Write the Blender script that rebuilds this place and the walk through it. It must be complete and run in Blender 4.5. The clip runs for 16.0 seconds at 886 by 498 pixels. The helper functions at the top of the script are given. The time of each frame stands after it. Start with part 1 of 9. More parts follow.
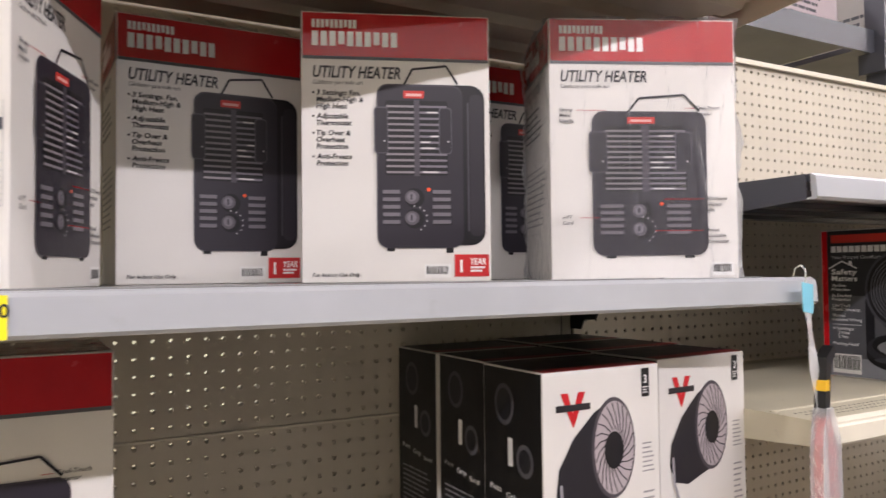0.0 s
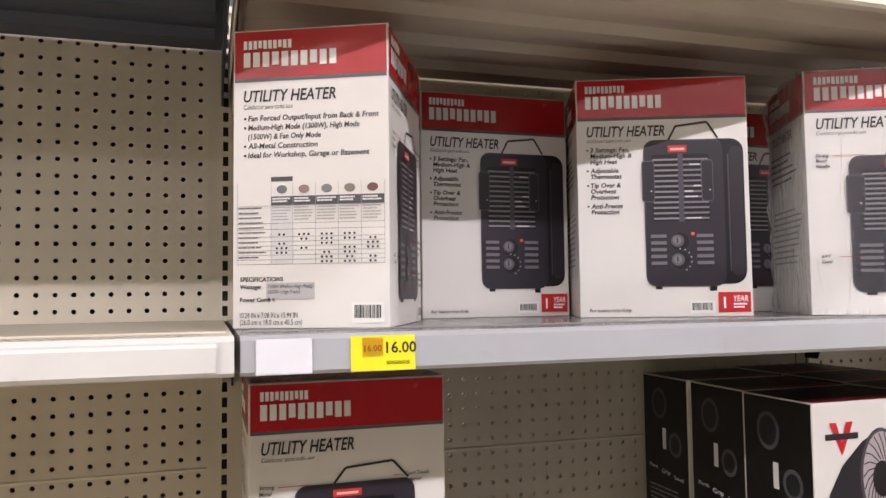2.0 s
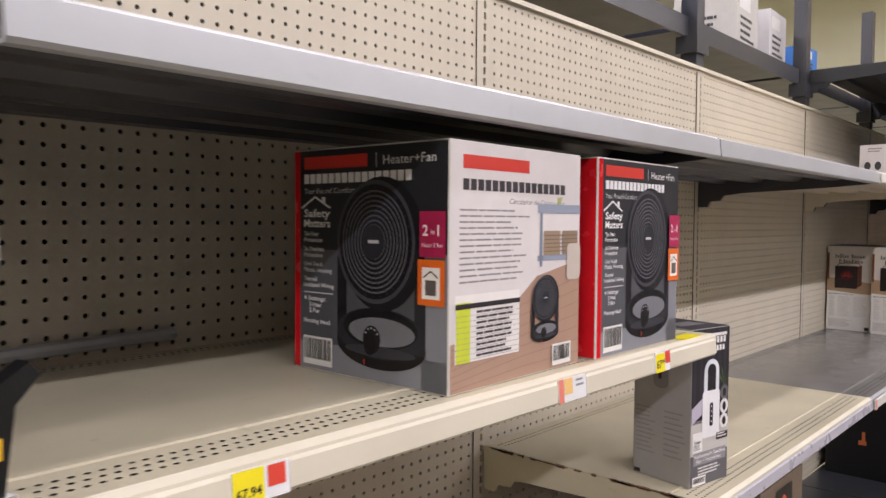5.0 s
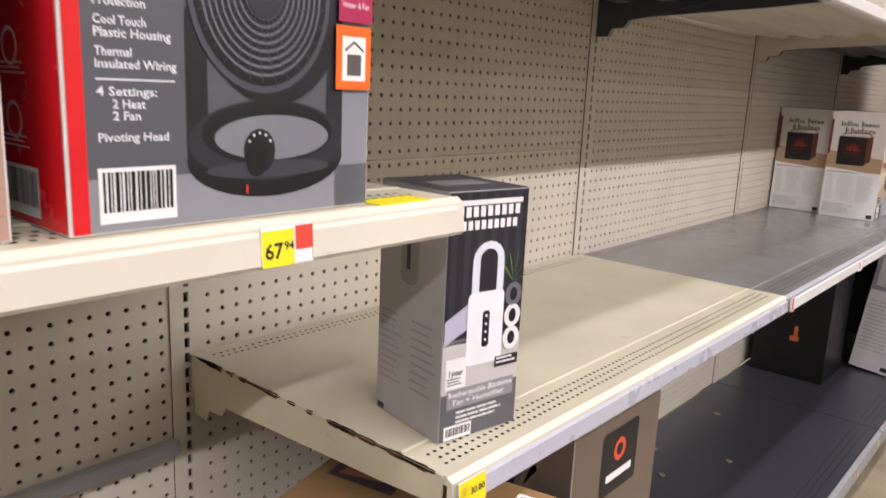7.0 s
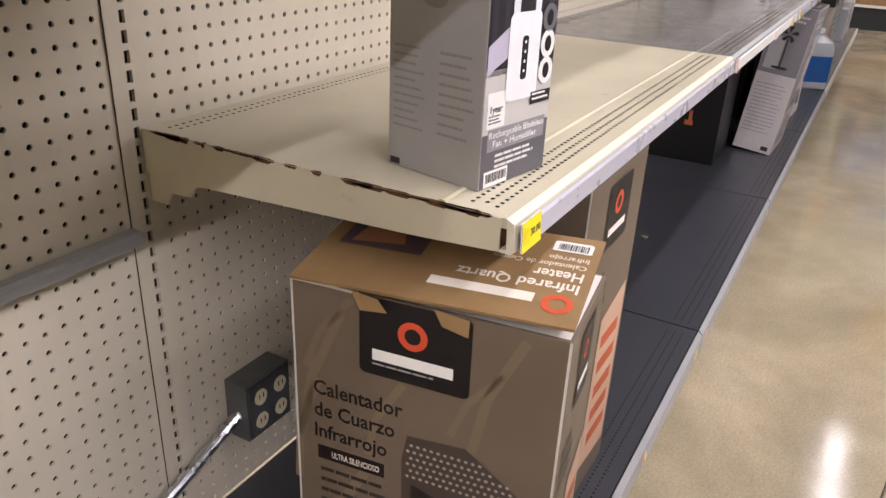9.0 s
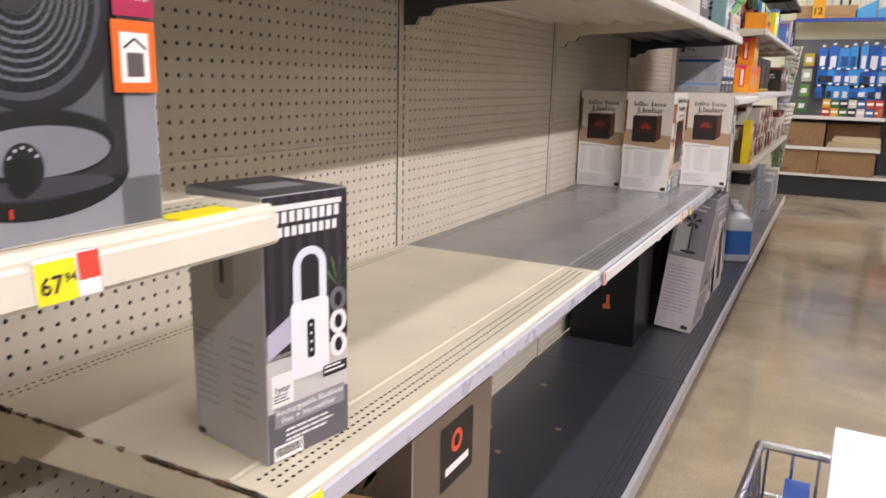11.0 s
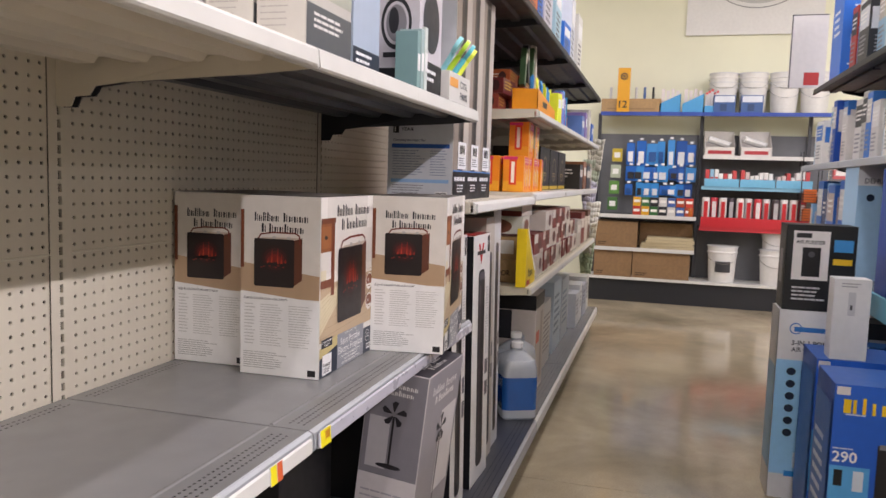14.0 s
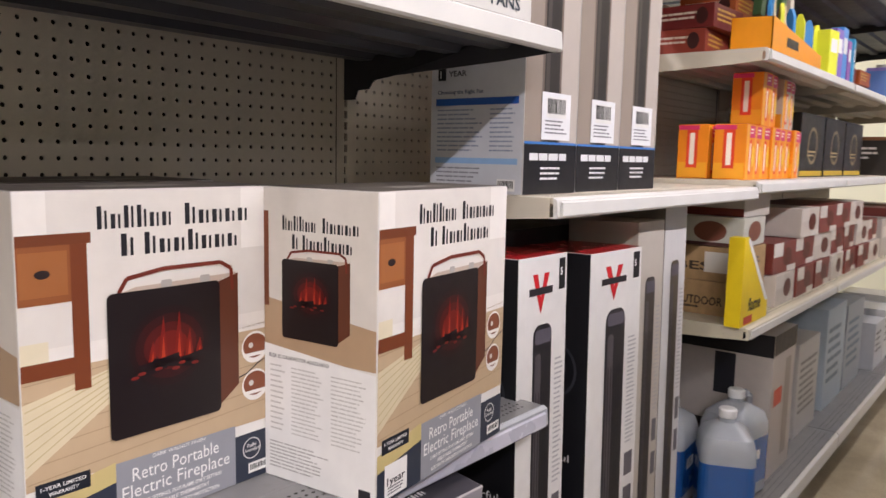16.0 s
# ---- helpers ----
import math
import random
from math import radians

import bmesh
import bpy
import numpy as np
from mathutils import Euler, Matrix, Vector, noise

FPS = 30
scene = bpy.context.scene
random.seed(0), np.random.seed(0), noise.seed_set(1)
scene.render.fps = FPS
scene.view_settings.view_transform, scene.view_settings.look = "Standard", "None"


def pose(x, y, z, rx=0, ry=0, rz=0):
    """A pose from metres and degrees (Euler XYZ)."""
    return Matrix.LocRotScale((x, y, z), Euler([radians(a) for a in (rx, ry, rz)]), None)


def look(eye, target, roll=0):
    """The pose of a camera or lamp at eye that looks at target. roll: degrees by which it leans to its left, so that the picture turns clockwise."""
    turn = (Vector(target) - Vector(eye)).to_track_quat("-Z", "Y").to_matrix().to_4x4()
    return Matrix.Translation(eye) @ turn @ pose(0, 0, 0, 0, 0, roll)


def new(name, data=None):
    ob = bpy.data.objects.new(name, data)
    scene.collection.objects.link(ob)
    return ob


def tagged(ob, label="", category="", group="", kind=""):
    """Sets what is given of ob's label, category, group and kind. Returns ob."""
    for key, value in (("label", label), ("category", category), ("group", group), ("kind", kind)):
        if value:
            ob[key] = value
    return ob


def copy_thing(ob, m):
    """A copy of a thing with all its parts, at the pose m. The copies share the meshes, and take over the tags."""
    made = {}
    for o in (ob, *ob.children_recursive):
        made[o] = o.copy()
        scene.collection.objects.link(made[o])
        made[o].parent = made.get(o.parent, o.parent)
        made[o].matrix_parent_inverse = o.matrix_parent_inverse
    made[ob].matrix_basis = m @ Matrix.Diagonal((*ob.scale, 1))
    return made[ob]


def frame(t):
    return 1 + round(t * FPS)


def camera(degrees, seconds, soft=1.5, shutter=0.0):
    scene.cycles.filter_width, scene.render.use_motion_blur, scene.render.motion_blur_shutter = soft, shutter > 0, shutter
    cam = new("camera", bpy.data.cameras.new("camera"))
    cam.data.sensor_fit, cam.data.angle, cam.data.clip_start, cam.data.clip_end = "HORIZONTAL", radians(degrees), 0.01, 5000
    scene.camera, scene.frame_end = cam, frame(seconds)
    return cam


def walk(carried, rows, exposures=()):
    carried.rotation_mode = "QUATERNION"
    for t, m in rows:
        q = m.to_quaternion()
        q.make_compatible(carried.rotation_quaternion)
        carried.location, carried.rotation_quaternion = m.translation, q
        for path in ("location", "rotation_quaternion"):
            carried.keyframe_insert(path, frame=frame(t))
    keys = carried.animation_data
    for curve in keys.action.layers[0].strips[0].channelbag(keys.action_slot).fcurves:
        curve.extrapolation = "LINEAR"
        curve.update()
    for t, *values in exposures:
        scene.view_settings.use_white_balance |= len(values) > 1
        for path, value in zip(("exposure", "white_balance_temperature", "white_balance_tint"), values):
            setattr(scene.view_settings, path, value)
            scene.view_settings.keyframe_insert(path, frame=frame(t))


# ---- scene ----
cam = camera(60.9, 16.0, shutter=0.2)
PATH = [
    (0, (-0.012, 0.024, 1.52), (0.968, 1.766, 1.584), -0.6),
    (0.5, (-0.11, 0.015, 1.519), (0.696, 1.844, 1.564), -0.4),
    (1, (-0.186, -0.015, 1.519), (0.509, 1.859, 1.574), -0.3),
    (1.5, (-0.232, -0.038, 1.52), (0.396, 1.859, 1.599), -0.4),
    (2, (-0.228, -0.047, 1.549), (0.367, 1.859, 1.666), -0.7),
    (2.5, (-0.156, -0.017, 1.546), (0.531, 1.858, 1.665), -0.9),
    (3, (-0.007, 0.019, 1.505), (0.909, 1.795, 1.579), -1.0),
    (3.5, (0.158, 0.047, 1.482), (1.325, 1.671, 1.513), -1.0),
    (4, (0.346, 0.118, 1.486), (1.745, 1.547, 1.499), -0.7),
    (4.2, (0.443, 0.157, 1.508), (1.926, 1.5, 1.502), -0.9),
    (6.3, (1.398, 0.163, 1.482), (2.838, 1.534, 1.266), 2.5),
    (6.5, (1.468, 0.182, 1.469), (2.917, 1.535, 1.203), 2.4),
    (7, (1.621, 0.225, 1.409), (3.104, 1.499, 0.987), 2.6),
    (7.5, (1.657, 0.284, 1.337), (3.163, 1.459, 0.744), 1.8),
    (8, (1.606, 0.411, 1.268), (3.182, 1.365, 0.491), 1.8),
    (8.2, (1.579, 0.448, 1.26), (3.164, 1.32, 0.407), 2.5),
    (10.3, (1.563, 0.342, 1.319), (3.183, 1.3, 0.641), 1.0),
    (10.5, (1.573, 0.31, 1.356), (3.221, 1.268, 0.754), 1.1),
    (11, (1.659, 0.246, 1.418), (3.395, 1.135, 0.979), 1.3),
    (11.5, (1.839, 0.16, 1.439), (3.665, 0.921, 1.144), 0.8),
    (12, (2.05, 0.129, 1.45), (3.95, 0.723, 1.258), 0.1),
    (12.5, (2.338, 0.159, 1.463), (4.284, 0.601, 1.33), 0.5),
    (13, (2.692, 0.137, 1.453), (4.649, 0.534, 1.338), 1.2),
    (13.5, (3.058, 0.122, 1.44), (5.001, 0.574, 1.297), 1.5),
    (14, (3.421, 0.125, 1.44), (5.335, 0.674, 1.25), 1.8),
    (14.5, (3.778, 0.063, 1.444), (5.64, 0.752, 1.203), 1.7),
    (15, (4.126, 0.06, 1.435), (5.931, 0.882, 1.176), 0.9),
    (15.5, (4.418, 0.026, 1.433), (6.123, 1.038, 1.174), 1.0),
    (16, (4.667, 0.0, 1.431), (6.208, 1.252, 1.188), 1.2),
]
walk(cam, [(t, look(eye, target, roll)) for t, eye, target, roll in PATH],
     ((0.0, 0.0), (3.0, 0.0), (4.0, -0.25), (6.5, -0.33), (7.0, 0.02), (7.5, 0.1), (11.0, 0.05), (13.0, -0.08), (14.0, -0.05), (16.0, 0.1)))

# ---- light ----
world = bpy.data.worlds.new("store_air")
scene.world = world
world.use_nodes = True
world.node_tree.nodes["Background"].inputs[0].default_value = (0.9, 0.95, 1.0, 1)
world.node_tree.nodes["Background"].inputs[1].default_value = 0.05

# The weak row at y -0.3 is added to brighten the aisle floor
STRIPS = ((-3.45, 4.7, 960.0), (-0.3, 4.7, 185.0), (2.85, 4.7, 520.0), (-8.95, 4.7, 460.0))
for ly, lz, watts in STRIPS:
    lamp = bpy.data.lights.new("strip_light", "AREA")
    lamp.shape, lamp.size, lamp.size_y, lamp.energy = "RECTANGLE", 18.6, 0.14, watts * 1.03
    lamp.color = (1.0, 0.94, 1.03)
    lob = new("strip_light", lamp)
    lob.matrix_world = pose(1.7, ly, lz)

# ---- materials ----


def lin(h):
    h = h.lstrip("#")
    return tuple(((int(h[i:i + 2], 16) / 255) ** 2.2) for i in (0, 2, 4)) + (1.0,)


MATS = {}


def surface(name, colour, rough=0.5, metal=0.0, grain=0.08, scale=14.0, bump=0.0, bump_scale=200.0, dark=None, spots=0.0,
            coat=0.0, transmit=0.0, emit=0.0, scratch=0.0):
    """A painted, printed or bare surface with two scales of variation."""
    if name in MATS:
        return MATS[name]
    m = bpy.data.materials.new(name)
    m.use_nodes = True
    nt = m.node_tree
    b = nt.nodes["Principled BSDF"]
    c = lin(colour) if isinstance(colour, str) else (*colour, 1.0)
    b.inputs["Roughness"].default_value = rough
    b.inputs["Metallic"].default_value = metal
    b.inputs["Coat Weight"].default_value = coat
    b.inputs["Coat Roughness"].default_value = 0.12
    b.inputs["Transmission Weight"].default_value = transmit
    tc = nt.nodes.new("ShaderNodeTexCoord")
    n1 = nt.nodes.new("ShaderNodeTexNoise")
    n1.inputs["Scale"].default_value, n1.inputs["Detail"].default_value = scale, 5.0
    n2 = nt.nodes.new("ShaderNodeTexNoise")
    n2.inputs["Scale"].default_value, n2.inputs["Detail"].default_value = scale * 0.12, 3.0
    nt.links.new(tc.outputs["Object"], n1.inputs["Vector"])
    nt.links.new(tc.outputs["Object"], n2.inputs["Vector"])
    add = nt.nodes.new("ShaderNodeMath")
    add.operation = "MULTIPLY_ADD"
    nt.links.new(n2.outputs["Fac"], add.inputs[0])
    add.inputs[1].default_value = 0.6
    nt.links.new(n1.outputs["Fac"], add.inputs[2])
    ramp = nt.nodes.new("ShaderNodeValToRGB")
    lo = lin(dark) if dark else tuple(v * (1 - grain) for v in c[:3]) + (1.0,)
    hi = tuple(min(1.0, v * (1 + grain)) for v in c[:3]) + (1.0,)
    ramp.color_ramp.elements[0].position, ramp.color_ramp.elements[0].color = 0.55, lo
    ramp.color_ramp.elements[1].position, ramp.color_ramp.elements[1].color = 1.05 if dark else 1.0, hi
    nt.links.new(add.outputs[0], ramp.inputs[0])
    out = ramp.outputs[0]
    if spots > 0:
        n3 = nt.nodes.new("ShaderNodeTexNoise")
        n3.inputs["Scale"].default_value, n3.inputs["Detail"].default_value = 23.0, 8.0
        nt.links.new(tc.outputs["Object"], n3.inputs["Vector"])
        r3 = nt.nodes.new("ShaderNodeValToRGB")
        r3.color_ramp.elements[0].position, r3.color_ramp.elements[0].color = 0.66, (0, 0, 0, 1)
        r3.color_ramp.elements[1].position, r3.color_ramp.elements[1].color = 0.74, (spots, spots, spots, 1)
        nt.links.new(n3.outputs["Fac"], r3.inputs[0])
        mix = nt.nodes.new("ShaderNodeMix")
        mix.data_type = "RGBA"
        nt.links.new(r3.outputs[0], mix.inputs["Factor"])
        nt.links.new(out, mix.inputs[6])
        mix.inputs[7].default_value = (c[0] * 0.45, c[1] * 0.4, c[2] * 0.33, 1)
        out = mix.outputs[2]
    nt.links.new(out, b.inputs["Base Color"])
    rr = nt.nodes.new("ShaderNodeMapRange")
    rr.inputs["To Min"].default_value, rr.inputs["To Max"].default_value = max(0.02, rough - 0.08), min(1, rough + 0.1)
    nt.links.new(n1.outputs["Fac"], rr.inputs["Value"])
    nt.links.new(rr.outputs[0], b.inputs["Roughness"])
    if bump > 0:
        n4 = nt.nodes.new("ShaderNodeTexNoise")
        n4.inputs["Scale"].default_value, n4.inputs["Detail"].default_value = bump_scale, 3.0
        nt.links.new(tc.outputs["Object"], n4.inputs["Vector"])
        bp = nt.nodes.new("ShaderNodeBump")
        bp.inputs["Strength"].default_value, bp.inputs["Distance"].default_value = bump, 0.004
        nt.links.new(n4.outputs["Fac"], bp.inputs["Height"])
        nt.links.new(bp.outputs[0], b.inputs["Normal"])
    if emit > 0:
        b.inputs["Emission Color"].default_value = (1.0, 0.95, 0.86, 1)
        b.inputs["Emission Strength"].default_value = emit
    MATS[name] = m
    return m


GLOSSY = ("#b3262b", "#a82328", "#d3222a")


def ink(h, rough=0.42):
    """Printing ink on coated card; the solid reds are varnished and slightly rippled."""
    if h in GLOSSY:
        return surface("ink_" + h.strip("#"), h, 0.24, grain=0.06, scale=30, bump=0.22, bump_scale=18)
    return surface("ink_" + h.strip("#"), h, rough, grain=0.035, scale=30, bump=0.03, bump_scale=60)


CARD_WHITE = surface("coated_white_card", "#dcd8d2", 0.42, grain=0.03, scale=10, bump=0.05, bump_scale=35)
KRAFT = surface("kraft_card", "#a98a62", 0.8, grain=0.12, scale=40, bump=0.1, bump_scale=120)
BEIGE = surface("beige_enamel", "#c9c0ae", 0.48, grain=0.05, scale=7, bump=0.06, bump_scale=400, spots=0.12)
BEIGE_WORN = surface("worn_beige_enamel", "#c6bea6", 0.42, grain=0.09, scale=6, bump=0.06, bump_scale=300, spots=0.4)
BEIGE_LIP = surface("cream_lip", "#d6cfbc", 0.42, grain=0.05, scale=8, spots=0.25)
GREY_DECK = surface("grey_deck_enamel", "#7c7b7a", 0.2, grain=0.06, scale=9, bump=0.04, bump_scale=500, spots=0.1)
DARK_DECK = surface("dark_grey_enamel", "#404147", 0.32, grain=0.07, scale=9, spots=0.1)
NAVY_STEEL = surface("blue_grey_steel", "#39404e", 0.45, grain=0.08, scale=9)
SILVER_LIP = surface("silver_grey_lip", "#a9abae", 0.4, metal=0.15, grain=0.05, scale=12, spots=0.15)
WHITE_LIP = surface("white_lip", "#d2d0cb", 0.4, grain=0.05, scale=10, spots=0.2)
LILAC_LIP = surface("plastic_price_channel", "#b4b3bd", 0.28, grain=0.05, scale=15, coat=0.3)
BLACK_STEEL = surface("black_steel", "#25262a", 0.5, grain=0.12, scale=12)
RUST = surface("rust_chips", "#5a3a1e", 0.85, grain=0.3, scale=60, bump=0.3)
# Near-black paint for the shade inside deck holes and socket slots
HOLE_SHADE = surface("shadowed_slot", "#17150f", 0.9)
CHROME = surface("bright_wire", "#c9ccd0", 0.25, metal=1.0, grain=0.05)
BLUE_PLASTIC = surface("blue_plastic", "#1455b4", 0.35, grain=0.06)
WALL_PAINT = surface("cream_wall_paint", "#e6e5cc", 0.75, grain=0.03, scale=2.0, bump=0.08, bump_scale=90)
CEIL_PAINT = surface("ceiling_deck", "#d4d5d4", 0.8, grain=0.06, scale=1.5)
TUBE = surface("lamp_tube", "#fff4e0", 0.4, emit=6.0)
YELLOW_TAG = ink("#f0df28")
ORANGE_TAG = ink("#ef9a2a")
RED_TAG = ink("#d8493a")
WHITE_TAG = ink("#e9e9ea")
BLACK = ink("#141416")
CLEAR = None


def film_material(name="clear_film", least=0.3, crease=0.9, most=0.9, tone=0.94):
    """Thin clear plastic: mostly see-through, with a glossy skin and creases."""
    m = bpy.data.materials.new(name)
    m.use_nodes = True
    nt = m.node_tree
    nt.nodes.remove(nt.nodes["Principled BSDF"])
    out = nt.nodes["Material Output"]
    tr = nt.nodes.new("ShaderNodeBsdfTransparent")
    tr.inputs[0].default_value = (tone, tone, tone, 1)
    gl = nt.nodes.new("ShaderNodeBsdfPrincipled")
    gl.inputs["Base Color"].default_value = (0.82, 0.82, 0.82, 1)
    gl.inputs["Roughness"].default_value = 0.16
    tc = nt.nodes.new("ShaderNodeTexCoord")
    mp = nt.nodes.new("ShaderNodeMapping")
    mp.inputs["Scale"].default_value = (14, 14, 3)
    n = nt.nodes.new("ShaderNodeTexNoise")
    n.inputs["Scale"].default_value, n.inputs["Detail"].default_value, n.inputs["Distortion"].default_value = 2.2, 5, 1.2
    nt.links.new(tc.outputs["Object"], mp.inputs[0])
    nt.links.new(mp.outputs[0], n.inputs["Vector"])
    bp = nt.nodes.new("ShaderNodeBump")
    bp.inputs["Strength"].default_value, bp.inputs["Distance"].default_value = crease, 0.02
    nt.links.new(n.outputs["Fac"], bp.inputs["Height"])
    nt.links.new(bp.outputs[0], gl.inputs["Normal"])
    fr = nt.nodes.new("ShaderNodeFresnel")
    fr.inputs["IOR"].default_value = 1.4
    nt.links.new(bp.outputs[0], fr.inputs["Normal"])
    mr = nt.nodes.new("ShaderNodeMapRange")
    mr.inputs["To Min"].default_value, mr.inputs["To Max"].default_value = least, most
    nt.links.new(fr.outputs[0], mr.inputs["Value"])
    mix = nt.nodes.new("ShaderNodeMixShader")
    nt.links.new(mr.outputs[0], mix.inputs[0])
    nt.links.new(tr.outputs[0], mix.inputs[1])
    nt.links.new(gl.outputs[0], mix.inputs[2])
    nt.links.new(mix.outputs[0], out.inputs["Surface"])
    return m


CLEAR = film_material()
SHRINK = film_material("shrink_film", 0.03, 1.1, 0.7, 0.99)


def concrete_material():
    """Polished concrete: tan and grey clouds, fine aggregate, a waxed sheen with dull scuffs."""
    m = bpy.data.materials.new("polished_concrete")
    m.use_nodes = True
    nt = m.node_tree
    b = nt.nodes["Principled BSDF"]
    geo = nt.nodes.new("ShaderNodeNewGeometry")

    def noise_at(scale, detail, rough=0.5, dist=0.0):
        n = nt.nodes.new("ShaderNodeTexNoise")
        n.inputs["Scale"].default_value, n.inputs["Detail"].default_value = scale, detail
        n.inputs["Roughness"].default_value, n.inputs["Distortion"].default_value = rough, dist
        nt.links.new(geo.outputs["Position"], n.inputs["Vector"])
        return n

    cloud, mid, fine = noise_at(0.9, 6, 0.6, 0.4), noise_at(5.0, 6, 0.6), noise_at(140.0, 2)
    r = nt.nodes.new("ShaderNodeValToRGB")
    e = r.color_ramp.elements
    e[0].position, e[0].color = 0.3, lin("#968a73")
    e[1].position, e[1].color = 0.7, lin("#d0c2a6")
    x = r.color_ramp.elements.new(0.5)
    x.color = lin("#b5a78d")
    nt.links.new(cloud.outputs["Fac"], r.inputs[0])
    r2 = nt.nodes.new("ShaderNodeValToRGB")
    r2.color_ramp.elements[0].position, r2.color_ramp.elements[0].color = 0.3, (0.9, 0.9, 0.91, 1)
    r2.color_ramp.elements[1].position, r2.color_ramp.elements[1].color = 0.7, (1.06, 1.05, 1.03, 1)
    nt.links.new(mid.outputs["Fac"], r2.inputs[0])
    r3 = nt.nodes.new("ShaderNodeValToRGB")
    r3.color_ramp.elements[0].position, r3.color_ramp.elements[0].color = 0.3, (0.85, 0.85, 0.85, 1)
    r3.color_ramp.elements[1].position, r3.color_ramp.elements[1].color = 0.7, (1.1, 1.1, 1.1, 1)
    nt.links.new(fine.outputs["Fac"], r3.inputs[0])
    m1 = nt.nodes.new("ShaderNodeMix")
    m1.data_type, m1.blend_type = "RGBA", "MULTIPLY"
    m1.inputs[0].default_value = 1
    nt.links.new(r.outputs[0], m1.inputs[6])
    nt.links.new(r2.outputs[0], m1.inputs[7])
    m2 = nt.nodes.new("ShaderNodeMix")
    m2.data_type, m2.blend_type = "RGBA", "MULTIPLY"
    m2.inputs[0].default_value = 1
    nt.links.new(m1.outputs[2], m2.inputs[6])
    nt.links.new(r3.outputs[0], m2.inputs[7])
    nt.links.new(m2.outputs[2], b.inputs["Base Color"])
    rg = nt.nodes.new("ShaderNodeMapRange")
    rg.inputs["From Min"].default_value, rg.inputs["From Max"].default_value = 0.3, 0.7
    rg.inputs["To Min"].default_value, rg.inputs["To Max"].default_value = 0.05, 0.17
    nt.links.new(mid.outputs["Fac"], rg.inputs["Value"])
    nt.links.new(rg.outputs[0], b.inputs["Roughness"])
    bp = nt.nodes.new("ShaderNodeBump")
    bp.inputs["Strength"].default_value, bp.inputs["Distance"].default_value = 0.035, 0.01
    nt.links.new(mid.outputs["Fac"], bp.inputs["Height"])
    nt.links.new(bp.outputs[0], b.inputs["Normal"])
    return m


CONCRETE = concrete_material()

# ---- building helpers ----


class Sheet:
    """Collects corners and faces for one mesh."""

    def __init__(self):
        self.v, self.f = [], []

    def face(self, pts):
        k = len(self.v)
        self.v += [tuple(p) for p in pts]
        self.f.append(tuple(range(k, k + len(pts))))

    def box(self, x0, y0, z0, x1, y1, z1):
        k = len(self.v)
        self.v += [(x, y, z) for z in (z0, z1) for y in (y0, y1) for x in (x0, x1)]
        self.f += [tuple(k + i for i in q) for q in ((0, 2, 3, 1), (4, 5, 7, 6), (0, 1, 5, 4), (2, 6, 7, 3), (0, 4, 6, 2), (1, 3, 7, 5))]

    def prism(self, pts, axis, a, b):
        """Extrude an outline of 2D points along an axis from a to b."""
        def at(p, w):
            return {"x": (w, p[0], p[1]), "y": (p[0], w, p[1]), "z": (p[0], p[1], w)}[axis]
        n, k = len(pts), len(self.v)
        self.v += [at(p, a) for p in pts] + [at(p, b) for p in pts]
        self.f.append(tuple(range(k, k + n)))
        self.f.append(tuple(range(k + 2 * n - 1, k + n - 1, -1)))
        self.f += [(k + i, k + (i + 1) % n, k + n + (i + 1) % n, k + n + i) for i in range(n)]

    def tube(self, path, r, seg=8):
        """A round bar along a line of points."""
        k0 = len(self.v)
        pts = [Vector(p) for p in path]
        for i, p in enumerate(pts):
            d = (pts[min(i + 1, len(pts) - 1)] - pts[max(i - 1, 0)]).normalized()
            a = d.orthogonal().normalized() if i == 0 else (a - d * a.dot(d)).normalized()
            c = d.cross(a)
            self.v += [tuple(p + r * (math.cos(t) * a + math.sin(t) * c)) for t in (2 * math.pi * j / seg for j in range(seg))]
        for i in range(len(pts) - 1):
            for j in range(seg):
                q = k0 + i * seg
                self.f.append((q + j, q + (j + 1) % seg, q + seg + (j + 1) % seg, q + seg + j))
        self.f.append(tuple(range(k0 + seg - 1, k0 - 1, -1)))
        e = k0 + (len(pts) - 1) * seg
        self.f.append(tuple(range(e, e + seg)))

    def lathe(self, profile, cx=0.0, cy=0.0, seg=20):
        """Turn a list of (radius, z) round the z axis."""
        k = len(self.v)
        for r, z in profile:
            self.v += [(cx + r * math.cos(2 * math.pi * j / seg), cy + r * math.sin(2 * math.pi * j / seg), z) for j in range(seg)]
        for i in range(len(profile) - 1):
            for j in range(seg):
                q = k + i * seg
                self.f.append((q + j, q + (j + 1) % seg, q + seg + (j + 1) % seg, q + seg + j))
        self.f.append(tuple(range(k + seg - 1, k - 1, -1)))
        e = k + (len(profile) - 1) * seg
        self.f.append(tuple(range(e, e + seg)))

    def mesh(self, name, material, smooth=False):
        me = bpy.data.meshes.new(name)
        me.from_pydata(self.v, [], self.f)
        me.materials.append(material)
        if smooth:
            me.shade_smooth()
            me.set_sharp_from_angle(angle=radians(35))
        me.update()
        return me


def link(name, mesh, parent=None, label="", m=None):
    ob = new(name, mesh)
    if parent is not None:
        ob.parent = parent
    if m is not None:
        ob.matrix_basis = m
    if label:
        ob["label"] = label
    return ob


def part(name, sheet, material, parent, label="", smooth=False, m=None):
    return link(name, sheet.mesh(name, material, smooth), parent, label, m)


def thing(name, m, label, category, group="", kind=""):
    ob = new(name)
    ob.empty_display_size = 0.1
    ob.matrix_basis = m
    return tagged(ob, label, category, group, kind)


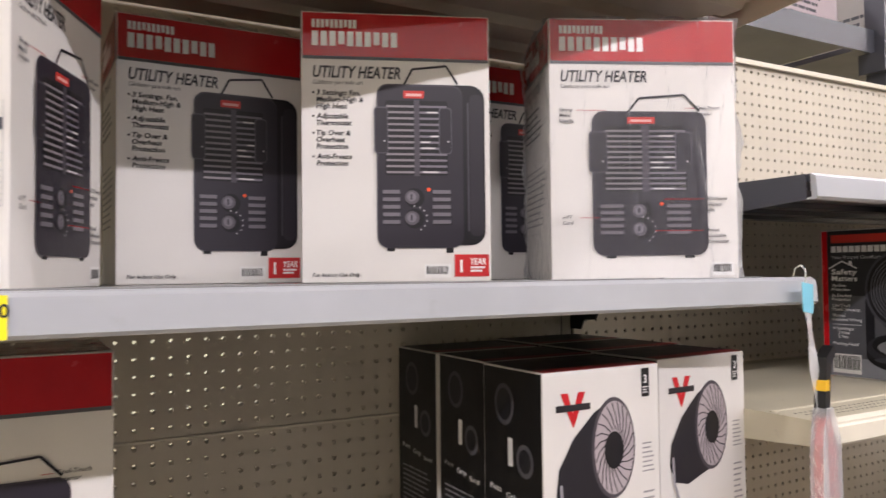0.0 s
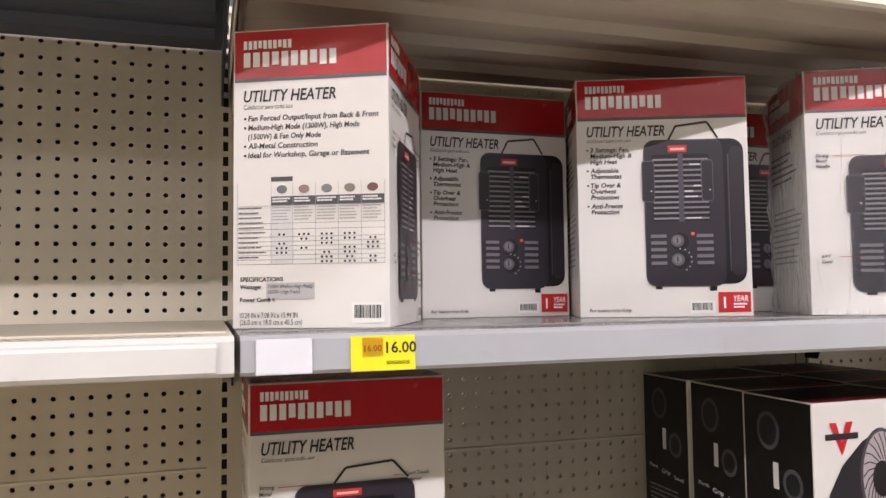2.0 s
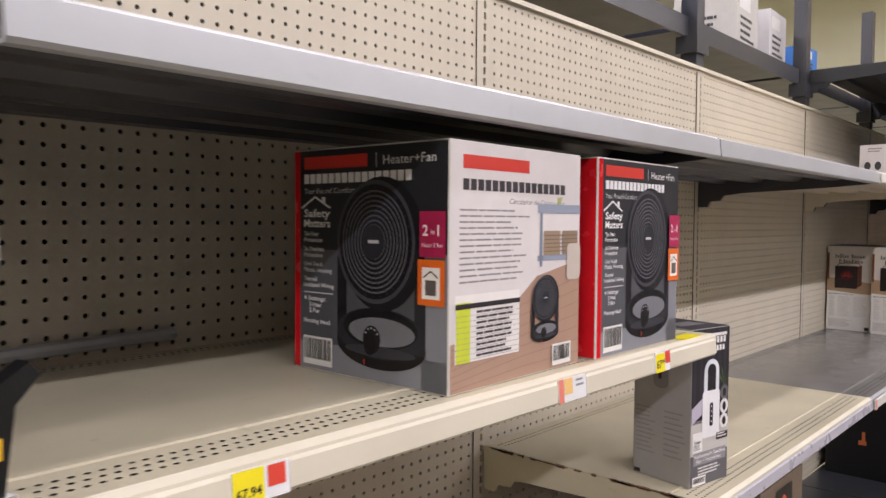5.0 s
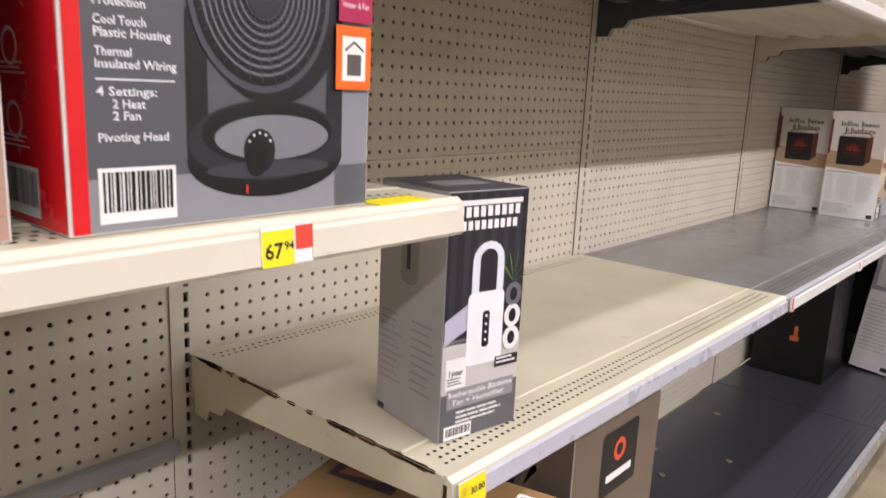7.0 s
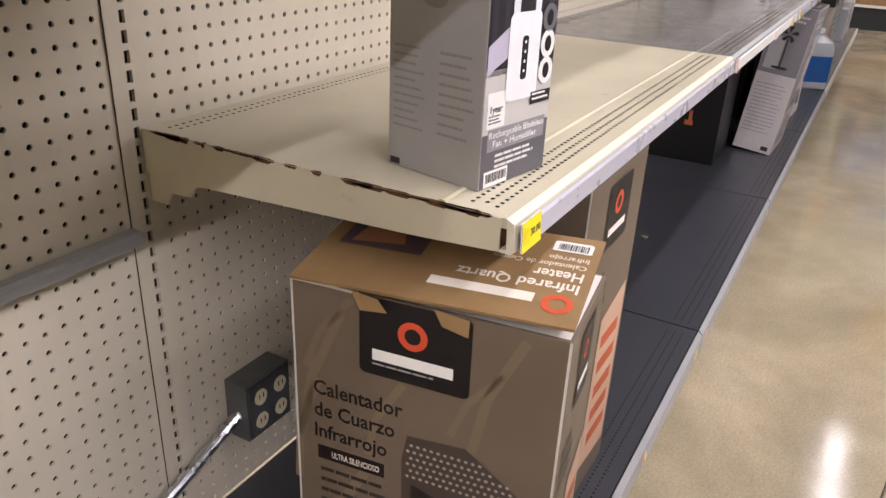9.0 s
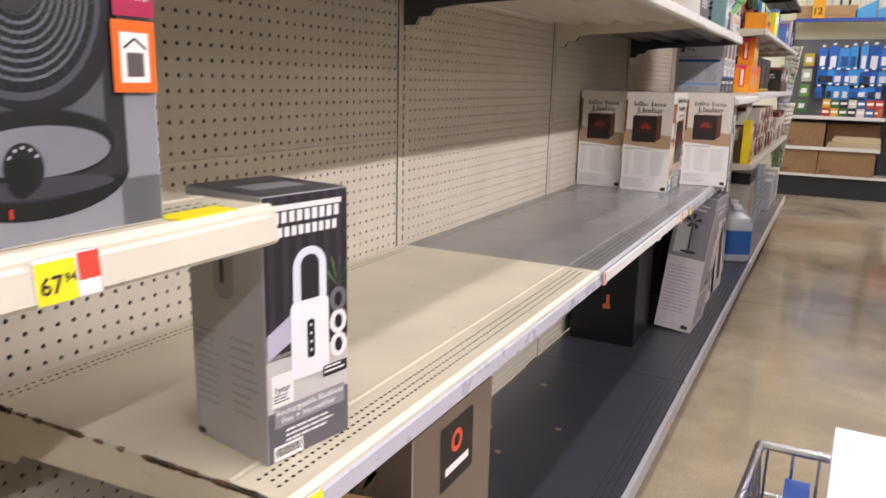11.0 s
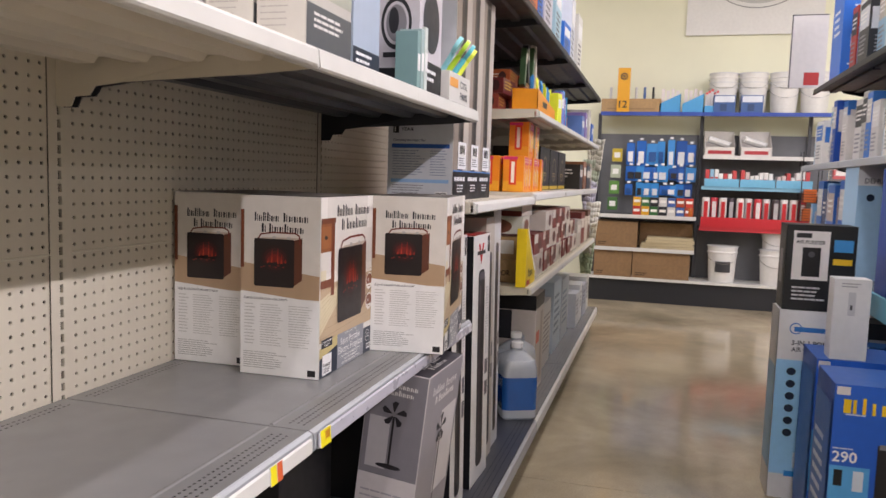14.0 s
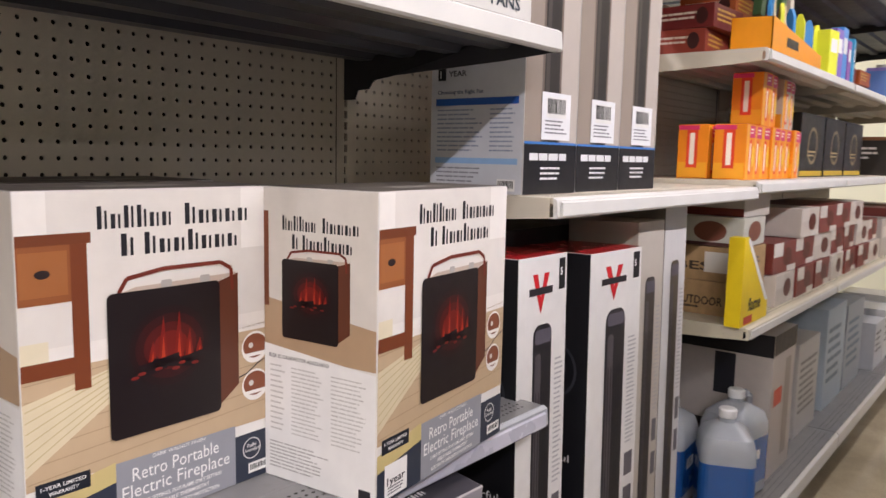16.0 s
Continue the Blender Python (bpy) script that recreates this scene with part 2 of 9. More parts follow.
def bevelled(w, d, h, r, material, name, crumple=0.0, seed=0, cuts=0):
    """A box from the origin to (w, d, h) with softened edges, and dents that only go inwards."""
    bm = bmesh.new()
    bmesh.ops.create_cube(bm, size=1.0, matrix=Matrix.Translation((w / 2, d / 2, h / 2)) @ Matrix.Diagonal((w, d, h, 1)))
    if cuts:
        bmesh.ops.subdivide_edges(bm, edges=bm.edges[:], cuts=cuts, use_grid_fill=True)
        for v in bm.verts:
            n = Vector((noise.noise(v.co * 9 + Vector((seed, 0, 0))), noise.noise(v.co * 9 + Vector((0, seed, 5))), noise.noise(v.co * 8 + Vector((3, 0, seed)))))
            c = Vector((w / 2, d / 2, h / 2))
            inward = (c - v.co).normalized()
            v.co += inward * crumple * abs(n.x + n.y)
            if v.co.z < 0:
                v.co.z = 0
    else:
        bmesh.ops.bevel(bm, geom=bm.edges[:], offset=r, segments=2, affect="EDGES", profile=0.6)
    me = bpy.data.meshes.new(name)
    bm.to_mesh(me)
    bm.free()
    me.materials.append(material)
    if cuts:
        me.shade_smooth()
        me.set_sharp_from_angle(angle=radians(40))
    return me


TEXTS = {}


def text_shape(s, bold, shear):
    """Corners and faces of a line of text one unit high."""
    key = (s, bold, shear)
    if key not in TEXTS:
        c = bpy.data.curves.new("lettering", "FONT")
        c.body, c.size, c.offset, c.shear, c.resolution_u = s, 1.0, 0.018 if bold else 0.0, shear, 2
        ob = bpy.data.objects.new("lettering", c)
        me = bpy.data.meshes.new_from_object(ob)
        vs = [tuple(v.co[:2]) for v in me.vertices]
        fs = [tuple(p.vertices) for p in me.polygons]
        bpy.data.objects.remove(ob)
        bpy.data.meshes.remove(me)
        bpy.data.curves.remove(c)
        xs = [v[0] for v in vs] or [0, 1]
        TEXTS[key] = (vs, fs, min(xs), max(xs))
    return TEXTS[key]


class Print:
    """Flat printing on one face of a carton: o is the lower left corner, u and v run along the face, n points out."""

    def __init__(self, owner, o, u, v, n):
        self.owner, self.o, self.u, self.v, self.n = owner, Vector(o), Vector(u), Vector(v), Vector(n)
        self.sheets, self.k, self.tones = {}, 1, {}
        self.bend = None

    def at(self, a, b, k):
        p = self.o + self.u * a + self.v * b + self.n * (0.00035 * k + 0.0003)
        return self.bend(p, self.n) if self.bend else p

    def sheet(self, name, tone):
        key = (name, tone)
        if key not in self.sheets:
            self.sheets[key] = Sheet()
        return self.sheets[key]

    def poly(self, tone, pts, k=1, name="printed_shape"):
        self.sheet(name, tone).face([self.at(a, b, k) for a, b in pts])

    def rect(self, tone, a0, b0, a1, b1, k=1, name="printed_panel"):
        self.poly(tone, [(a0, b0), (a1, b0), (a1, b1), (a0, b1)], k, name)

    def ell(self, tone, a, b, ra, rb, k=1, name="printed_shape", seg=28, t0=0.0, t1=360.0, inner=None):
        ts = [radians(t0 + (t1 - t0) * i / seg) for i in range(seg + (0 if t1 - t0 >= 360 and inner is None else 1))]
        if inner is None:
            self.poly(tone, [(a + ra * math.cos(t), b + rb * math.sin(t)) for t in ts], k, name)
        else:
            s = self.sheet(name, tone)
            for i in range(len(ts) - 1):
                s.face([self.at(a + q * ra * math.cos(t), b + q * rb * math.sin(t), k) for q, t in ((1, ts[i]), (1, ts[i + 1]), (inner, ts[i + 1]), (inner, ts[i]))])

    def stroke(self, tone, pts, w, k=1, name="printed_line"):
        for (a0, b0), (a1, b1) in zip(pts, pts[1:]):
            L = math.hypot(a1 - a0, b1 - b0) or 1
            x, y = -(b1 - b0) / L * w / 2, (a1 - a0) / L * w / 2
            self.poly(tone, [(a0 - x, b0 - y), (a1 - x, b1 - y), (a1 + x, b1 + y), (a0 + x, b0 + y)], k, name)

    def soft(self, tone, a0, b0, a1, b1, r, k=1, name="printed_shape", skew=0.0):
        pts = []
        for cx, cy, t in ((a1 - r, b0 + r, -90), (a1 - r, b1 - r, 0), (a0 + r, b1 - r, 90), (a0 + r, b0 + r, 180)):
            for i in range(5):
                q = radians(t + 22.5 * i)
                pts.append((cx + r * math.cos(q), cy + r * math.sin(q)))
        self.poly(tone, [(x, y + skew * (x - a0)) for x, y in pts], k, name)

    def text(self, tone, s, a, b, size, k=2, bold=False, shear=0.0, width=None, align="l", name="lettering"):
        vs, fs, x0, x1 = text_shape(s, bold, shear)
        q = size
        sx = (width / (x1 - x0)) if width else q
        off = {"l": -x0 * sx, "c": -(x0 + x1) / 2 * sx, "r": -x1 * sx}[align]
        sh = self.sheet(name, tone)
        base = len(sh.v)
        sh.v += [tuple(self.at(a + off + x * sx, b + y * q, k)) for x, y in vs]
        sh.f += [tuple(base + i for i in f) for f in fs]

    def bars(self, tone, a0, b0, a1, b1, n, seed=0, k=2, fill=0.45, name="small_print"):
        """Lines of print too small to read."""
        r = random.Random(seed)
        step = (b1 - b0) / n
        for i in range(n):
            top = b1 - i * step
            x = a0
            end = a0 + (a1 - a0) * r.uniform(0.7, 1.0)
            while x < end - 1e-5:
                w = min(r.uniform(0.08, 0.26) * (a1 - a0), end - x)
                self.rect(tone, x, top - step * fill, x + w * 0.9, top, k, name)
                x += w

    def barcode(self, a, b, w, h, k=2, seed=1):
        r = random.Random(seed)
        self.rect("#e6e4e0", a - 0.003, b - 0.003, a + w + 0.003, b + h + 0.003, k, "barcode_field")
        x = a
        while x < a + w - 0.0006:
            s = r.choice((0.0006, 0.001, 0.0016)) * w / 0.03
            self.rect("#1b1b1b", x, b + h * 0.15, min(x + s, a + w), b + h, k + 1, "barcode")
            x += s + r.choice((0.0006, 0.001)) * w / 0.03

    def flush(self):
        for (name, tone), s in self.sheets.items():
            ob = part(name, s, ink(tone), self.owner)
            if len(s.f) > 1:
                ob["kind"] = "stuff"
        self.sheets = {}


def faces(ob, w, d, h):
    """The printable faces of a carton that spans (0, 0, 0) to (w, d, h); its front looks along -y."""
    return {
        "f": Print(ob, (0, 0, 0), (1, 0, 0), (0, 0, 1), (0, -1, 0)),
        "r": Print(ob, (w, 0, 0), (0, 1, 0), (0, 0, 1), (1, 0, 0)),
        "l": Print(ob, (0, d, 0), (0, -1, 0), (0, 0, 1), (-1, 0, 0)),
        "t": Print(ob, (0, 0, h), (1, 0, 0), (0, 1, 0), (0, 0, 1)),
        "b": Print(ob, (w, d, 0), (-1, 0, 0), (0, 0, 1), (0, 1, 0)),
    }


def carton(m, w, d, h, label, material=None, group="", name="carton", category="box", crumple=0.0, seed=0, cuts=0):
    """An upright carton with its lower front left corner at the pose m. Returns the thing and its faces."""
    ob = thing(name, m, label, category, group)
    link("body", bevelled(w, d, h, 0.0016, material or CARD_WHITE, "carton_body", crumple, seed, cuts), ob)
    return ob, faces(ob, w, d, h)


def flap_seam(P, w, d, tone="#b9aF9b"):
    """The meeting flaps and tape on a carton's top."""
    P.rect("#8a7d68", 0.004, d / 2 - 0.0007, w - 0.004, d / 2 + 0.0007, 1, "flap_seam")
    P.rect(tone, 0.004, d / 2 - 0.02, w - 0.004, d / 2 + 0.02, 0.5, "packing_tape")


# ---- the shell ----
XW0, XW1, YW0, YW1, ZC = -9.0, 13.35, -13.0, 9.0, 5.2


def slab_box(name, x0, y0, z0, x1, y1, z1, material, label, kind="structure"):
    s = Sheet()
    s.box(x0, y0, z0, x1, y1, z1)
    return tagged(link(name, s.mesh(name, material)), label, name.split("_")[0], kind=kind)


floor = slab_box("floor", XW0, YW0, -0.2, XW1, YW1, -0.008, surface("joint_filler", "#4a4338", 0.7), "polished tan and grey concrete store floor")
slab_box("wall_east", XW1, YW0, -0.2, XW1 + 0.2, YW1, ZC, WALL_PAINT, "plain cream painted end wall of the store")
slab_box("wall_west", XW0 - 0.2, YW0, -0.2, XW0, YW1, ZC, WALL_PAINT, "plain cream painted far wall")
slab_box("wall_north", XW0 - 0.2, YW1, -0.2, XW1 + 0.2, YW1 + 0.2, ZC, WALL_PAINT, "plain cream painted side wall")
slab_box("wall_south", XW0 - 0.2, YW0 - 0.2, -0.2, XW1 + 0.2, YW0, ZC, WALL_PAINT, "plain cream painted side wall")
slab_box("ceiling", XW0 - 0.2, YW0 - 0.2, ZC, XW1 + 0.2, YW1 + 0.2, ZC + 0.2, CEIL_PAINT, "high pale grey store ceiling")
# One fixture per lamp row, the added aisle row included
for ly, lz, _ in STRIPS:
    fx = thing("ceiling_light", pose(1.7, ly, lz), "long white strip light fixture hung below the ceiling", "light", "strip lights")
    s = Sheet()
    s.prism([(-0.1, 0.03), (-0.06, 0.09), (0.06, 0.09), (0.1, 0.03)], "x", -9.4, 9.4)
    part("housing", s, surface("white_housing", "#dcdcda", 0.5), fx)
    for q in range(-5, 6):
        s = Sheet()
        s.box(q * 1.8 - 0.006, -0.006, 0.09, q * 1.8 + 0.006, 0.006, ZC - lz)
        part("hanger", s, BLACK_STEEL, fx)
    s = Sheet()
    for q in (-1, 1):
        s.box(-9.3, q * 0.075 - 0.012, 0.008, 9.3, q * 0.075 + 0.012, 0.03)
    part("tube", s, TUBE, fx, "glowing warm white tubes")

# ---- shelving parts ----
JOIN, BAY = -0.2, 1.219
YF, YB = 0.73, 1.30
BASE = 0.236
YBF = 0.70  # front of the base decks, which reach further out than the shelves
PEG_TOP = 2.04


def perforated(w, h, nx, nz, px, pz, hole, depth):
    """A sheet in the xz plane with nx by nz holes; hole is an outline round (0, 0)."""
    n = len(hole)
    x0, z0 = (w - nx * px) / 2, (h - nz * pz) / 2
    V, F = [], []
    gx = [x0 + i * px for i in range(nx + 1)]
    gz = [z0 + j * pz for j in range(nz + 1)]
    grid = {}
    for j, z in enumerate(gz):
        for i, x in enumerate(gx):
            grid[i, j] = len(V)
            V.append((x, 0, z))
    for j in range(nz):
        for i in range(nx):
            cx, cz = gx[i] + px / 2, gz[j] + pz / 2
            k = len(V)
            V += [(cx + a, 0, cz + b) for a, b in hole]
            V += [(cx + a, depth, cz + b) for a, b in hole]
            cs = (grid[i + 1, j + 1], grid[i, j + 1], grid[i, j], grid[i + 1, j])
            q = n // 4
            for s in range(4):
                ring = [k + (s * q + t) % n for t in range(q + 1)]
                F.append((cs[s], *ring[::-1]))
                F.append((cs[s], cs[(s + 1) % 4], ring[-1]))
            F += [(k + t, k + (t + 1) % n, k + n + (t + 1) % n, k + n + t) for t in range(n)]
    k = len(V)
    V += [(0, 0, 0), (w, 0, 0), (w, 0, h), (0, 0, h)]
    c = (grid[0, 0], grid[nx, 0], grid[nx, nz], grid[0, nz])
    for i in range(4):
        F.append((k + i, k + (i + 1) % 4, c[(i + 1) % 4], c[i]))
    s = Sheet()
    s.v, s.f = V, F
    return s


ROUND = [(0.0042 * math.cos(radians(45 + 45 * i)), 0.0042 * math.sin(radians(45 + 45 * i))) for i in range(8)]
PITCH = 0.0277
PEG_W, PEG_H = 1.163, PEG_TOP - BASE
PEG_MESH = perforated(PEG_W, PEG_H, 42, 65, PITCH, PITCH, ROUND, 0.004).mesh("pegboard", BEIGE)
SLOT = [(0.0045, 0.0085), (-0.0045, 0.0085), (-0.0045, -0.0085), (0.0045, -0.0085)]
POST_MESH = perforated(0.0575, PEG_TOP, 1, 78, 0.02, 0.0258, SLOT, 0.006).mesh("slotted_upright", BEIGE)
# Dark tone painted for the shade behind peg holes and upright slots
BACKING = surface("cavity_shade", "#4a463d", 0.8)


def bay(x0, kind="beige"):
    """One bay of wall shelving: slotted uprights, pegboard, base deck with its lip and kick plate."""
    ob = thing("gondola_bay", pose(x0, 0, 0), "beige steel shelving bay with perforated pegboard back and low base deck", "shelving", "shelving bays", "structure")
    link("pegboard", PEG_MESH, ob, "", pose(0.028, YB, BASE))
    if kind == "open":
        link("back_pegboard", PEG_MESH, ob, "", pose(0.0295, YB + 0.016, BASE + 0.001))
    else:
        # Added dark sheet standing in for the unlit gap behind the board
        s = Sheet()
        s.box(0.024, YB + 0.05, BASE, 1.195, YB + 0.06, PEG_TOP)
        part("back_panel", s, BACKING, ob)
    link("upright", POST_MESH, ob, "beige slotted steel upright", pose(-0.02875, YB - 0.004, 0))
    s = Sheet()
    s.prism([(YB + 0.001, 1.262), (YB - 0.0035, 1.2605), (YB - 0.0035, 1.2575), (YB + 0.001, 1.256)], "x", 0.03, 1.19)
    part("panel_seam", s, BEIGE_LIP, ob)
    # Core in the same shade tone, so the upright's slots look dark
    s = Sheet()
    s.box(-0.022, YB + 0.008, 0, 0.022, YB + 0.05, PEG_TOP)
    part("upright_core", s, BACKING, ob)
    s = Sheet()
    s.box(-0.02, YB - 0.012, PEG_TOP, 1.2, YB + 0.07, PEG_TOP + 0.012)
    part("top_cap", s, BEIGE_LIP, ob)
    s = Sheet()
    s.box(0.003, YBF - 0.02, BASE - 0.02, 1.216, YB - 0.006, BASE)
    part("base_deck", s, DARK_DECK if kind != "light" else GREY_DECK, ob, "grey steel base deck")
    s = Sheet()
    s.prism([(YBF - 0.024, BASE + 0.002), (YBF - 0.036, BASE - 0.01), (YBF - 0.036, BASE - 0.066), (YBF - 0.026, BASE - 0.07), (YBF - 0.021, BASE - 0.02)], "x", 0.004, 1.215)
    part("base_lip", s, SILVER_LIP if kind != "light" else WHITE_LIP, ob, "scuffed light grey deck lip")
    s = Sheet()
    s.box(0, YF + 0.03, 0, 1.219, YF + 0.045, BASE - 0.02)
    part("kick_plate", s, BLACK_STEEL, ob)
    # Flat dark diamonds drawn for the shade in the base deck's holes
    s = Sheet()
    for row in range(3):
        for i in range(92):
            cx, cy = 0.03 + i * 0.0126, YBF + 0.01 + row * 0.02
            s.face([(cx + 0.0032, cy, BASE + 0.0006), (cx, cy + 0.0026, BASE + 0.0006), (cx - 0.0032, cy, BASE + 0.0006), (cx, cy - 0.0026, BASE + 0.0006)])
    part("deck_perforation", s, HOLE_SHADE, ob)["kind"] = "stuff"
    return ob


def shelf(x0, zt, deck, lip, label, w=BAY, yf=YF, yb=YB, lip_h=0.039, bracket=None, group="gondola shelves", perf=True, channel=None, worn=False):
    """A steel shelf: folded deck with ribs below, front lip, side flanges and two stepped brackets."""
    ob = thing("gondola_shelf", pose(x0, 0, zt), label, "shelf", group)
    g = 0.003
    s = Sheet()
    s.box(g + 0.003, yf + 0.004, -0.012, w - g - 0.003, yb - 0.008, 0)
    part("deck", s, deck, ob)
    s = Sheet()
    s.prism([(yf + 0.006, 0.001), (yf - 0.003, -0.004), (yf - 0.006, -lip_h + 0.004), (yf - 0.002, -lip_h), (yf + 0.012, -lip_h), (yf + 0.012, -lip_h + 0.003), (yf + 0.004, -lip_h + 0.004), (yf + 0.005, -0.012)], "x", g, w - g)
    part("front_lip", s, lip, ob)
    if channel:
        s = Sheet()
        s.prism([(yf - 0.0075, -0.006), (yf - 0.011, -0.009), (yf - 0.012, -lip_h + 0.006), (yf - 0.0085, -lip_h + 0.002)], "x", 0.012, w - 0.02)
        part("price_channel", s, channel, ob, "clear grey plastic price channel")
    for i, xx in enumerate((g, w - g - 0.0025)):
        s = Sheet()
        s.prism([(yf + 0.013, 0.0), (yf + 0.013, -lip_h), (yf + 0.12, -lip_h - 0.008), (yb - 0.12, -0.062), (yb - 0.01, -0.062), (yb - 0.01, 0.0)], "x", xx, xx + 0.0025)
        part("side_flange", s, deck, ob)
    for xx in (0.006, w - 0.012):
        s = Sheet()
        s.prism([(yb - 0.006, -0.014), (yb - 0.006, -0.108), (yb - 0.04, -0.108), (yb - 0.05, -0.088), (yb - 0.085, -0.086), (yb - 0.098, -0.068), (yb - 0.15, -0.062), (yb - 0.32, -0.028), (yb - 0.36, -0.014)], "x", xx + 0.004, xx + 0.0075)
        part("bracket", s, bracket or deck, ob, "stepped steel shelf bracket")
    s = Sheet()
    for i in range(4):
        yy = yf + 0.09 + i * 0.12
        s.prism([(yy, -0.012), (yy + 0.012, -0.026), (yy + 0.05, -0.026), (yy + 0.062, -0.012)], "x", 0.02, w - 0.02)
    part("under_rib", s, deck, ob)
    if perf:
        # Shelf holes are flat dark marks, their shade put into the colour
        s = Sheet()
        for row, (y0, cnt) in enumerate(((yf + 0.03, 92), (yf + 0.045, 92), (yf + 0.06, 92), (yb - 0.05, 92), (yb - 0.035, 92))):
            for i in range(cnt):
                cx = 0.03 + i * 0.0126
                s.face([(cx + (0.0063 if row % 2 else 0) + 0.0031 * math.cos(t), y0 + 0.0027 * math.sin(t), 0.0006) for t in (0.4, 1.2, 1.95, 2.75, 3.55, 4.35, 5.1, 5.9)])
        part("deck_perforation", s, HOLE_SHADE, ob)["kind"] = "stuff"
        s = Sheet()
        s.prism([(yf + 0.084, 0.0003), (yf + 0.087, 0.002), (yf + 0.091, 0.002), (yf + 0.094, 0.0003)], "x", 0.01, w - 0.01)
        part("deck_fold", s, deck, ob)
    if worn:
        r = random.Random(5)
        s = Sheet()
        for i in range(34):
            t = r.random()
            y0 = yf + 0.02 + t * (yb - yf - 0.08)
            L, wd = r.uniform(0.006, 0.05), r.uniform(0.002, 0.006)
            s.face([(0.0032, y0, 0.0007), (0.0032 + wd, y0 + L * 0.3, 0.0007), (0.0032 + wd * 0.8, y0 + L * 0.8, 0.0007), (0.0032, y0 + L, 0.0007)])
            s.face([(0.0028, y0, 0.0), (0.0028, y0 + L, 0.0), (0.0028, y0 + L * 0.7, -wd * 0.9), (0.0028, y0 + L * 0.2, -wd)])
        part("rust_chip", s, RUST, ob, "brown rust where enamel has chipped")["kind"] = "stuff"
    return ob


def shelf_tag(x, z, y, w, h, fields, label, group="shelf price tags"):
    """A paper shelf tag clipped to a lip; fields are (tone, a0, b0, a1, b1) and words (tone, text, a, b, size)."""
    ob, F = carton(pose(x, y, z, -4, 0, 0), w, 0.0012, h, label, ink("#e4e4e4"), group, "price_tag", "price tag")
    for q in fields:
        if len(q) == 5 and isinstance(q[1], float):
            F["f"].rect(q[0], q[1], q[2], q[3], q[4], 1, "tag_field")
        else:
            F["f"].text(q[0], q[1], q[2], q[3], q[4], 2, True)
    F["f"].flush()
    return ob


for i in range(-1, 9):
    bay(JOIN + i * BAY, "open" if i == 0 else "light" if i >= 6 else "beige")


def bx(i):
    return JOIN + i * BAY


# left run of shelves, bay by bay
shelf(bx(-1), 1.508, BEIGE, WHITE_LIP, "beige steel shelf, empty, with pale plastic lip", channel=WHITE_LIP)
shelf(bx(0), 1.508, GREY_DECK, SILVER_LIP, "grey steel shelf with silver lip holding heater cartons", bracket=BLACK_STEEL)
shelf(bx(-1), 1.985, NAVY_STEEL, NAVY_STEEL, "dark blue-grey upper steel shelf", perf=False)
shelf(bx(0), 1.965, BEIGE, BEIGE_LIP, "beige upper steel shelf with ribbed underside", perf=False)
shelf(bx(0), 1.065, BEIGE, BEIGE_LIP, "beige steel shelf below the heaters")
shelf(bx(1), 1.294, BEIGE_WORN, BEIGE_LIP, "cream steel shelf with boxed fan heaters", channel=BEIGE_LIP)
shelf(bx(1), 1.664, DARK_DECK, SILVER_LIP, "dark grey steel upper shelf, empty", perf=False)
shelf(bx(2), 1.664, DARK_DECK, SILVER_LIP, "dark grey steel upper shelf, empty", perf=False)
shelf(bx(2), 0.962, BEIGE_WORN, BEIGE_LIP, "worn beige steel shelf with rusty edges, nearly empty", channel=LILAC_LIP, worn=True)
shelf(bx(3), 1.664, BEIGE, WHITE_LIP, "beige steel upper shelf with white lip", perf=False, channel=WHITE_LIP)
shelf(bx(4), 1.664, DARK_DECK, WHITE_LIP, "grey steel upper shelf with white lip and fan boxes", perf=False, bracket=BLACK_STEEL)
shelf(bx(3), 0.958, GREY_DECK, SILVER_LIP, "empty grey steel shelf with scuffed lip", channel=WHITE_LIP)
shelf(bx(4), 0.957, GREY_DECK, SILVER_LIP, "grey steel shelf holding fireplace heater cartons", channel=LILAC_LIP)
shelf(bx(5), 1.358, BEIGE, WHITE_LIP, "cream steel shelf with white lip and tall fan boxes", channel=WHITE_LIP)
for i in (6, 7, 8):
    shelf(bx(i), 0.905, BEIGE_WORN, BEIGE_LIP, "cream steel shelf stocked with fire logs", channel=WHITE_LIP)
    shelf(bx(i), 1.375, BEIGE, WHITE_LIP, "cream steel shelf stocked with fire starters", channel=WHITE_LIP)
    shelf(bx(i), 1.785, BEIGE, WHITE_LIP, "cream steel shelf stocked with lighters", channel=WHITE_LIP)
for i in (4, 5, 6, 7, 8):
    shelf(bx(i), 2.225, BLACK_STEEL, BLACK_STEEL, "black steel top stock shelf above the pegboard", perf=False, bracket=BLACK_STEEL)

# dark upper frame behind and above the pegboard
for i in range(0, 9):
    s = Sheet()
    s.box(-0.03, -0.03, PEG_TOP + 0.012, 0.03, 0.03, 2.75)
    s.box(-0.05, -0.04, PEG_TOP + 0.06, 0.05, 0.04, PEG_TOP + 0.12)
    ob = thing("rack_post", pose(bx(i), YB + 0.03, 0), "dark grey steel post rising above the pegboard", "post", "rack posts")
    part("post", s, DARK_DECK, ob)
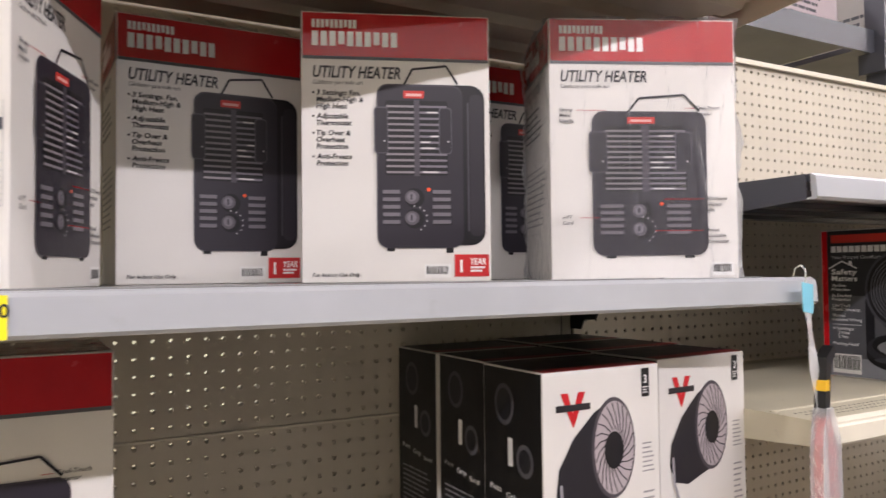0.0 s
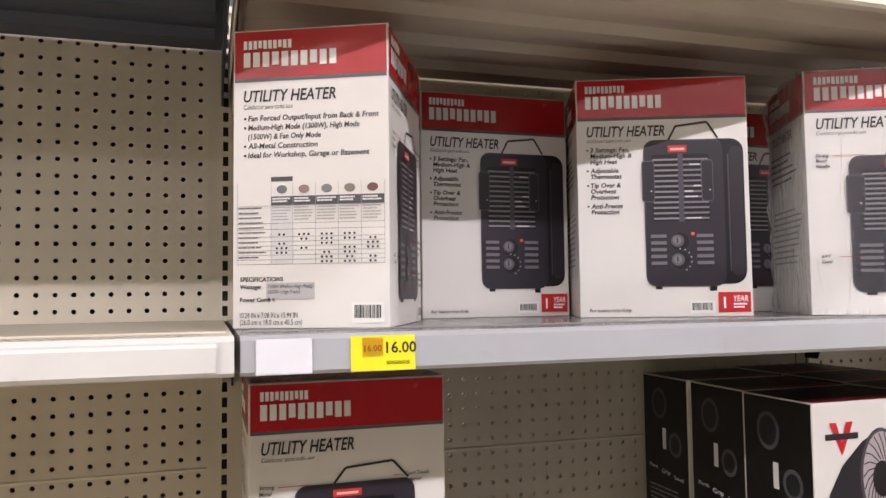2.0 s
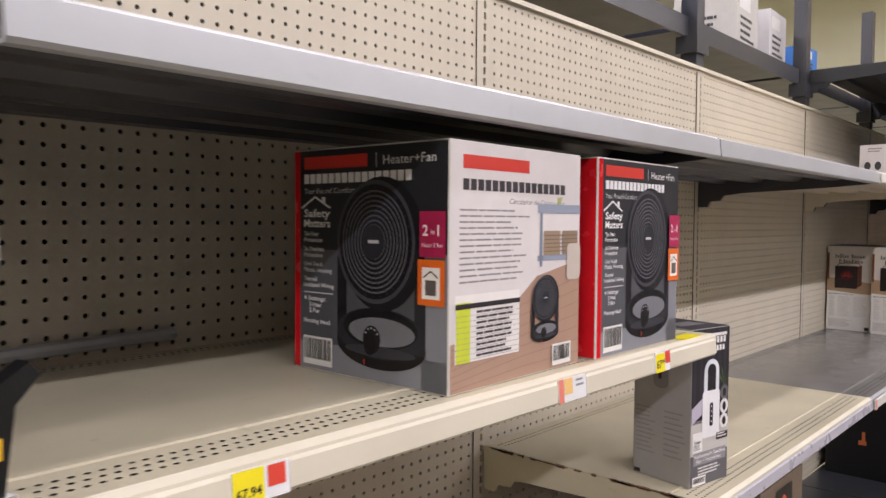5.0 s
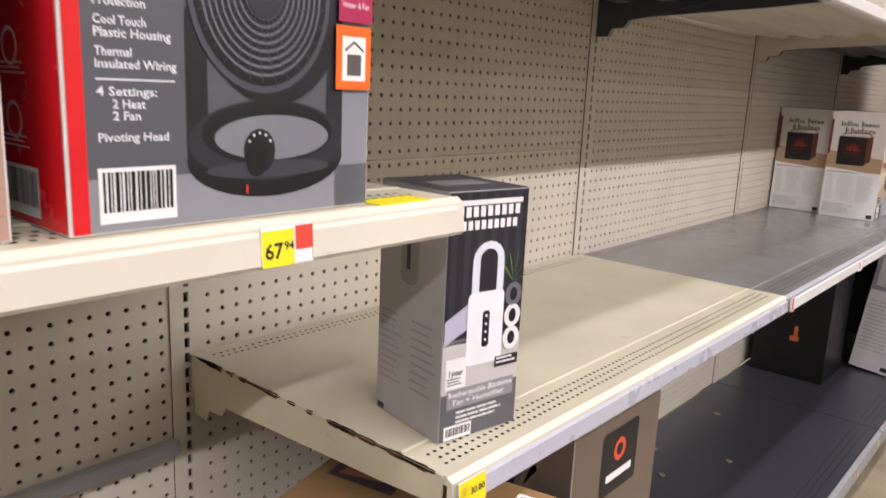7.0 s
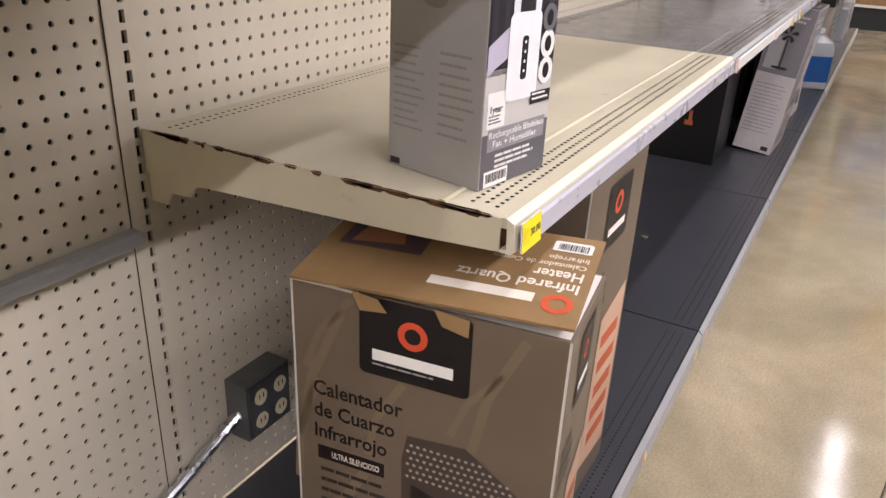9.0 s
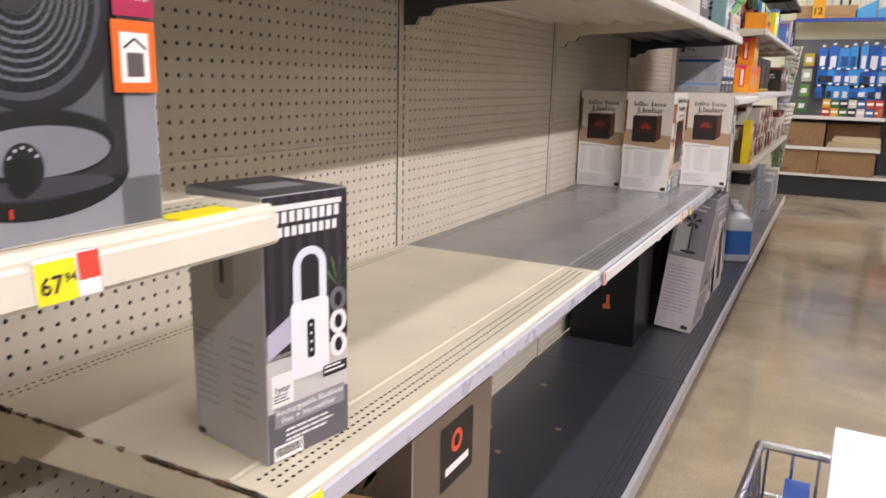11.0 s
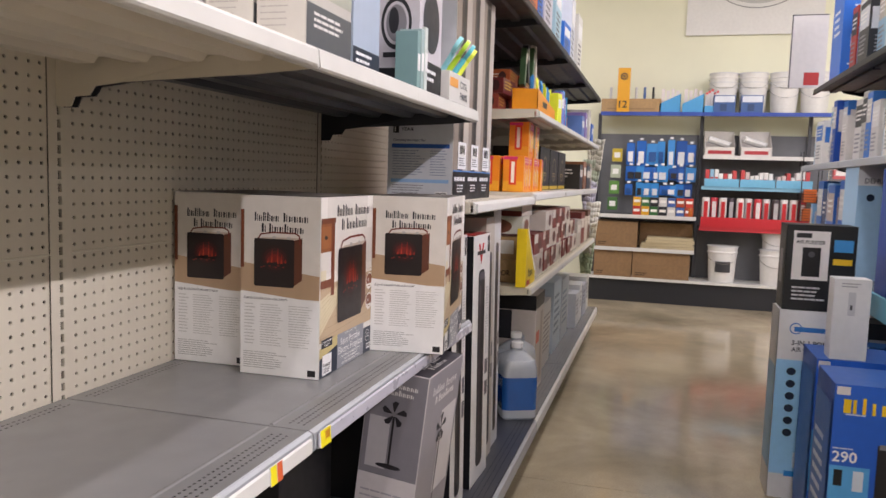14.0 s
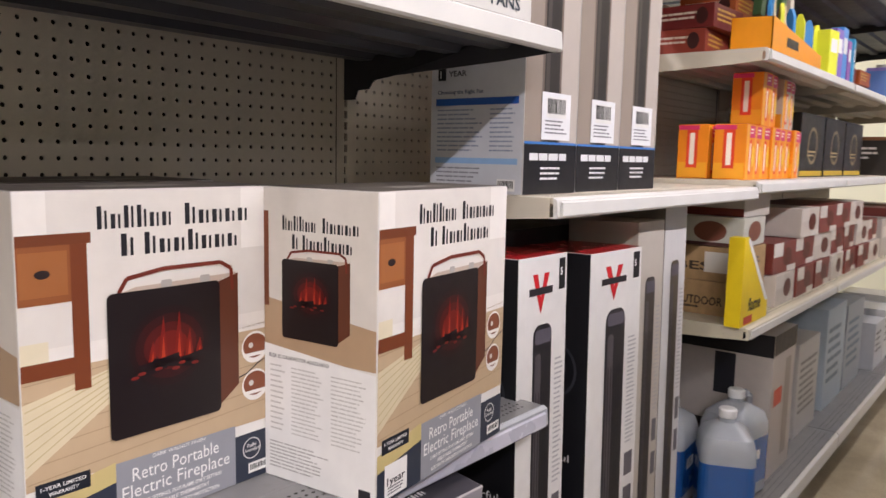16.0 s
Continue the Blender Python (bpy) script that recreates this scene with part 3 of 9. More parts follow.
for i in range(0, 8):
    ob = thing("rack_beam", pose(bx(i), YB + 0.03, 0), "dark steel top shelf carried between the rack posts", "shelf", "rack top shelves")
    s = Sheet()
    s.prism([(0.0, 2.16), (0.0, 2.23), (0.03, 2.23), (0.03, 2.215), (0.012, 2.2), (0.012, 2.16)], "x", 0.032, BAY - 0.032)
    part("beam", s, DARK_DECK, ob)
    s = Sheet()
    s.box(0.032, 0.03, 2.205, BAY - 0.032, 0.55, 2.222)
    part("top_deck", s, DARK_DECK, ob)

# ---- pictures printed on cartons ----


def heater_picture(P, a, b, w, h, side=True, k=3):
    """A dark upright utility heater seen from its corner: case, side panel, grille, guards, knobs, louvres, handle and feet."""
    fw = w * (0.75 if side else 1.0)

    def X(q):
        return a + fw * q

    def Y(q):
        return b + h * q
    P.stroke("#1d1b20", [(X(0.32), Y(0.965)), (X(0.44), Y(1.075)), (X(0.86), Y(1.1)), (X(1.0), Y(0.99))], w * 0.02, k, "pictured_handle")
    P.stroke("#5d585f", [(X(0.45), Y(1.082)), (X(0.86), Y(1.106))], w * 0.006, k + 0.5, "pictured_handle_shine")
    for q in (0.12, 0.84):
        P.rect("#121216", X(q), Y(-0.03 if q > 0.5 and side else -0.018), X(q + 0.09), Y(0.03), k, "pictured_foot")
    if side:
        P.soft("#131116", a + w * 0.3, b + h * 0.015, a + w, b + h * 0.985, w * 0.13, k, "pictured_case")
        P.soft("#2b272e", a + w * 0.86, b + h * 0.07, a + w * 0.985, b + h * 0.93, w * 0.05, k + 0.4, "pictured_side")
        P.soft("#433e46", a + w * 0.835, b + h * 0.1, a + w * 0.852, b + h * 0.88, w * 0.006, k + 1.6, "pictured_edge")
    P.soft("#433e46", a, b, a + fw * 1.06, b + h * 0.985, w * 0.105, k + 0.8, "pictured_rim")
    P.soft("#2d2931", a + w * 0.012, b + h * 0.004, a + fw * 1.06, b + h * 0.975, w * 0.1, k + 1.2, "pictured_front")
    P.rect("#c8362f", X(0.33), Y(0.9), X(0.58), Y(0.945), k + 2, "pictured_badge")
    P.rect("#e2b0aa", X(0.36), Y(0.912), X(0.55), Y(0.928), k + 2.5, "pictured_badge_mark")
    P.soft("#0f0d11", X(0.11), Y(0.435), X(0.87), Y(0.885), w * 0.02, k + 2, "pictured_grille")
    r = random.Random(8)
    for i in range(12):
        y = 0.447 + 0.036 * i
        P.rect("#847e82", X(0.12), Y(y), X(0.46), Y(y + 0.013), k + 3, "pictured_bar")
        P.rect("#77717a", X(0.52), Y(y), X(0.86), Y(y + 0.013), k + 3, "pictured_bar")
        if i in (0, 4, 5, 6, 10):
            x0 = r.uniform(0.53, 0.66)
            P.rect("#d9d5d3", X(x0), Y(y + 0.004), X(x0 + r.uniform(0.08, 0.2)), Y(y + 0.012), k + 3.4, "pictured_glint")
    P.rect("#4b464d", X(0.455), Y(0.43), X(0.525), Y(0.89), k + 4, "pictured_rib")
    for q0, q1 in ((-0.03, 0.14), (0.76, 0.92)):
        P.soft("#57525a", X(q0), Y(0.565), X(q1), Y(0.845), w * 0.03, k + 4.5, "pictured_guard_rim")
        P.soft("#2b272e", X(q0 + 0.012), Y(0.57), X(q1 - 0.008), Y(0.838), w * 0.026, k + 5, "pictured_guard")
        P.ell("#b9b4b6", X(q1 - 0.045), Y(0.64), w * 0.008, w * 0.008, k + 6, "pictured_screw", 8)
    for y in (0.3, 0.175):
        P.ell("#121014", X(0.455), Y(y), w * 0.092, w * 0.09, k + 3, "pictured_knob", 20)
        P.ell("#5b565c", X(0.425), Y(y + 0.004), w * 0.066, w * 0.064, k + 4, "pictured_knob", 18)
        P.ell("#77727a", X(0.42), Y(y + 0.006), w * 0.042, w * 0.042, k + 5, "pictured_knob_face", 16)
        P.rect("#3a353c", X(0.408), Y(y - 0.012), X(0.428), Y(y + 0.024), k + 6, "pictured_pointer")
    for i in range(7):
        t = radians(-60 + 25 * i)
        P.ell("#c4bfc2", X(0.455) + w * 0.115 * math.cos(t), Y(0.175) + w * 0.115 * math.sin(t), w * 0.007, w * 0.007, k + 4, "pictured_dot", 6)
    P.ell("#e0522c", X(0.63), Y(0.35), w * 0.02, w * 0.018, k + 4, "pictured_lamp", 10)
    for q0, q1 in ((0.07, 0.28), (0.68, 0.9)):
        for i in range(5):
            y = 0.145 + 0.045 * i
            P.rect("#6f6a70", X(q0), Y(y), X(q1), Y(y + 0.022), k + 3, "pictured_louvre")
            P.rect("#1a171c", X(q0), Y(y - 0.008), X(q1 + 0.015), Y(y), k + 3, "pictured_louvre_shade")


def brand_block(P, a, b, w, h, tone="#f1efec", k=3):
    """A maker's mark as plain shapes: a short row of bars over a row of taller ones."""
    for x1, y0, y1 in ((0.52, 0.68, 1.0), (1.0, 0.0, 0.56)):
        for i in range(5):
            for f0, f1, cut in ((0.0, 0.36, 0.0), (0.5, 0.86, 0.12 if i % 2 else 0.0)):
                P.rect(tone, a + w * x1 * (i + f0) / 5, b + h * (y0 + cut * (y1 - y0)), a + w * x1 * (i + f1) / 5, b + h * y1, k, "maker_mark")


HW, HD, HH = 0.26, 0.18, 0.371


def heater_front(P, w=HW, h=HH, callouts=False, seed=0, wrap=False):
    P.rect("#b3262b", 0.002, h * 0.835, w - 0.002, h - 0.002, 1, "red_band")
    P.rect("#59595c", 0.002, h * 0.823, w - 0.002, h * 0.835, 1, "grey_rule")
    brand_block(P, w * 0.055, h * 0.872, w * 0.46, h * 0.098)
    P.text("#26262a", "UTILITY HEATER", w * 0.06, h * 0.755, h * 0.062, 2, True, 0.22, width=w * 0.46)
    P.text("#4a4a4e", "Calefactor para todo uso", w * 0.06, h * 0.73, h * 0.022, 2, False, 0.15, width=w * 0.26)
    if callouts:
        heater_picture(P, w * 0.22, h * 0.09, w * 0.58, h * 0.56, False)
        for s, a, b, x in ((("Strong", "Metal", "Handle"), 0.05, 0.64, 0.3), (("Cool-Touch", "Exterior"), 0.78, 0.65, 0.72), (("6-FT", "Cord"), 0.06, 0.23, 0.25), (("LED Power", "Indicator", "Light"), 0.82, 0.3, 0.6), (("Manual", "Adjustable", "Thermostat"), 0.82, 0.18, 0.55)):
            for i, q in enumerate(s):
                P.text("#2c2c30", q, w * a, h * (b - 0.022 * i), h * 0.019, 6, True, 0.15)
            P.stroke("#b3262b", [(w * (a + 0.09 if a < 0.5 else a - 0.01), h * (b + 0.004)), (w * x, h * (b + 0.004))], 0.0008, 7, "callout_line")
        P.barcode(w * 0.86, h * 0.02, w * 0.1, h * 0.035, 2, seed + 3)
        return
    heater_picture(P, w * 0.39, h * 0.125, w * 0.58, h * 0.62, True)
    y = 0.69
    for lines in (("3 Settings: Fan,", "Medium-High &", "High Heat"), ("Adjustable", "Thermostat"), ("Tip Over &", "Overheat", "Protection"), ("Anti-Freeze", "Protection")):
        P.ell("#26262a", w * 0.062, h * (y + 0.008), 0.0016, 0.0016, 2, "bullet", 8)
        for q in lines:
            P.text("#26262a", q, w * 0.078, h * y, h * 0.027, 2, True, 0.15)
            y -= 0.025
        y -= 0.012
    P.text("#26262a", "For Indoor Use Only.", w * 0.055, h * 0.022, h * 0.02, 2, True, 0.15)
    P.barcode(w * 0.65, h * 0.022, w * 0.12, h * 0.035, 2, seed + 2)
    P.rect("#c02a2c", w * 0.8, h * 0.018, w * 0.985, h * 0.1, 2, "warranty_flash")
    P.text("#f3efec", "1", w * 0.83, h * 0.035, h * 0.065, 3, True)
    P.text("#f3efec", "YEAR", w * 0.885, h * 0.062, h * 0.034, 3, True, 0.15, width=w * 0.085)
    P.bars("#f3efec", w * 0.885, h * 0.03, w * 0.965, h * 0.055, 2, 2, 3, 0.6)


def heater_side(P, w=HD, h=HH, seed=0):
    P.rect("#a82328", 0.002, h * 0.835, w - 0.002, h - 0.002, 1, "red_band")
    P.rect("#59595c", 0.002, h * 0.823, w - 0.002, h * 0.835, 1, "grey_rule")
    brand_block(P, w * 0.07, h * 0.872, w * 0.62, h * 0.09)
    P.text("#26262a", "UTILITY HEATER", w * 0.07, h * 0.755, h * 0.055, 2, True, 0.2, width=w * 0.6)
    P.text("#4a4a4e", "Calefactor para todo uso", w * 0.07, h * 0.73, h * 0.022, 2, False, 0.15, width=w * 0.32)
    y = 0.69
    for q in ("Fan Forced Output/Input from Back & Front", "Medium-High Mode (1300W), High Mode", "(1500W) & Fan Only Mode", "All-Metal Construction", "Ideal for Workshop, Garage or Basement"):
        P.text("#4c4c50", q, w * 0.1, h * y, h * 0.026, 2, True, 0.12, width=w * min(0.84, 0.0205 * len(q)))
        if not q.startswith("("):
            P.ell("#26262a", w * 0.08, h * (y + 0.008), 0.0016, 0.0016, 2, "bullet", 8)
        y -= 0.031
    x0, x1, top = 0.03, 0.97, 0.48
    cols = [0.25, 0.39, 0.535, 0.68, 0.825, 0.97]
    P.rect("#cfcdcb", w * cols[0], h * 0.21, w * cols[1], h * 0.435, 1.5, "table_shade")
    P.rect("#4b4b4f", w * 0.25, h * 0.485, w * 0.39, h * 0.5, 2, "table_head")
    P.rect("#4b4b4f", w * 0.25, h * 0.405, w * 0.97, h * 0.435, 2, "table_head")
    for i in range(5):
        P.bars("#d8d6d4", w * (cols[i] + 0.01), h * 0.412, w * (cols[i + 1] - 0.01), h * 0.43, 2, i, 3, 0.6)
        P.ell(("#6a6a6e", "#8a706a", "#77777a", "#7d7768", "#6f4a4a")[i], w * (cols[i] + cols[i + 1]) / 2, h * 0.458, w * 0.035, h * 0.014, 2, "table_picture", 12)
    for y in (0.403, 0.345, 0.325, 0.3, 0.285, 0.27, 0.255, 0.24, 0.225, 0.21):
        P.rect("#8a8a8c", w * x0, h * y, w * x1, h * y + 0.0005, 3, "table_rule")
    for x in [x0] + cols:
        P.rect("#9a9a9c", w * x, h * 0.21, w * x + 0.0005, h * 0.48, 3, "table_rule")
    r = random.Random(4)
    for i in range(5):
        P.bars("#a9a7a5", w * (cols[i] + 0.01), h * 0.35, w * (cols[i + 1] - 0.01), h * 0.4, 5, 20 + i, 3, 0.4)
        for y in (0.302, 0.287, 0.272, 0.257, 0.242, 0.227, 0.212):
            if r.random() < 0.6:
                n = r.choice((2, 3))
                for j in range(n):
                    P.ell("#4a4a4e", w * ((cols[i] + cols[i + 1]) / 2 + (j - n / 2 + 0.5) * 0.03), h * (y + 0.006), 0.0016, 0.0016, 4, "table_star", 6)
    P.bars("#77757a", w * 0.04, h * 0.22, w * 0.22, h * 0.4, 11, 9, 3, 0.3)
    P.text("#2c2c30", "SPECIFICATIONS", w * 0.05, h * 0.155, h * 0.02, 2, True, 0.1)
    P.rect("#b9b7b6", w * 0.22, h * 0.095, w * 0.53, h * 0.15, 2, "spec_field")
    P.text("#2c2c30", "Wattage:", w * 0.05, h * 0.13, h * 0.02, 3, True)
    P.text("#2c2c30", "1300W (Medium-High Mode)", w * 0.235, h * 0.132, h * 0.018, 3, width=w * 0.28)
    P.text("#2c2c30", "1500W (High Mode)", w * 0.235, h * 0.114, h * 0.018, 3, width=w * 0.2)
    P.text("#2c2c30", "Power Cord:", w * 0.05, h * 0.088, h * 0.02, 3, True)
    P.text("#2c2c30", "6 ft", w * 0.235, h * 0.088, h * 0.018, 3)
    P.text("#2c2c30", "10.24 IN x 7.08 IN x 15.94 IN", w * 0.05, h * 0.035, h * 0.026, 2, width=w * 0.37)
    P.text("#2c2c30", "(26.0 cm x 18.0 cm x 40.5 cm)", w * 0.05, h * 0.012, h * 0.026, 2, width=w * 0.4)
    P.barcode(w * 0.78, h * 0.025, w * 0.17, h * 0.05, 2, 7)


Z1 = 1.5085


def heater_box(x, y, rz, design, z=Z1, w=HW, d=HD, h=HH, label="", cr=0.0):
    ob, F = carton(pose(x, y, z, 0, 0, rz), w, d, h, label, group="utility heater cartons", name="heater_carton", )
    if design == "side":
        heater_side(F["f"], w, h)
        heater_front(F["r"], d, h, True, 5)
        F["l"].rect("#a82328", 0.002, h * 0.835, d - 0.002, h - 0.002, 1, "red_band")
    else:
        heater_front(F["f"], w, h, design == "callouts", 4)
        for s in ("l", "r"):
            P = F[s]
            P.rect("#a82328", 0.002, h * 0.835, d - 0.002, h - 0.002, 1, "red_band")
            P.rect("#59595c", 0.002, h * 0.823, d - 0.002, h * 0.835, 1, "grey_rule")
            brand_block(P, d * 0.08, h * 0.872, d * 0.6, h * 0.09)
            P.text("#26262a", "UTILITY HEATER", d * 0.08, h * 0.755, h * 0.055, 2, True, 0.2, width=d * 0.6)
            P.bars("#4a4a4e", d * 0.08, h * 0.56, d * 0.8, h * 0.7, 5, 3, 2, 0.35)
            P.bars("#8a8a8c", d * 0.08, h * 0.2, d * 0.9, h * 0.45, 10, 4, 2, 0.3)
    F["t"].rect("#a82328", 0.002, 0.002, w - 0.002, d - 0.002, 1, "red_top")
    F["t"].rect("#6d1518", 0.004, d / 2 - 0.0007, w - 0.004, d / 2 + 0.0007, 2, "flap_seam")
    for q in F.values():
        q.flush()
    if cr:
        shrink_wrap(ob, w, d, h, cr)
    return ob


def shrink_wrap(ob, w, d, h, cr):
    """Loose clear film round a carton, rucked along the edges."""
    bm = bmesh.new()
    bmesh.ops.create_cube(bm, size=1.0, matrix=Matrix.Translation((w / 2, d / 2, h / 2)) @ Matrix.Diagonal((w + 0.012, d + 0.012, h + 0.006, 1)))
    bmesh.ops.subdivide_edges(bm, edges=bm.edges[:], cuts=22, use_grid_fill=True)
    c = Vector((w / 2, d / 2, h / 2))
    for v in bm.verts:
        rel = v.co - c
        edge = sorted((abs(rel.x) / w, abs(rel.y) / d, abs(rel.z) / h))[1] * 2
        n = noise.noise(v.co * 30) + 0.6 * noise.noise(v.co * 75)
        out = rel.normalized()
        v.co += out * (cr * (0.12 + 0.6 * edge ** 5) * n - cr * 0.3 * edge ** 8)
        v.co.z = max(0.0015, v.co.z)
    me = bpy.data.meshes.new("shrink_wrap")
    bm.to_mesh(me)
    bm.free()
    me.materials.append(SHRINK)
    me.shade_smooth()
    link("shrink_wrap", me, ob, "rucked clear shrink film").visible_shadow = False


# ---- bay of utility heaters ----
heater_box(-0.199, 0.915, -25, "side", w=0.197, d=0.225, label="white and red heater carton turned to show its comparison table")
c1 = heater_box(0.320, 1.002, -21.5, "front", label="white heater carton with a red band and a dark heater pictured")
b1 = copy_thing(c1, pose(0.1, 1.118, Z1, 0, 0, 0))
tagged(b1, "white heater carton with a red band standing back in shade")
d1 = copy_thing(c1, pose(0.615, 1.114, Z1, 0, 0, -1))
tagged(d1, "white heater carton with a red band standing back in shade")
heater_box(0.65, 0.885, -25.0, "callouts", w=0.276, d=0.185, h=0.378, label="crumpled shrink-wrapped white heater carton with a red band", cr=0.012)
heater_box(-0.178, 0.95, 0, "callouts", z=1.0655, label="white heater carton with a red band and labelled picture")


def vornado_box(x, y, z, w, d, h, label):
    ob, F = carton(pose(x, y, z), w, d, h, label, group="black and white fan heater cartons", name="fan_heater_carton")
    P = F["f"]
    P.poly("#c2232b", [(w * 0.14, h * 0.91), (w * 0.2, h * 0.91), (w * 0.245, h * 0.815), (w * 0.24, h * 0.765)], 2, "maker_mark")
    P.poly("#c2232b", [(w * 0.285, h * 0.91), (w * 0.345, h * 0.91), (w * 0.245, h * 0.765), (w * 0.235, h * 0.815)], 2, "maker_mark")
    P.rect("#2a282b", w * 0.1, h * 0.835, w * 0.385, h * 0.862, 3, "maker_bar")
    P.rect("#1c1b1e", w * 0.84, h * 0.86, w * 0.91, h * 0.985, 2, "warranty_flash")
    P.text("#eceae8", "3", w * 0.858, h * 0.92, h * 0.05, 3, True)
    P.bars("#eceae8", w * 0.85, h * 0.87, w * 0.9, h * 0.905, 3, 2, 3)
    # cylinder fan on a chrome yoke
    pts = [(0.1, 0.5), (0.12, 0.6), (0.24, 0.72), (0.42, 0.82), (0.58, 0.865), (0.7, 0.7), (0.68, 0.5), (0.55, 0.45), (0.3, 0.4), (0.16, 0.42)]
    P.poly("#232127", [(w * a, h * b) for a, b in pts], 2, "pictured_barrel")
    P.ell("#4b464b", w * 0.58, h * 0.66, w * 0.19, h * 0.215, 3, "pictured_ring", 30)
    P.ell("#aea3a6", w * 0.585, h * 0.66, w * 0.172, h * 0.198, 4, "pictured_grille", 30)
    for i in range(22):
        t = 2 * math.pi * i / 22
        P.stroke("#38343a", [(w * (0.585 + 0.08 * math.cos(t)), h * (0.655 + 0.08 * math.sin(t))), (w * (0.585 + 0.13 * math.cos(t + 0.35)), h * (0.66 + 0.14 * math.sin(t + 0.35))), (w * (0.585 + 0.168 * math.cos(t + 0.55)), h * (0.66 + 0.193 * math.sin(t + 0.55)))], 0.0019, 5, "pictured_vane")
    P.ell("#1a181c", w * 0.58, h * 0.65, w * 0.085, h * 0.08, 6, "pictured_hub", 20)
    P.stroke("#98969a", [(w * 0.13, h * 0.54), (w * 0.14, h * 0.42), (w * 0.22, h * 0.28), (w * 0.4, h * 0.16)], 0.005, 6, "pictured_yoke")
    P.rect("#3a383c", w * 0.36, h * 0.1, w * 0.5, h * 0.24, 6, "pictured_post")
    P.ell("#a5a3a6", w * 0.43, h * 0.24, w * 0.07, h * 0.016, 7, "pictured_post_top", 16)
    P.poly("#201e22", [(w * 0.3, 0.002), (w * 0.99, 0.002), (w * 0.99, h * 0.2), (w * 0.85, h * 0.19), (w * 0.6, h * 0.11)], 2, "printed_wedge")
    P.bars("#8d8b8d", w * 0.84, h * 0.52, w * 0.95, h * 0.66, 7, 3, 2, 0.3)
    P.bars("#8d8b8d", w * 0.84, h * 0.2, w * 0.95, h * 0.45, 9, 6, 2, 0.3)
    L = F["l"]
    L.rect("#0a0a0d", 0.002, 0.002, d - 0.002, h - 0.002, 1, "black_side")
    L.ell("#4a4a50", d * 0.38, h * 0.84, d * 0.17, h * 0.09, 2, "pictured_ring", 20)
    L.ell("#1c1c22", d * 0.38, h * 0.84, d * 0.13, h * 0.07, 3, "pictured_ring", 20)
    L.rect("#d8d8da", d * 0.44, h * 0.58, d * 0.52, h * 0.7, 2, "pictured_clip")
    L.ell("#54545a", d * 0.72, h * 0.62, d * 0.14, h * 0.07, 2, "pictured_ring", 18)
    L.ell("#1c1c22", d * 0.72, h * 0.62, d * 0.1, h * 0.05, 3, "pictured_ring", 18)
    for q, a in (("Pivot", 0.12), ("Grip", 0.4), ("Swivel", 0.68)):
        L.text("#e6e6e8", q, d * a, h * (0.46 - 0.05 * a), h * 0.035, 2, False, width=d * 0.2)
    L.bars("#8f8f95", d * 0.12, h * 0.1, d * 0.85, h * 0.36, 10, 5, 2, 0.3)
    F["t"].rect("#100d11", 0.002, 0.002, w - 0.002, d - 0.002, 1, "black_top")
    F["t"].rect("#8c1d22", 0.002, 0.002, w - 0.002, d * 0.2, 2, "red_top_band")
    for q in F.values():
        q.flush()
    return ob


v0 = vornado_box(0.583, 0.822, 1.0655, 0.206, 0.142, 0.322, "white and black fan heater carton with a pictured barrel fan")
for k, (vx, vy) in enumerate(((0.819, 0.851), (0.59, 0.972), (0.823, 1.0), (0.592, 1.124), (0.822, 1.149))):
    copy_thing(v0, pose(vx, vy, 1.0655, 0, 0, (4, -1, 1, 0, 1)[k]))

shelf_tag(-0.088, 1.470, YF - 0.0085, 0.068, 0.036, (("#f0df28", 0.0, 0.0, 0.068, 0.036), ("#efb02a", 0.012, 0.014, 0.034, 0.034), ("#26262a", "16.00", 0.037, 0.018, 0.016), ("#b05a20", "16.00", 0.014, 0.02, 0.009), ("#6a6420", 0.037, 0.006, 0.062, 0.010)), "yellow clearance shelf tag reading 16.00")
shelf_tag(-0.183, 1.470, YF - 0.0085, 0.056, 0.036, (("#d9d9dd", 0.001, 0.001, 0.055, 0.035),), "blank white shelf tag")


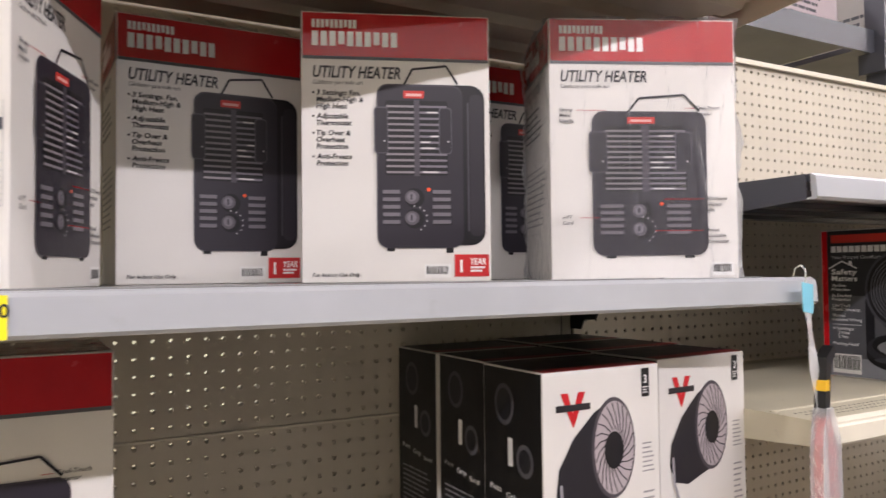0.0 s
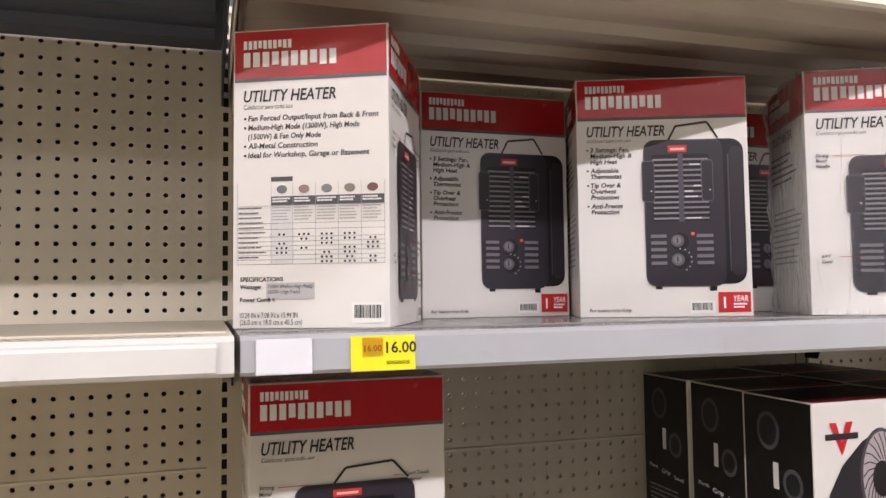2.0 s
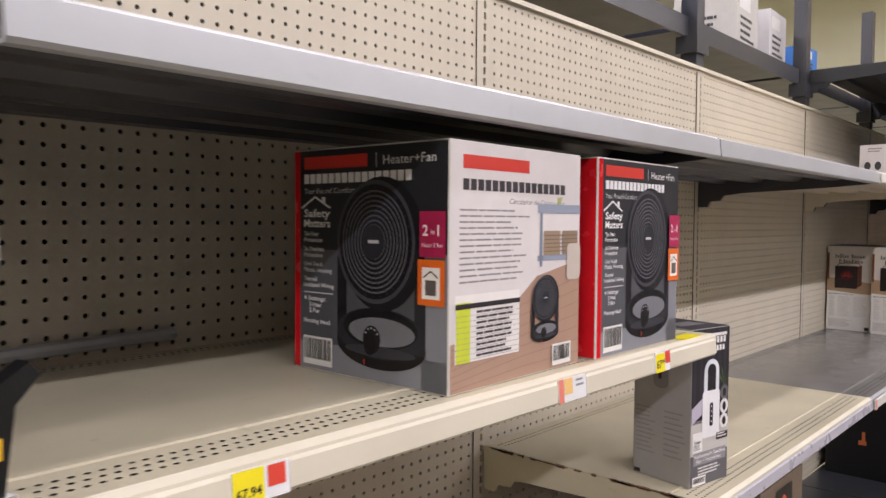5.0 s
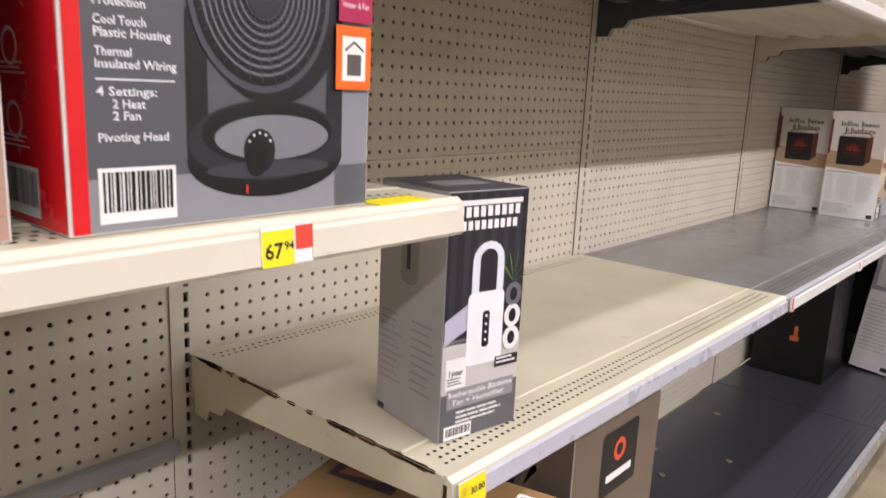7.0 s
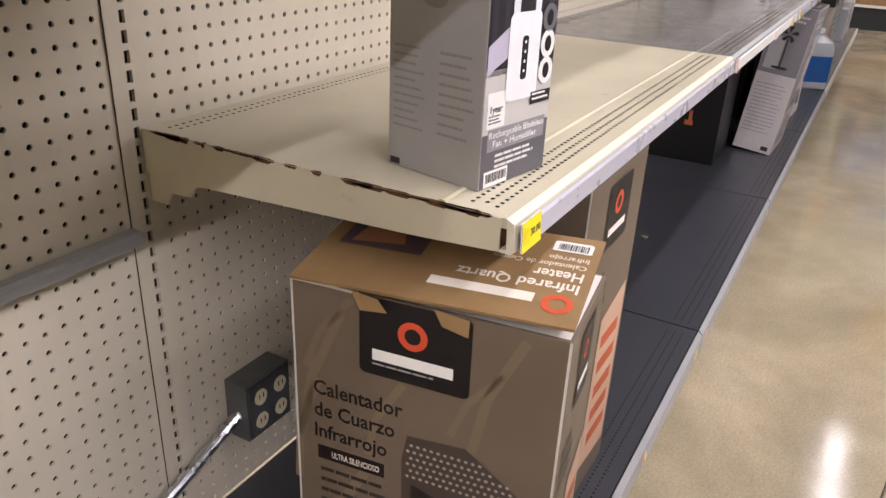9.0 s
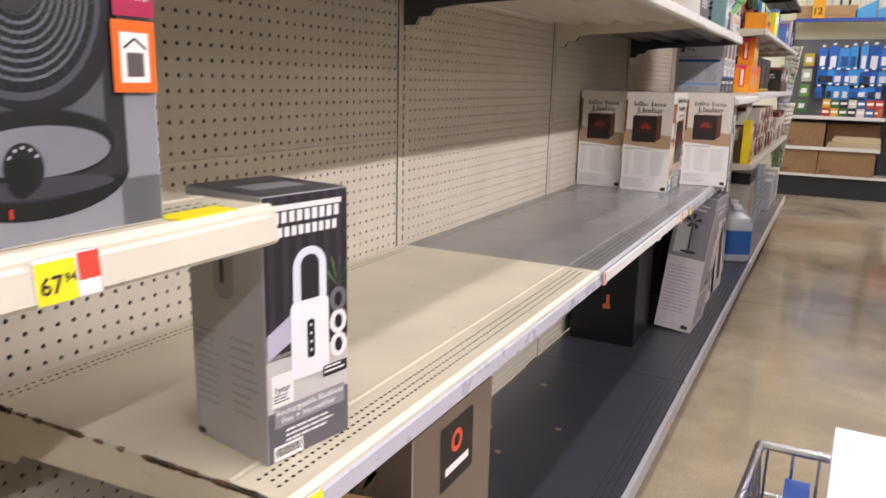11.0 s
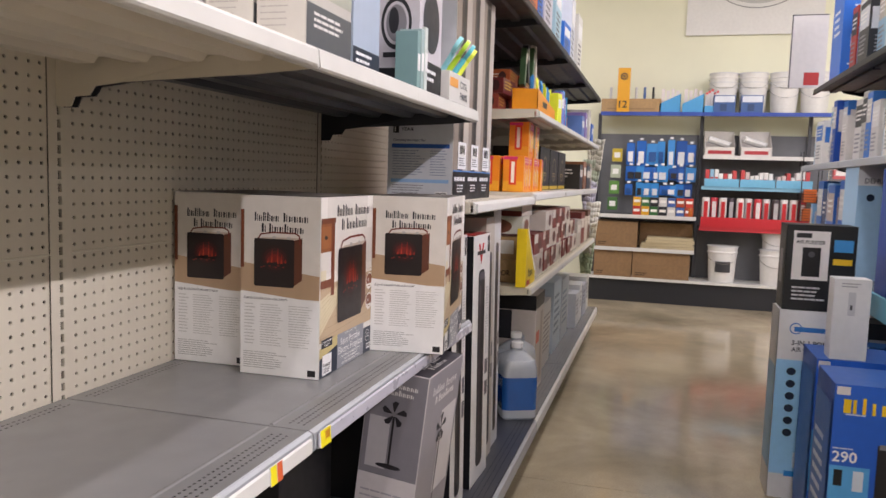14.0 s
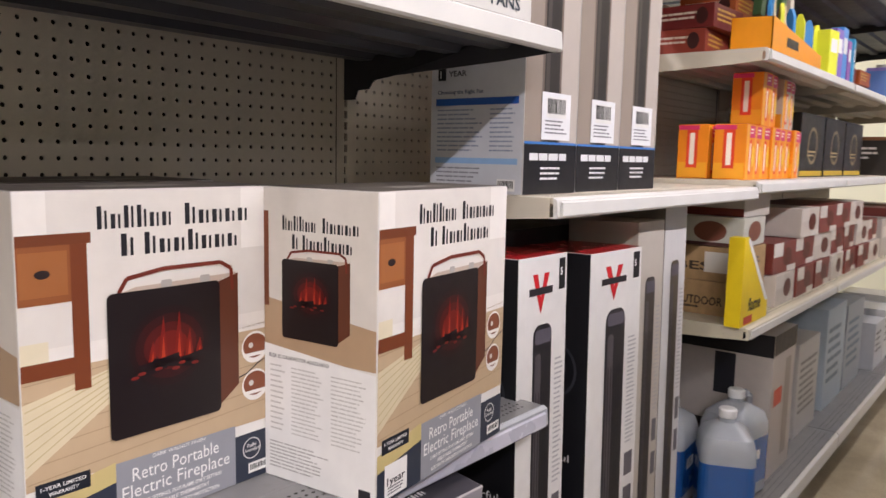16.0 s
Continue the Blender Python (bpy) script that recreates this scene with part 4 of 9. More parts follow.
def clip_strip(x, y, z):
    """A hanging merchandise strip: wire hook, blue header, clear ribbon and a carded lighter pouch."""
    ob = thing("clip_strip", pose(x, y, z, 0, 0, 12), "clear hanging strip with blue header and red pouch", "merchandise")
    s = Sheet()
    s.tube([(0.0, 0.012, 0.0), (0.0, 0.008, 0.012), (0.0, 0.0, 0.016), (0.0, -0.006, 0.008), (0.0, -0.006, -0.02)], 0.0013, 6)
    part("hook", s, CHROME, ob, smooth=True)
    s = Sheet()
    s.prism([(-0.016, -0.05), (0.016, -0.054), (0.018, -0.012), (-0.018, -0.008)], "y", -0.009, -0.0078)
    part("header", s, ink("#7cc4d8"), ob, "pale blue plastic header")
    s = Sheet()
    for i in range(9):
        z0, z1 = -0.05 - 0.017 * i, -0.05 - 0.017 * (i + 1)
        x0, x1 = 0.004 * i * 0.8, 0.004 * (i + 1) * 0.8
        s.face([(x0 - 0.011, -0.0085 - 0.002 * math.sin(i), z0), (x0 + 0.011, -0.0085 + 0.002 * math.sin(i), z0), (x1 + 0.011, -0.0085 + 0.002 * math.sin(i + 1), z1), (x1 - 0.011, -0.0085 - 0.002 * math.sin(i + 1), z1)])
    part("ribbon", s, surface("milky_ribbon", "#d8d8d6", 0.25, transmit=0.3), ob)
    s = Sheet()
    s.prism([(0.02, -0.20), (0.036, -0.205), (0.046, -0.13), (0.064, -0.112), (0.056, -0.102), (0.03, -0.118)], "y", -0.02, -0.004)
    part("lighter_handle", s, BLACK, ob, "black plastic trigger handle")
    s = Sheet()
    s.box(0.022, -0.021, -0.165, 0.036, -0.003, -0.15)
    part("lighter_band", s, ink("#e0b02a"), ob)
    bm = Sheet()
    bm.prism([(0.008, -0.43), (0.07, -0.43), (0.064, -0.25), (0.042, -0.2), (0.024, -0.2), (0.014, -0.25)], "y", -0.018, -0.006)
    part("pouch", bm, ink("#d6423f", 0.25), ob, "red glossy pouch")
    s = Sheet()
    s.prism([(0.006, -0.43), (0.034, -0.43), (0.03, -0.22), (0.02, -0.21), (0.012, -0.25)], "y", -0.0185, -0.0182)
    part("pouch_label", s, ink("#e6dcd6", 0.3), ob)
    s = Sheet()
    s.prism([(0.0, -0.44), (0.075, -0.44), (0.07, -0.24), (0.045, -0.19), (0.02, -0.19), (0.008, -0.24)], "y", -0.022, -0.003)
    part("blister", s, CLEAR, ob)


clip_strip(0.97, YF - 0.012, 1.51)

# ---- bay of fan heaters ----


def fan_picture(P, a, b, w, h, k=3):
    """A round table fan in black plastic on a ring base."""
    P.rect("#15151a", a + w * 0.02, b + h * 0.12, a + w * 0.1, b + h * 0.62, k, "pictured_arm")
    P.rect("#2a2a30", a + w * 0.9, b + h * 0.12, a + w * 0.98, b + h * 0.62, k, "pictured_arm")
    P.soft("#1b1b20", a + w * 0.005, b + h * 0.1, a + w * 0.12, b + h * 0.6, w * 0.05, k + 0.5, "pictured_arm")
    P.soft("#26262c", a + w * 0.88, b + h * 0.1, a + w * 0.995, b + h * 0.6, w * 0.05, k + 0.5, "pictured_arm")
    P.ell("#111114", a + w * 0.5, b + h * 0.125, w * 0.5, h * 0.13, k, "pictured_base", 30)
    P.ell("#2b2b31", a + w * 0.5, b + h * 0.185, w * 0.495, h * 0.135, k + 1, "pictured_base", 30)
    P.ell("#141417", a + w * 0.5, b + h * 0.21, w * 0.42, h * 0.105, k + 1.5, "pictured_base", 28)
    P.ell("#77787e", a + w * 0.52, b + h * 0.195, w * 0.37, h * 0.075, k + 2, "pictured_base", 26)
    P.ell("#3a3a41", a + w * 0.5, b + h * 0.09, w * 0.4, h * 0.03, k + 2, "pictured_base_shine", 22)
    P.ell("#1a1a1e", a + w * 0.42, b + h * 0.15, w * 0.1, h * 0.075, k + 3, "pictured_knob", 18)
    P.ell("#0e0e11", a + w * 0.4, b + h * 0.125, w * 0.07, h * 0.06, k + 3.5, "pictured_knob", 16)
    for q in range(5):
        t = radians(30 + 30 * q)
        P.ell("#c9c9cc", a + w * (0.42 + 0.075 * math.cos(t)), b + h * (0.158 + 0.052 * math.sin(t)), w * 0.008, w * 0.008, k + 4, "pictured_dot", 8)
    P.rect("#c0392c", a + w * 0.33, b + h * 0.012, a + w * 0.345, b + h * 0.04, k + 4, "pictured_mark")
    P.ell("#1b1b20", a + w * 0.52, b + h * 0.655, w * 0.47, h * 0.352, k + 2, "pictured_shell", 32)
    P.ell("#484850", a + w * 0.45, b + h * 0.665, w * 0.44, h * 0.325, k + 3, "pictured_rim", 32)
    P.ell("#101014", a + w * 0.45, b + h * 0.665, w * 0.41, h * 0.302, k + 4, "pictured_dish", 32)
    for i in range(9):
        q = 0.9 - 0.085 * i
        P.ell("#66676f", a + w * 0.45, b + h * 0.665, w * 0.41 * q, h * 0.302 * q, k + 5, "pictured_wire", 30, inner=1 - 0.03 / q)
    for i in range(30):
        t = 2 * math.pi * i / 30
        P.stroke("#3d3e45", [(a + w * (0.45 + 0.12 * math.cos(t)), b + h * (0.665 + 0.09 * math.sin(t))), (a + w * (0.45 + 0.4 * math.cos(t + 0.5)), b + h * (0.665 + 0.295 * math.sin(t + 0.5)))], 0.0008, k + 6, "pictured_wire")
    P.ell("#2b2b31", a + w * 0.45, b + h * 0.665, w * 0.12, h * 0.09, k + 7, "pictured_hub", 20)
    P.rect("#c9c9cc", a + w * 0.39, b + h * 0.658, a + w * 0.51, b + h * 0.675, k + 8, "maker_mark")


def turbo_front(P, w, h, red_edge=True):
    P.rect("#2a2b2f", 0.002, 0.002, w - 0.002, h - 0.002, 1, "dark_face")
    P.rect("#54555a", 0.002, 0.002, w - 0.002, h * 0.55, 1.4, "grey_face")
    P.rect("#d3222a", 0.002, 0.002, w * 0.05, h - 0.002, 1.9, "red_edge")
    P.rect("#85868c", w * 0.85, 0.002, w - 0.002, h * 0.55, 1.6, "grey_face")
    P.rect("#85868c", 0.002, 0.002, w - 0.002, h * 0.13, 1.6, "grey_face")
    P.rect("#d03a30", w * 0.08, h * 0.91, w * 0.52, h * 0.965, 2, "maker_mark")
    P.rect("#c9c9cc", w * 0.575, h * 0.905, w * 0.58, h * 0.965, 2, "printed_rule")
    P.text("#e4e4e6", "Heater+Fan", w * 0.62, h * 0.915, h * 0.055, 2, False, width=w * 0.31)
    P.rect("#e4e4e6", w * 0.08, h * 0.845, w * 0.8, h * 0.888, 2, "product_mark")
    for i in range(16):
        P.rect("#2a2b2f", w * (0.08 + 0.72 * (i + 0.82) / 16), h * 0.84, w * (0.08 + 0.72 * (i + 1) / 16), h * 0.89, 2.5, "product_mark_gap")
    P.text("#c9c9cc", "Year Round Comfort", w * 0.08, h * 0.80, h * 0.035, 2, False, width=w * 0.36)
    P.stroke("#e4e4e6", [(w * 0.06, h * 0.735), (w * 0.16, h * 0.785), (w * 0.27, h * 0.735)], 0.0028, 2, "house_mark")
    P.rect("#e4e4e6", w * 0.21, h * 0.755, w * 0.235, h * 0.785, 2, "house_mark")
    P.text("#f0f0f0", "Safety", w * 0.08, h * 0.695, h * 0.05, 3, True, width=w * 0.19)
    P.text("#f0f0f0", "Matters", w * 0.08, h * 0.65, h * 0.05, 3, True, width=w * 0.19)
    y = 0.61
    for q in (("Tip-Over", "Protection"), ("2x Overheat", "Protection"), ("Cool Touch", "Plastic Housing"), ("Thermal", "Insulated Wiring")):
        for s in q:
            P.text("#dcdcde", s, w * 0.08, h * y, h * 0.028, 3, True, width=w * 0.0135 * len(s))
            y -= 0.027
        y -= 0.014
    P.rect("#dcdcde", w * 0.08, h * 0.352, w * 0.29, h * 0.356, 3, "printed_rule")
    for q, yy in (("4 Settings:", 0.318), ("2 Heat", 0.29), ("2 Fan", 0.263), ("Pivoting Head", 0.215)):
        P.text("#dcdcde", q, w * (0.08 if ":" in q or "P" in q else 0.12), h * yy, h * 0.028, 3, True, width=w * 0.0145 * len(q))
    P.barcode(w * 0.085, h * 0.035, w * 0.19, h * 0.11, 3, 11)
    fan_picture(P, w * 0.32, h * 0.06, w * 0.56, h * 0.80)
    P.rect("#a8244f", w * 0.85, h * 0.54, w - 0.002, h * 0.72, 12, "printed_flash")
    P.text("#f0e6ea", "2", w * 0.868, h * 0.625, h * 0.06, 13, True)
    P.text("#f0e6ea", "in", w * 0.915, h * 0.63, h * 0.03, 13, False)
    P.text("#f0e6ea", "1", w * 0.95, h * 0.625, h * 0.06, 13, True)
    P.text("#f0e6ea", "Heater & Fan", w * 0.865, h * 0.58, h * 0.024, 13, False, width=w * 0.11)
    P.rect("#e2681f", w * 0.84, h * 0.35, w * 0.99, h * 0.53, 12, "orange_sticker")
    P.rect("#efe9e2", w * 0.865, h * 0.375, w * 0.965, h * 0.5, 13, "sticker_field")
    P.stroke("#2a2422", [(w * 0.875, h * 0.46), (w * 0.915, h * 0.485), (w * 0.955, h * 0.46)], 0.0018, 14, "house_mark")
    P.rect("#5a5350", w * 0.885, h * 0.39, w * 0.945, h * 0.45, 14, "sticker_block")


def turbo_back(P, w, h):
    P.rect("#d9d3d2", 0.002, 0.002, w - 0.002, h - 0.002, 1, "pale_face")
    P.poly("#a98a78", [(0.002, 0.002), (w - 0.002, 0.002), (w - 0.002, h * 0.5), (w * 0.62, h * 0.44), (w * 0.3, h * 0.24), (0.002, h * 0.2)], 1.5, "pictured_floor")
    for i in range(7):
        P.stroke("#96776a", [(0.004, h * (0.02 + 0.026 * i)), (w * 0.5, h * (0.05 + 0.045 * i)), (w - 0.004, h * (0.06 + 0.06 * i))], 0.0011, 1.8, "pictured_board")
    P.rect("#d03a30", w * 0.08, h * 0.89, w * 0.55, h * 0.945, 2, "maker_mark")
    P.rect("#37343a", w * 0.08, h * 0.805, w * 0.86, h * 0.85, 2, "product_mark")
    for i in range(16):
        P.rect("#d9d3d2", w * (0.08 + 0.78 * (i + 0.82) / 16), h * 0.80, w * (0.08 + 0.78 * (i + 1) / 16), h * 0.855, 2.5, "product_mark_gap")
    P.text("#8a8488", "Circulador de Calor y Aire", w * 0.4, h * 0.755, h * 0.033, 2, False, width=w * 0.45)
    P.bars("#8f898c", w * 0.06, h * 0.42, w * 0.56, h * 0.73, 13, 8, 2, 0.3)
    # console table with baskets, and an armchair
    P.rect("#8f97a8", w * 0.62, h * 0.72, w - 0.002, h * 0.76, 3, "pictured_table")
    P.rect("#7e8698", w * 0.64, h * 0.48, w * 0.66, h * 0.72, 3, "pictured_leg")
    P.rect("#8f97a8", w * 0.62, h * 0.505, w - 0.002, h * 0.53, 3, "pictured_table")
    P.rect("#9b8672", w * 0.67, h * 0.53, w * 0.81, h * 0.64, 4, "pictured_basket")
    P.rect("#917c69", w * 0.83, h * 0.53, w * 0.97, h * 0.64, 4, "pictured_basket")
    for i in range(5):
        P.rect("#75624f", w * 0.67, h * (0.545 + 0.018 * i), w * 0.97, h * (0.549 + 0.018 * i), 5, "pictured_weave")
    P.soft("#c2b7ac", w * 0.87, h * 0.41, w - 0.002, h * 0.58, 0.008, 6, "pictured_chair")
    P.poly("#a9b070", [(w * 0.79, h * 0.76), (w * 0.81, h * 0.76), (w * 0.83, h * 0.795), (w * 0.78, h * 0.79)], 3, "pictured_plant")
    fan_picture(P, w * 0.57, h * 0.14, w * 0.23, h * 0.30, 7)
    P.rect("#e6e2de", 0.01, h * 0.12, w * 0.48, h * 0.39, 3, "table_field")
    P.rect("#c6d23a", 0.012, h * 0.12, w * 0.13, h * 0.36, 4, "table_shade")
    P.rect("#2c2a2e", 0.01, h * 0.335, w * 0.48, h * 0.355, 5, "table_head")
    for i in range(9):
        P.rect("#8f8b8e", 0.01, h * (0.13 + 0.022 * i), w * 0.48, h * (0.1315 + 0.022 * i), 5, "table_rule")
        P.bars("#4a464a", w * 0.17, h * (0.135 + 0.022 * i), w * 0.46, h * (0.147 + 0.022 * i), 1, 30 + i, 5, 0.8)
    P.barcode(w * 0.755, h * 0.03, w * 0.145, h * 0.08, 8, 12)


def turbo_red(P, w, h):
    P.rect("#d3222a", 0.002, 0.002, w - 0.002, h - 0.002, 1, "red_face")
    for y in (0.6, 0.42, 0.25):
        P.ell("#e9b7b5", w * 0.6, h * y, w * 0.07, w * 0.07, 2, "printed_badge", 16, inner=0.8)
        P.bars("#e9b7b5", w * 0.45, h * (y - 0.07), w * 0.78, h * (y - 0.035), 3, 3, 2, 0.4)
        P.rect("#e9b7b5", 0.01, h * y, w * 0.45, h * (y + 0.003), 2, "printed_rule")
    P.barcode(w * 0.42, h * 0.035, w * 0.35, h * 0.1, 3, 13)


TH = 0.308


def turbo_box(m, w, d, f, l, label):
    ob, F = carton(m, w, d, TH, label, group="fan heater cartons", name="fan_heater_carton")
    for face, art, n in (("f", f, w), ("l", l, d)):
        art(F[face], n, TH)
    F["t"].rect("#2a2b2f", 0.002, 0.002, w - 0.002, d - 0.002, 1, "dark_top")
    F["r"].rect("#2a2b2f", 0.002, 0.002, d - 0.002, TH - 0.002, 1, "dark_side")
    for q in F.values():
        q.flush()
    return ob


turbo_box(pose(1.505, 0.752, 1.2945, 0, 0, 1.5), 0.3, 0.29, turbo_back, turbo_front, "black, grey and white fan heater carton turned sideways")
turbo_box(pose(1.838, 0.750, 1.2945, 0, 0, 0.5), 0.28, 0.2, turbo_front, turbo_red, "dark grey and red fan heater carton, black fan pictured")
shelf_tag(1.19, 1.258, YF - 0.0135, 0.06, 0.03, (("#f0df28", 0.0, 0.0, 0.032, 0.03), ("#26262a", "67.94", 0.003, 0.006, 0.012), ("#d8493a", 0.036, 0.010, 0.055, 0.029)), "yellow and red shelf price tag")
shelf_tag(1.69, 1.259, YF - 0.0135, 0.07, 0.032, (("#e0806f", 0.0, 0.0, 0.012, 0.032), ("#ecc07a", 0.014, 0.010, 0.034, 0.032), ("#8a8a8e", 0.042, 0.018, 0.062, 0.021), ("#8a8a8e", 0.042, 0.025, 0.06, 0.028)), "red, amber and white shelf price tag")
shelf_tag(1.972, 1.259, YF - 0.0135, 0.052, 0.034, (("#f0df28", 0.0, 0.0, 0.032, 0.030), ("#26262a", "67", 0.003, 0.007, 0.018), ("#26262a", "94", 0.022, 0.013, 0.010), ("#d8493a", 0.034, 0.012, 0.052, 0.032)), "yellow and red shelf tag reading 67 94")
s = Sheet()
s.box(0, 0, 0, 0.07, 0.03, 0.0012)
tagged(link("price_tag", s.mesh("price_tag", YELLOW_TAG), None, "", pose(2.12, 0.735, 1.2947)), "yellow paper tag lying flat at the shelf edge", "price tag", "shelf price tags")
s = Sheet()
s.tube([(1.03, YB - 0.02, 1.313), (1.44, YB - 0.02, 1.323)], 0.01, 8)
tagged(link("metal_rail", s.mesh("metal_rail", SILVER_LIP, True)), "grey metal rail lying at the back of the shelf", "rail")

# ---- bay with the humidifier carton ----


def humidifier_box():
    w, d, h = 0.133, 0.142, 0.324
    ob, F = carton(pose(2.296, 0.799, 0.9625, 0, 0, -10.5), w, d, h, "grey and black carton picturing a white bladeless fan and humidifier", ink("#a3a1a0"), name="humidifier_carton")
    P = F["f"]
    P.rect("#26242a", 0.001, h * 0.4, w - 0.001, h - 0.001, 1, "dark_scene")
    for i in range(6):
        P.rect("#34323a", w * (0.05 + 0.16 * i), h * 0.42, w * (0.12 + 0.16 * i), h - 0.002, 1.5, "pictured_curtain")
    P.rect("#c3bfba", 0.001, h * 0.2, w - 0.001, h * 0.42, 1, "pictured_tabletop")
    P.rect("#5c5a5e", 0.001, 0.001, w - 0.001, h * 0.2, 1, "grey_field")
    P.rect("#e4e2e0", w * 0.1, h * 0.945, w * 0.92, h * 0.965, 2, "maker_mark")
    for i in range(9):
        P.rect("#e9e7e5", w * (0.12 + 0.088 * i), h * 0.9, w * (0.18 + 0.088 * i), h * 0.94, 2, "maker_mark")
        P.rect("#e9e7e5", w * (0.16 + 0.08 * i), h * 0.85, w * (0.215 + 0.08 * i), h * 0.885, 2, "maker_mark")
    for i in range(7):
        a = radians(150 - 40 * i)
        P.poly("#5d7a3c", [(w * 0.86, h * 0.62), (w * (0.86 + 0.2 * math.cos(a) - 0.02), h * (0.66 + 0.1 * math.sin(a))), (w * (0.86 + 0.12 * math.cos(a)), h * (0.64 + 0.07 * math.sin(a) + 0.01))], 2, "pictured_leaf")
    P.poly("#b8b2c4", [(0.002, h * 0.5), (w * 0.3, h * 0.56), (w * 0.32, h * 0.46), (w * 0.1, h * 0.42), (0.002, h * 0.4)], 2, "pictured_mist")
    P.soft("#d9dde4", w * 0.32, h * 0.53, w * 0.72, h * 0.8, w * 0.19, 3, "pictured_loop")
    P.soft("#26242a", w * 0.41, h * 0.56, w * 0.63, h * 0.77, w * 0.1, 4, "pictured_gap")
    P.soft("#e6e6e8", w * 0.28, h * 0.3, w * 0.74, h * 0.6, w * 0.06, 5, "pictured_body")
    P.soft("#1f1f24", w * 0.47, h * 0.37, w * 0.56, h * 0.52, w * 0.03, 6, "pictured_panel")
    for i in range(4):
        P.ell("#d9d9de", w * 0.515, h * (0.4 + 0.033 * i), 0.002, 0.002, 7, "pictured_light", 8)
    for y in (0.57, 0.48, 0.385):
        P.ell("#e6e4e2" if y < 0.5 else "#6a686c", w * 0.86, h * y, w * 0.11, w * 0.12, 6, "pictured_inset", 18)
        P.ell("#1f1e22", w * 0.86, h * y, w * 0.05, w * 0.07, 7, "pictured_inset", 12)
    P.rect("#e8e6e3", w * 0.05, h * 0.22, w * 0.3, h * 0.345, 3, "warranty_seal")
    P.text("#26242a", "1year", w * 0.09, h * 0.275, h * 0.035, 4, True, width=w * 0.17)
    P.bars("#55535a", w * 0.07, h * 0.23, w * 0.28, h * 0.265, 3, 3, 4)
    P.rect("#26242a", w * 0.66, h * 0.27, w * 0.97, h * 0.315, 6, "warranty_flash")
    P.bars("#e8e6e3", w * 0.68, h * 0.275, w * 0.95, h * 0.31, 2, 4, 7)
    P.rect("#8b888c", w * 0.08, h * 0.135, w * 0.94, h * 0.215, 2, "title_field")
    P.text("#f0eeec", "Rechargeable Bladeless", w * 0.1, h * 0.182, h * 0.035, 3, width=w * 0.82)
    P.text("#f0eeec", "Fan + Humidifier", w * 0.16, h * 0.148, h * 0.035, 3, width=w * 0.66)
    P.bars("#d9d7d6", w * 0.2, h * 0.06, w * 0.8, h * 0.12, 3, 5, 3, 0.5)
    P.barcode(w * 0.08, h * 0.015, w * 0.3, h * 0.04, 3, 14)
    L = F["l"]
    L.soft("#8a8887", d * 0.35, h * 0.6, d * 0.62, h * 0.97, d * 0.1, 1, "printed_loop")
    L.rect("#3b393c", d * 0.44, h * 0.66, d * 0.5, h * 0.82, 2, "printed_panel")
    for a0, a1, n in ((0.06, 0.4, 11), (0.55, 0.93, 9)):
        L.bars("#8b8988", d * a0, h * 0.14, d * a1, h * 0.46, n, n, 1, 0.28)
    L.rect("#2a282c", d * 0.03, h * 0.01, d * 0.14, h * 0.035, 1, "barcode_field")
    F["t"].rect("#4a484c", 0.001, 0.001, w - 0.001, d - 0.001, 1, "dark_top")
    F["t"].rect("#8f8d90", w * 0.2, d * 0.3, w * 0.8, d * 0.6, 2, "top_mark")
    for q in F.values():
        q.flush()


humidifier_box()
shelf_tag(2.243, 0.926, YF - 0.0135, 0.05, 0.034, (("#f0df28", 0.0, 0.0, 0.05, 0.034), ("#efb02a", 0.004, 0.008, 0.018, 0.026), ("#26262a", "30.00", 0.021, 0.014, 0.012)), "yellow clearance shelf tag reading 30.00")
s = Sheet()
s.prism([(YB - 0.03, 0.806), (YB - 0.03, 0.82), (YB - 0.024, 0.824), (YB - 0.006, 0.824), (YB - 0.006, 0.818), (YB - 0.022, 0.816), (YB - 0.022, 0.806)], "x", bx(1) + 0.03, bx(2) - 0.03)
tagged(link("back_rail", s.mesh("back_rail", SILVER_LIP)), "galvanised steel rail hooked across the pegboard", "rail")


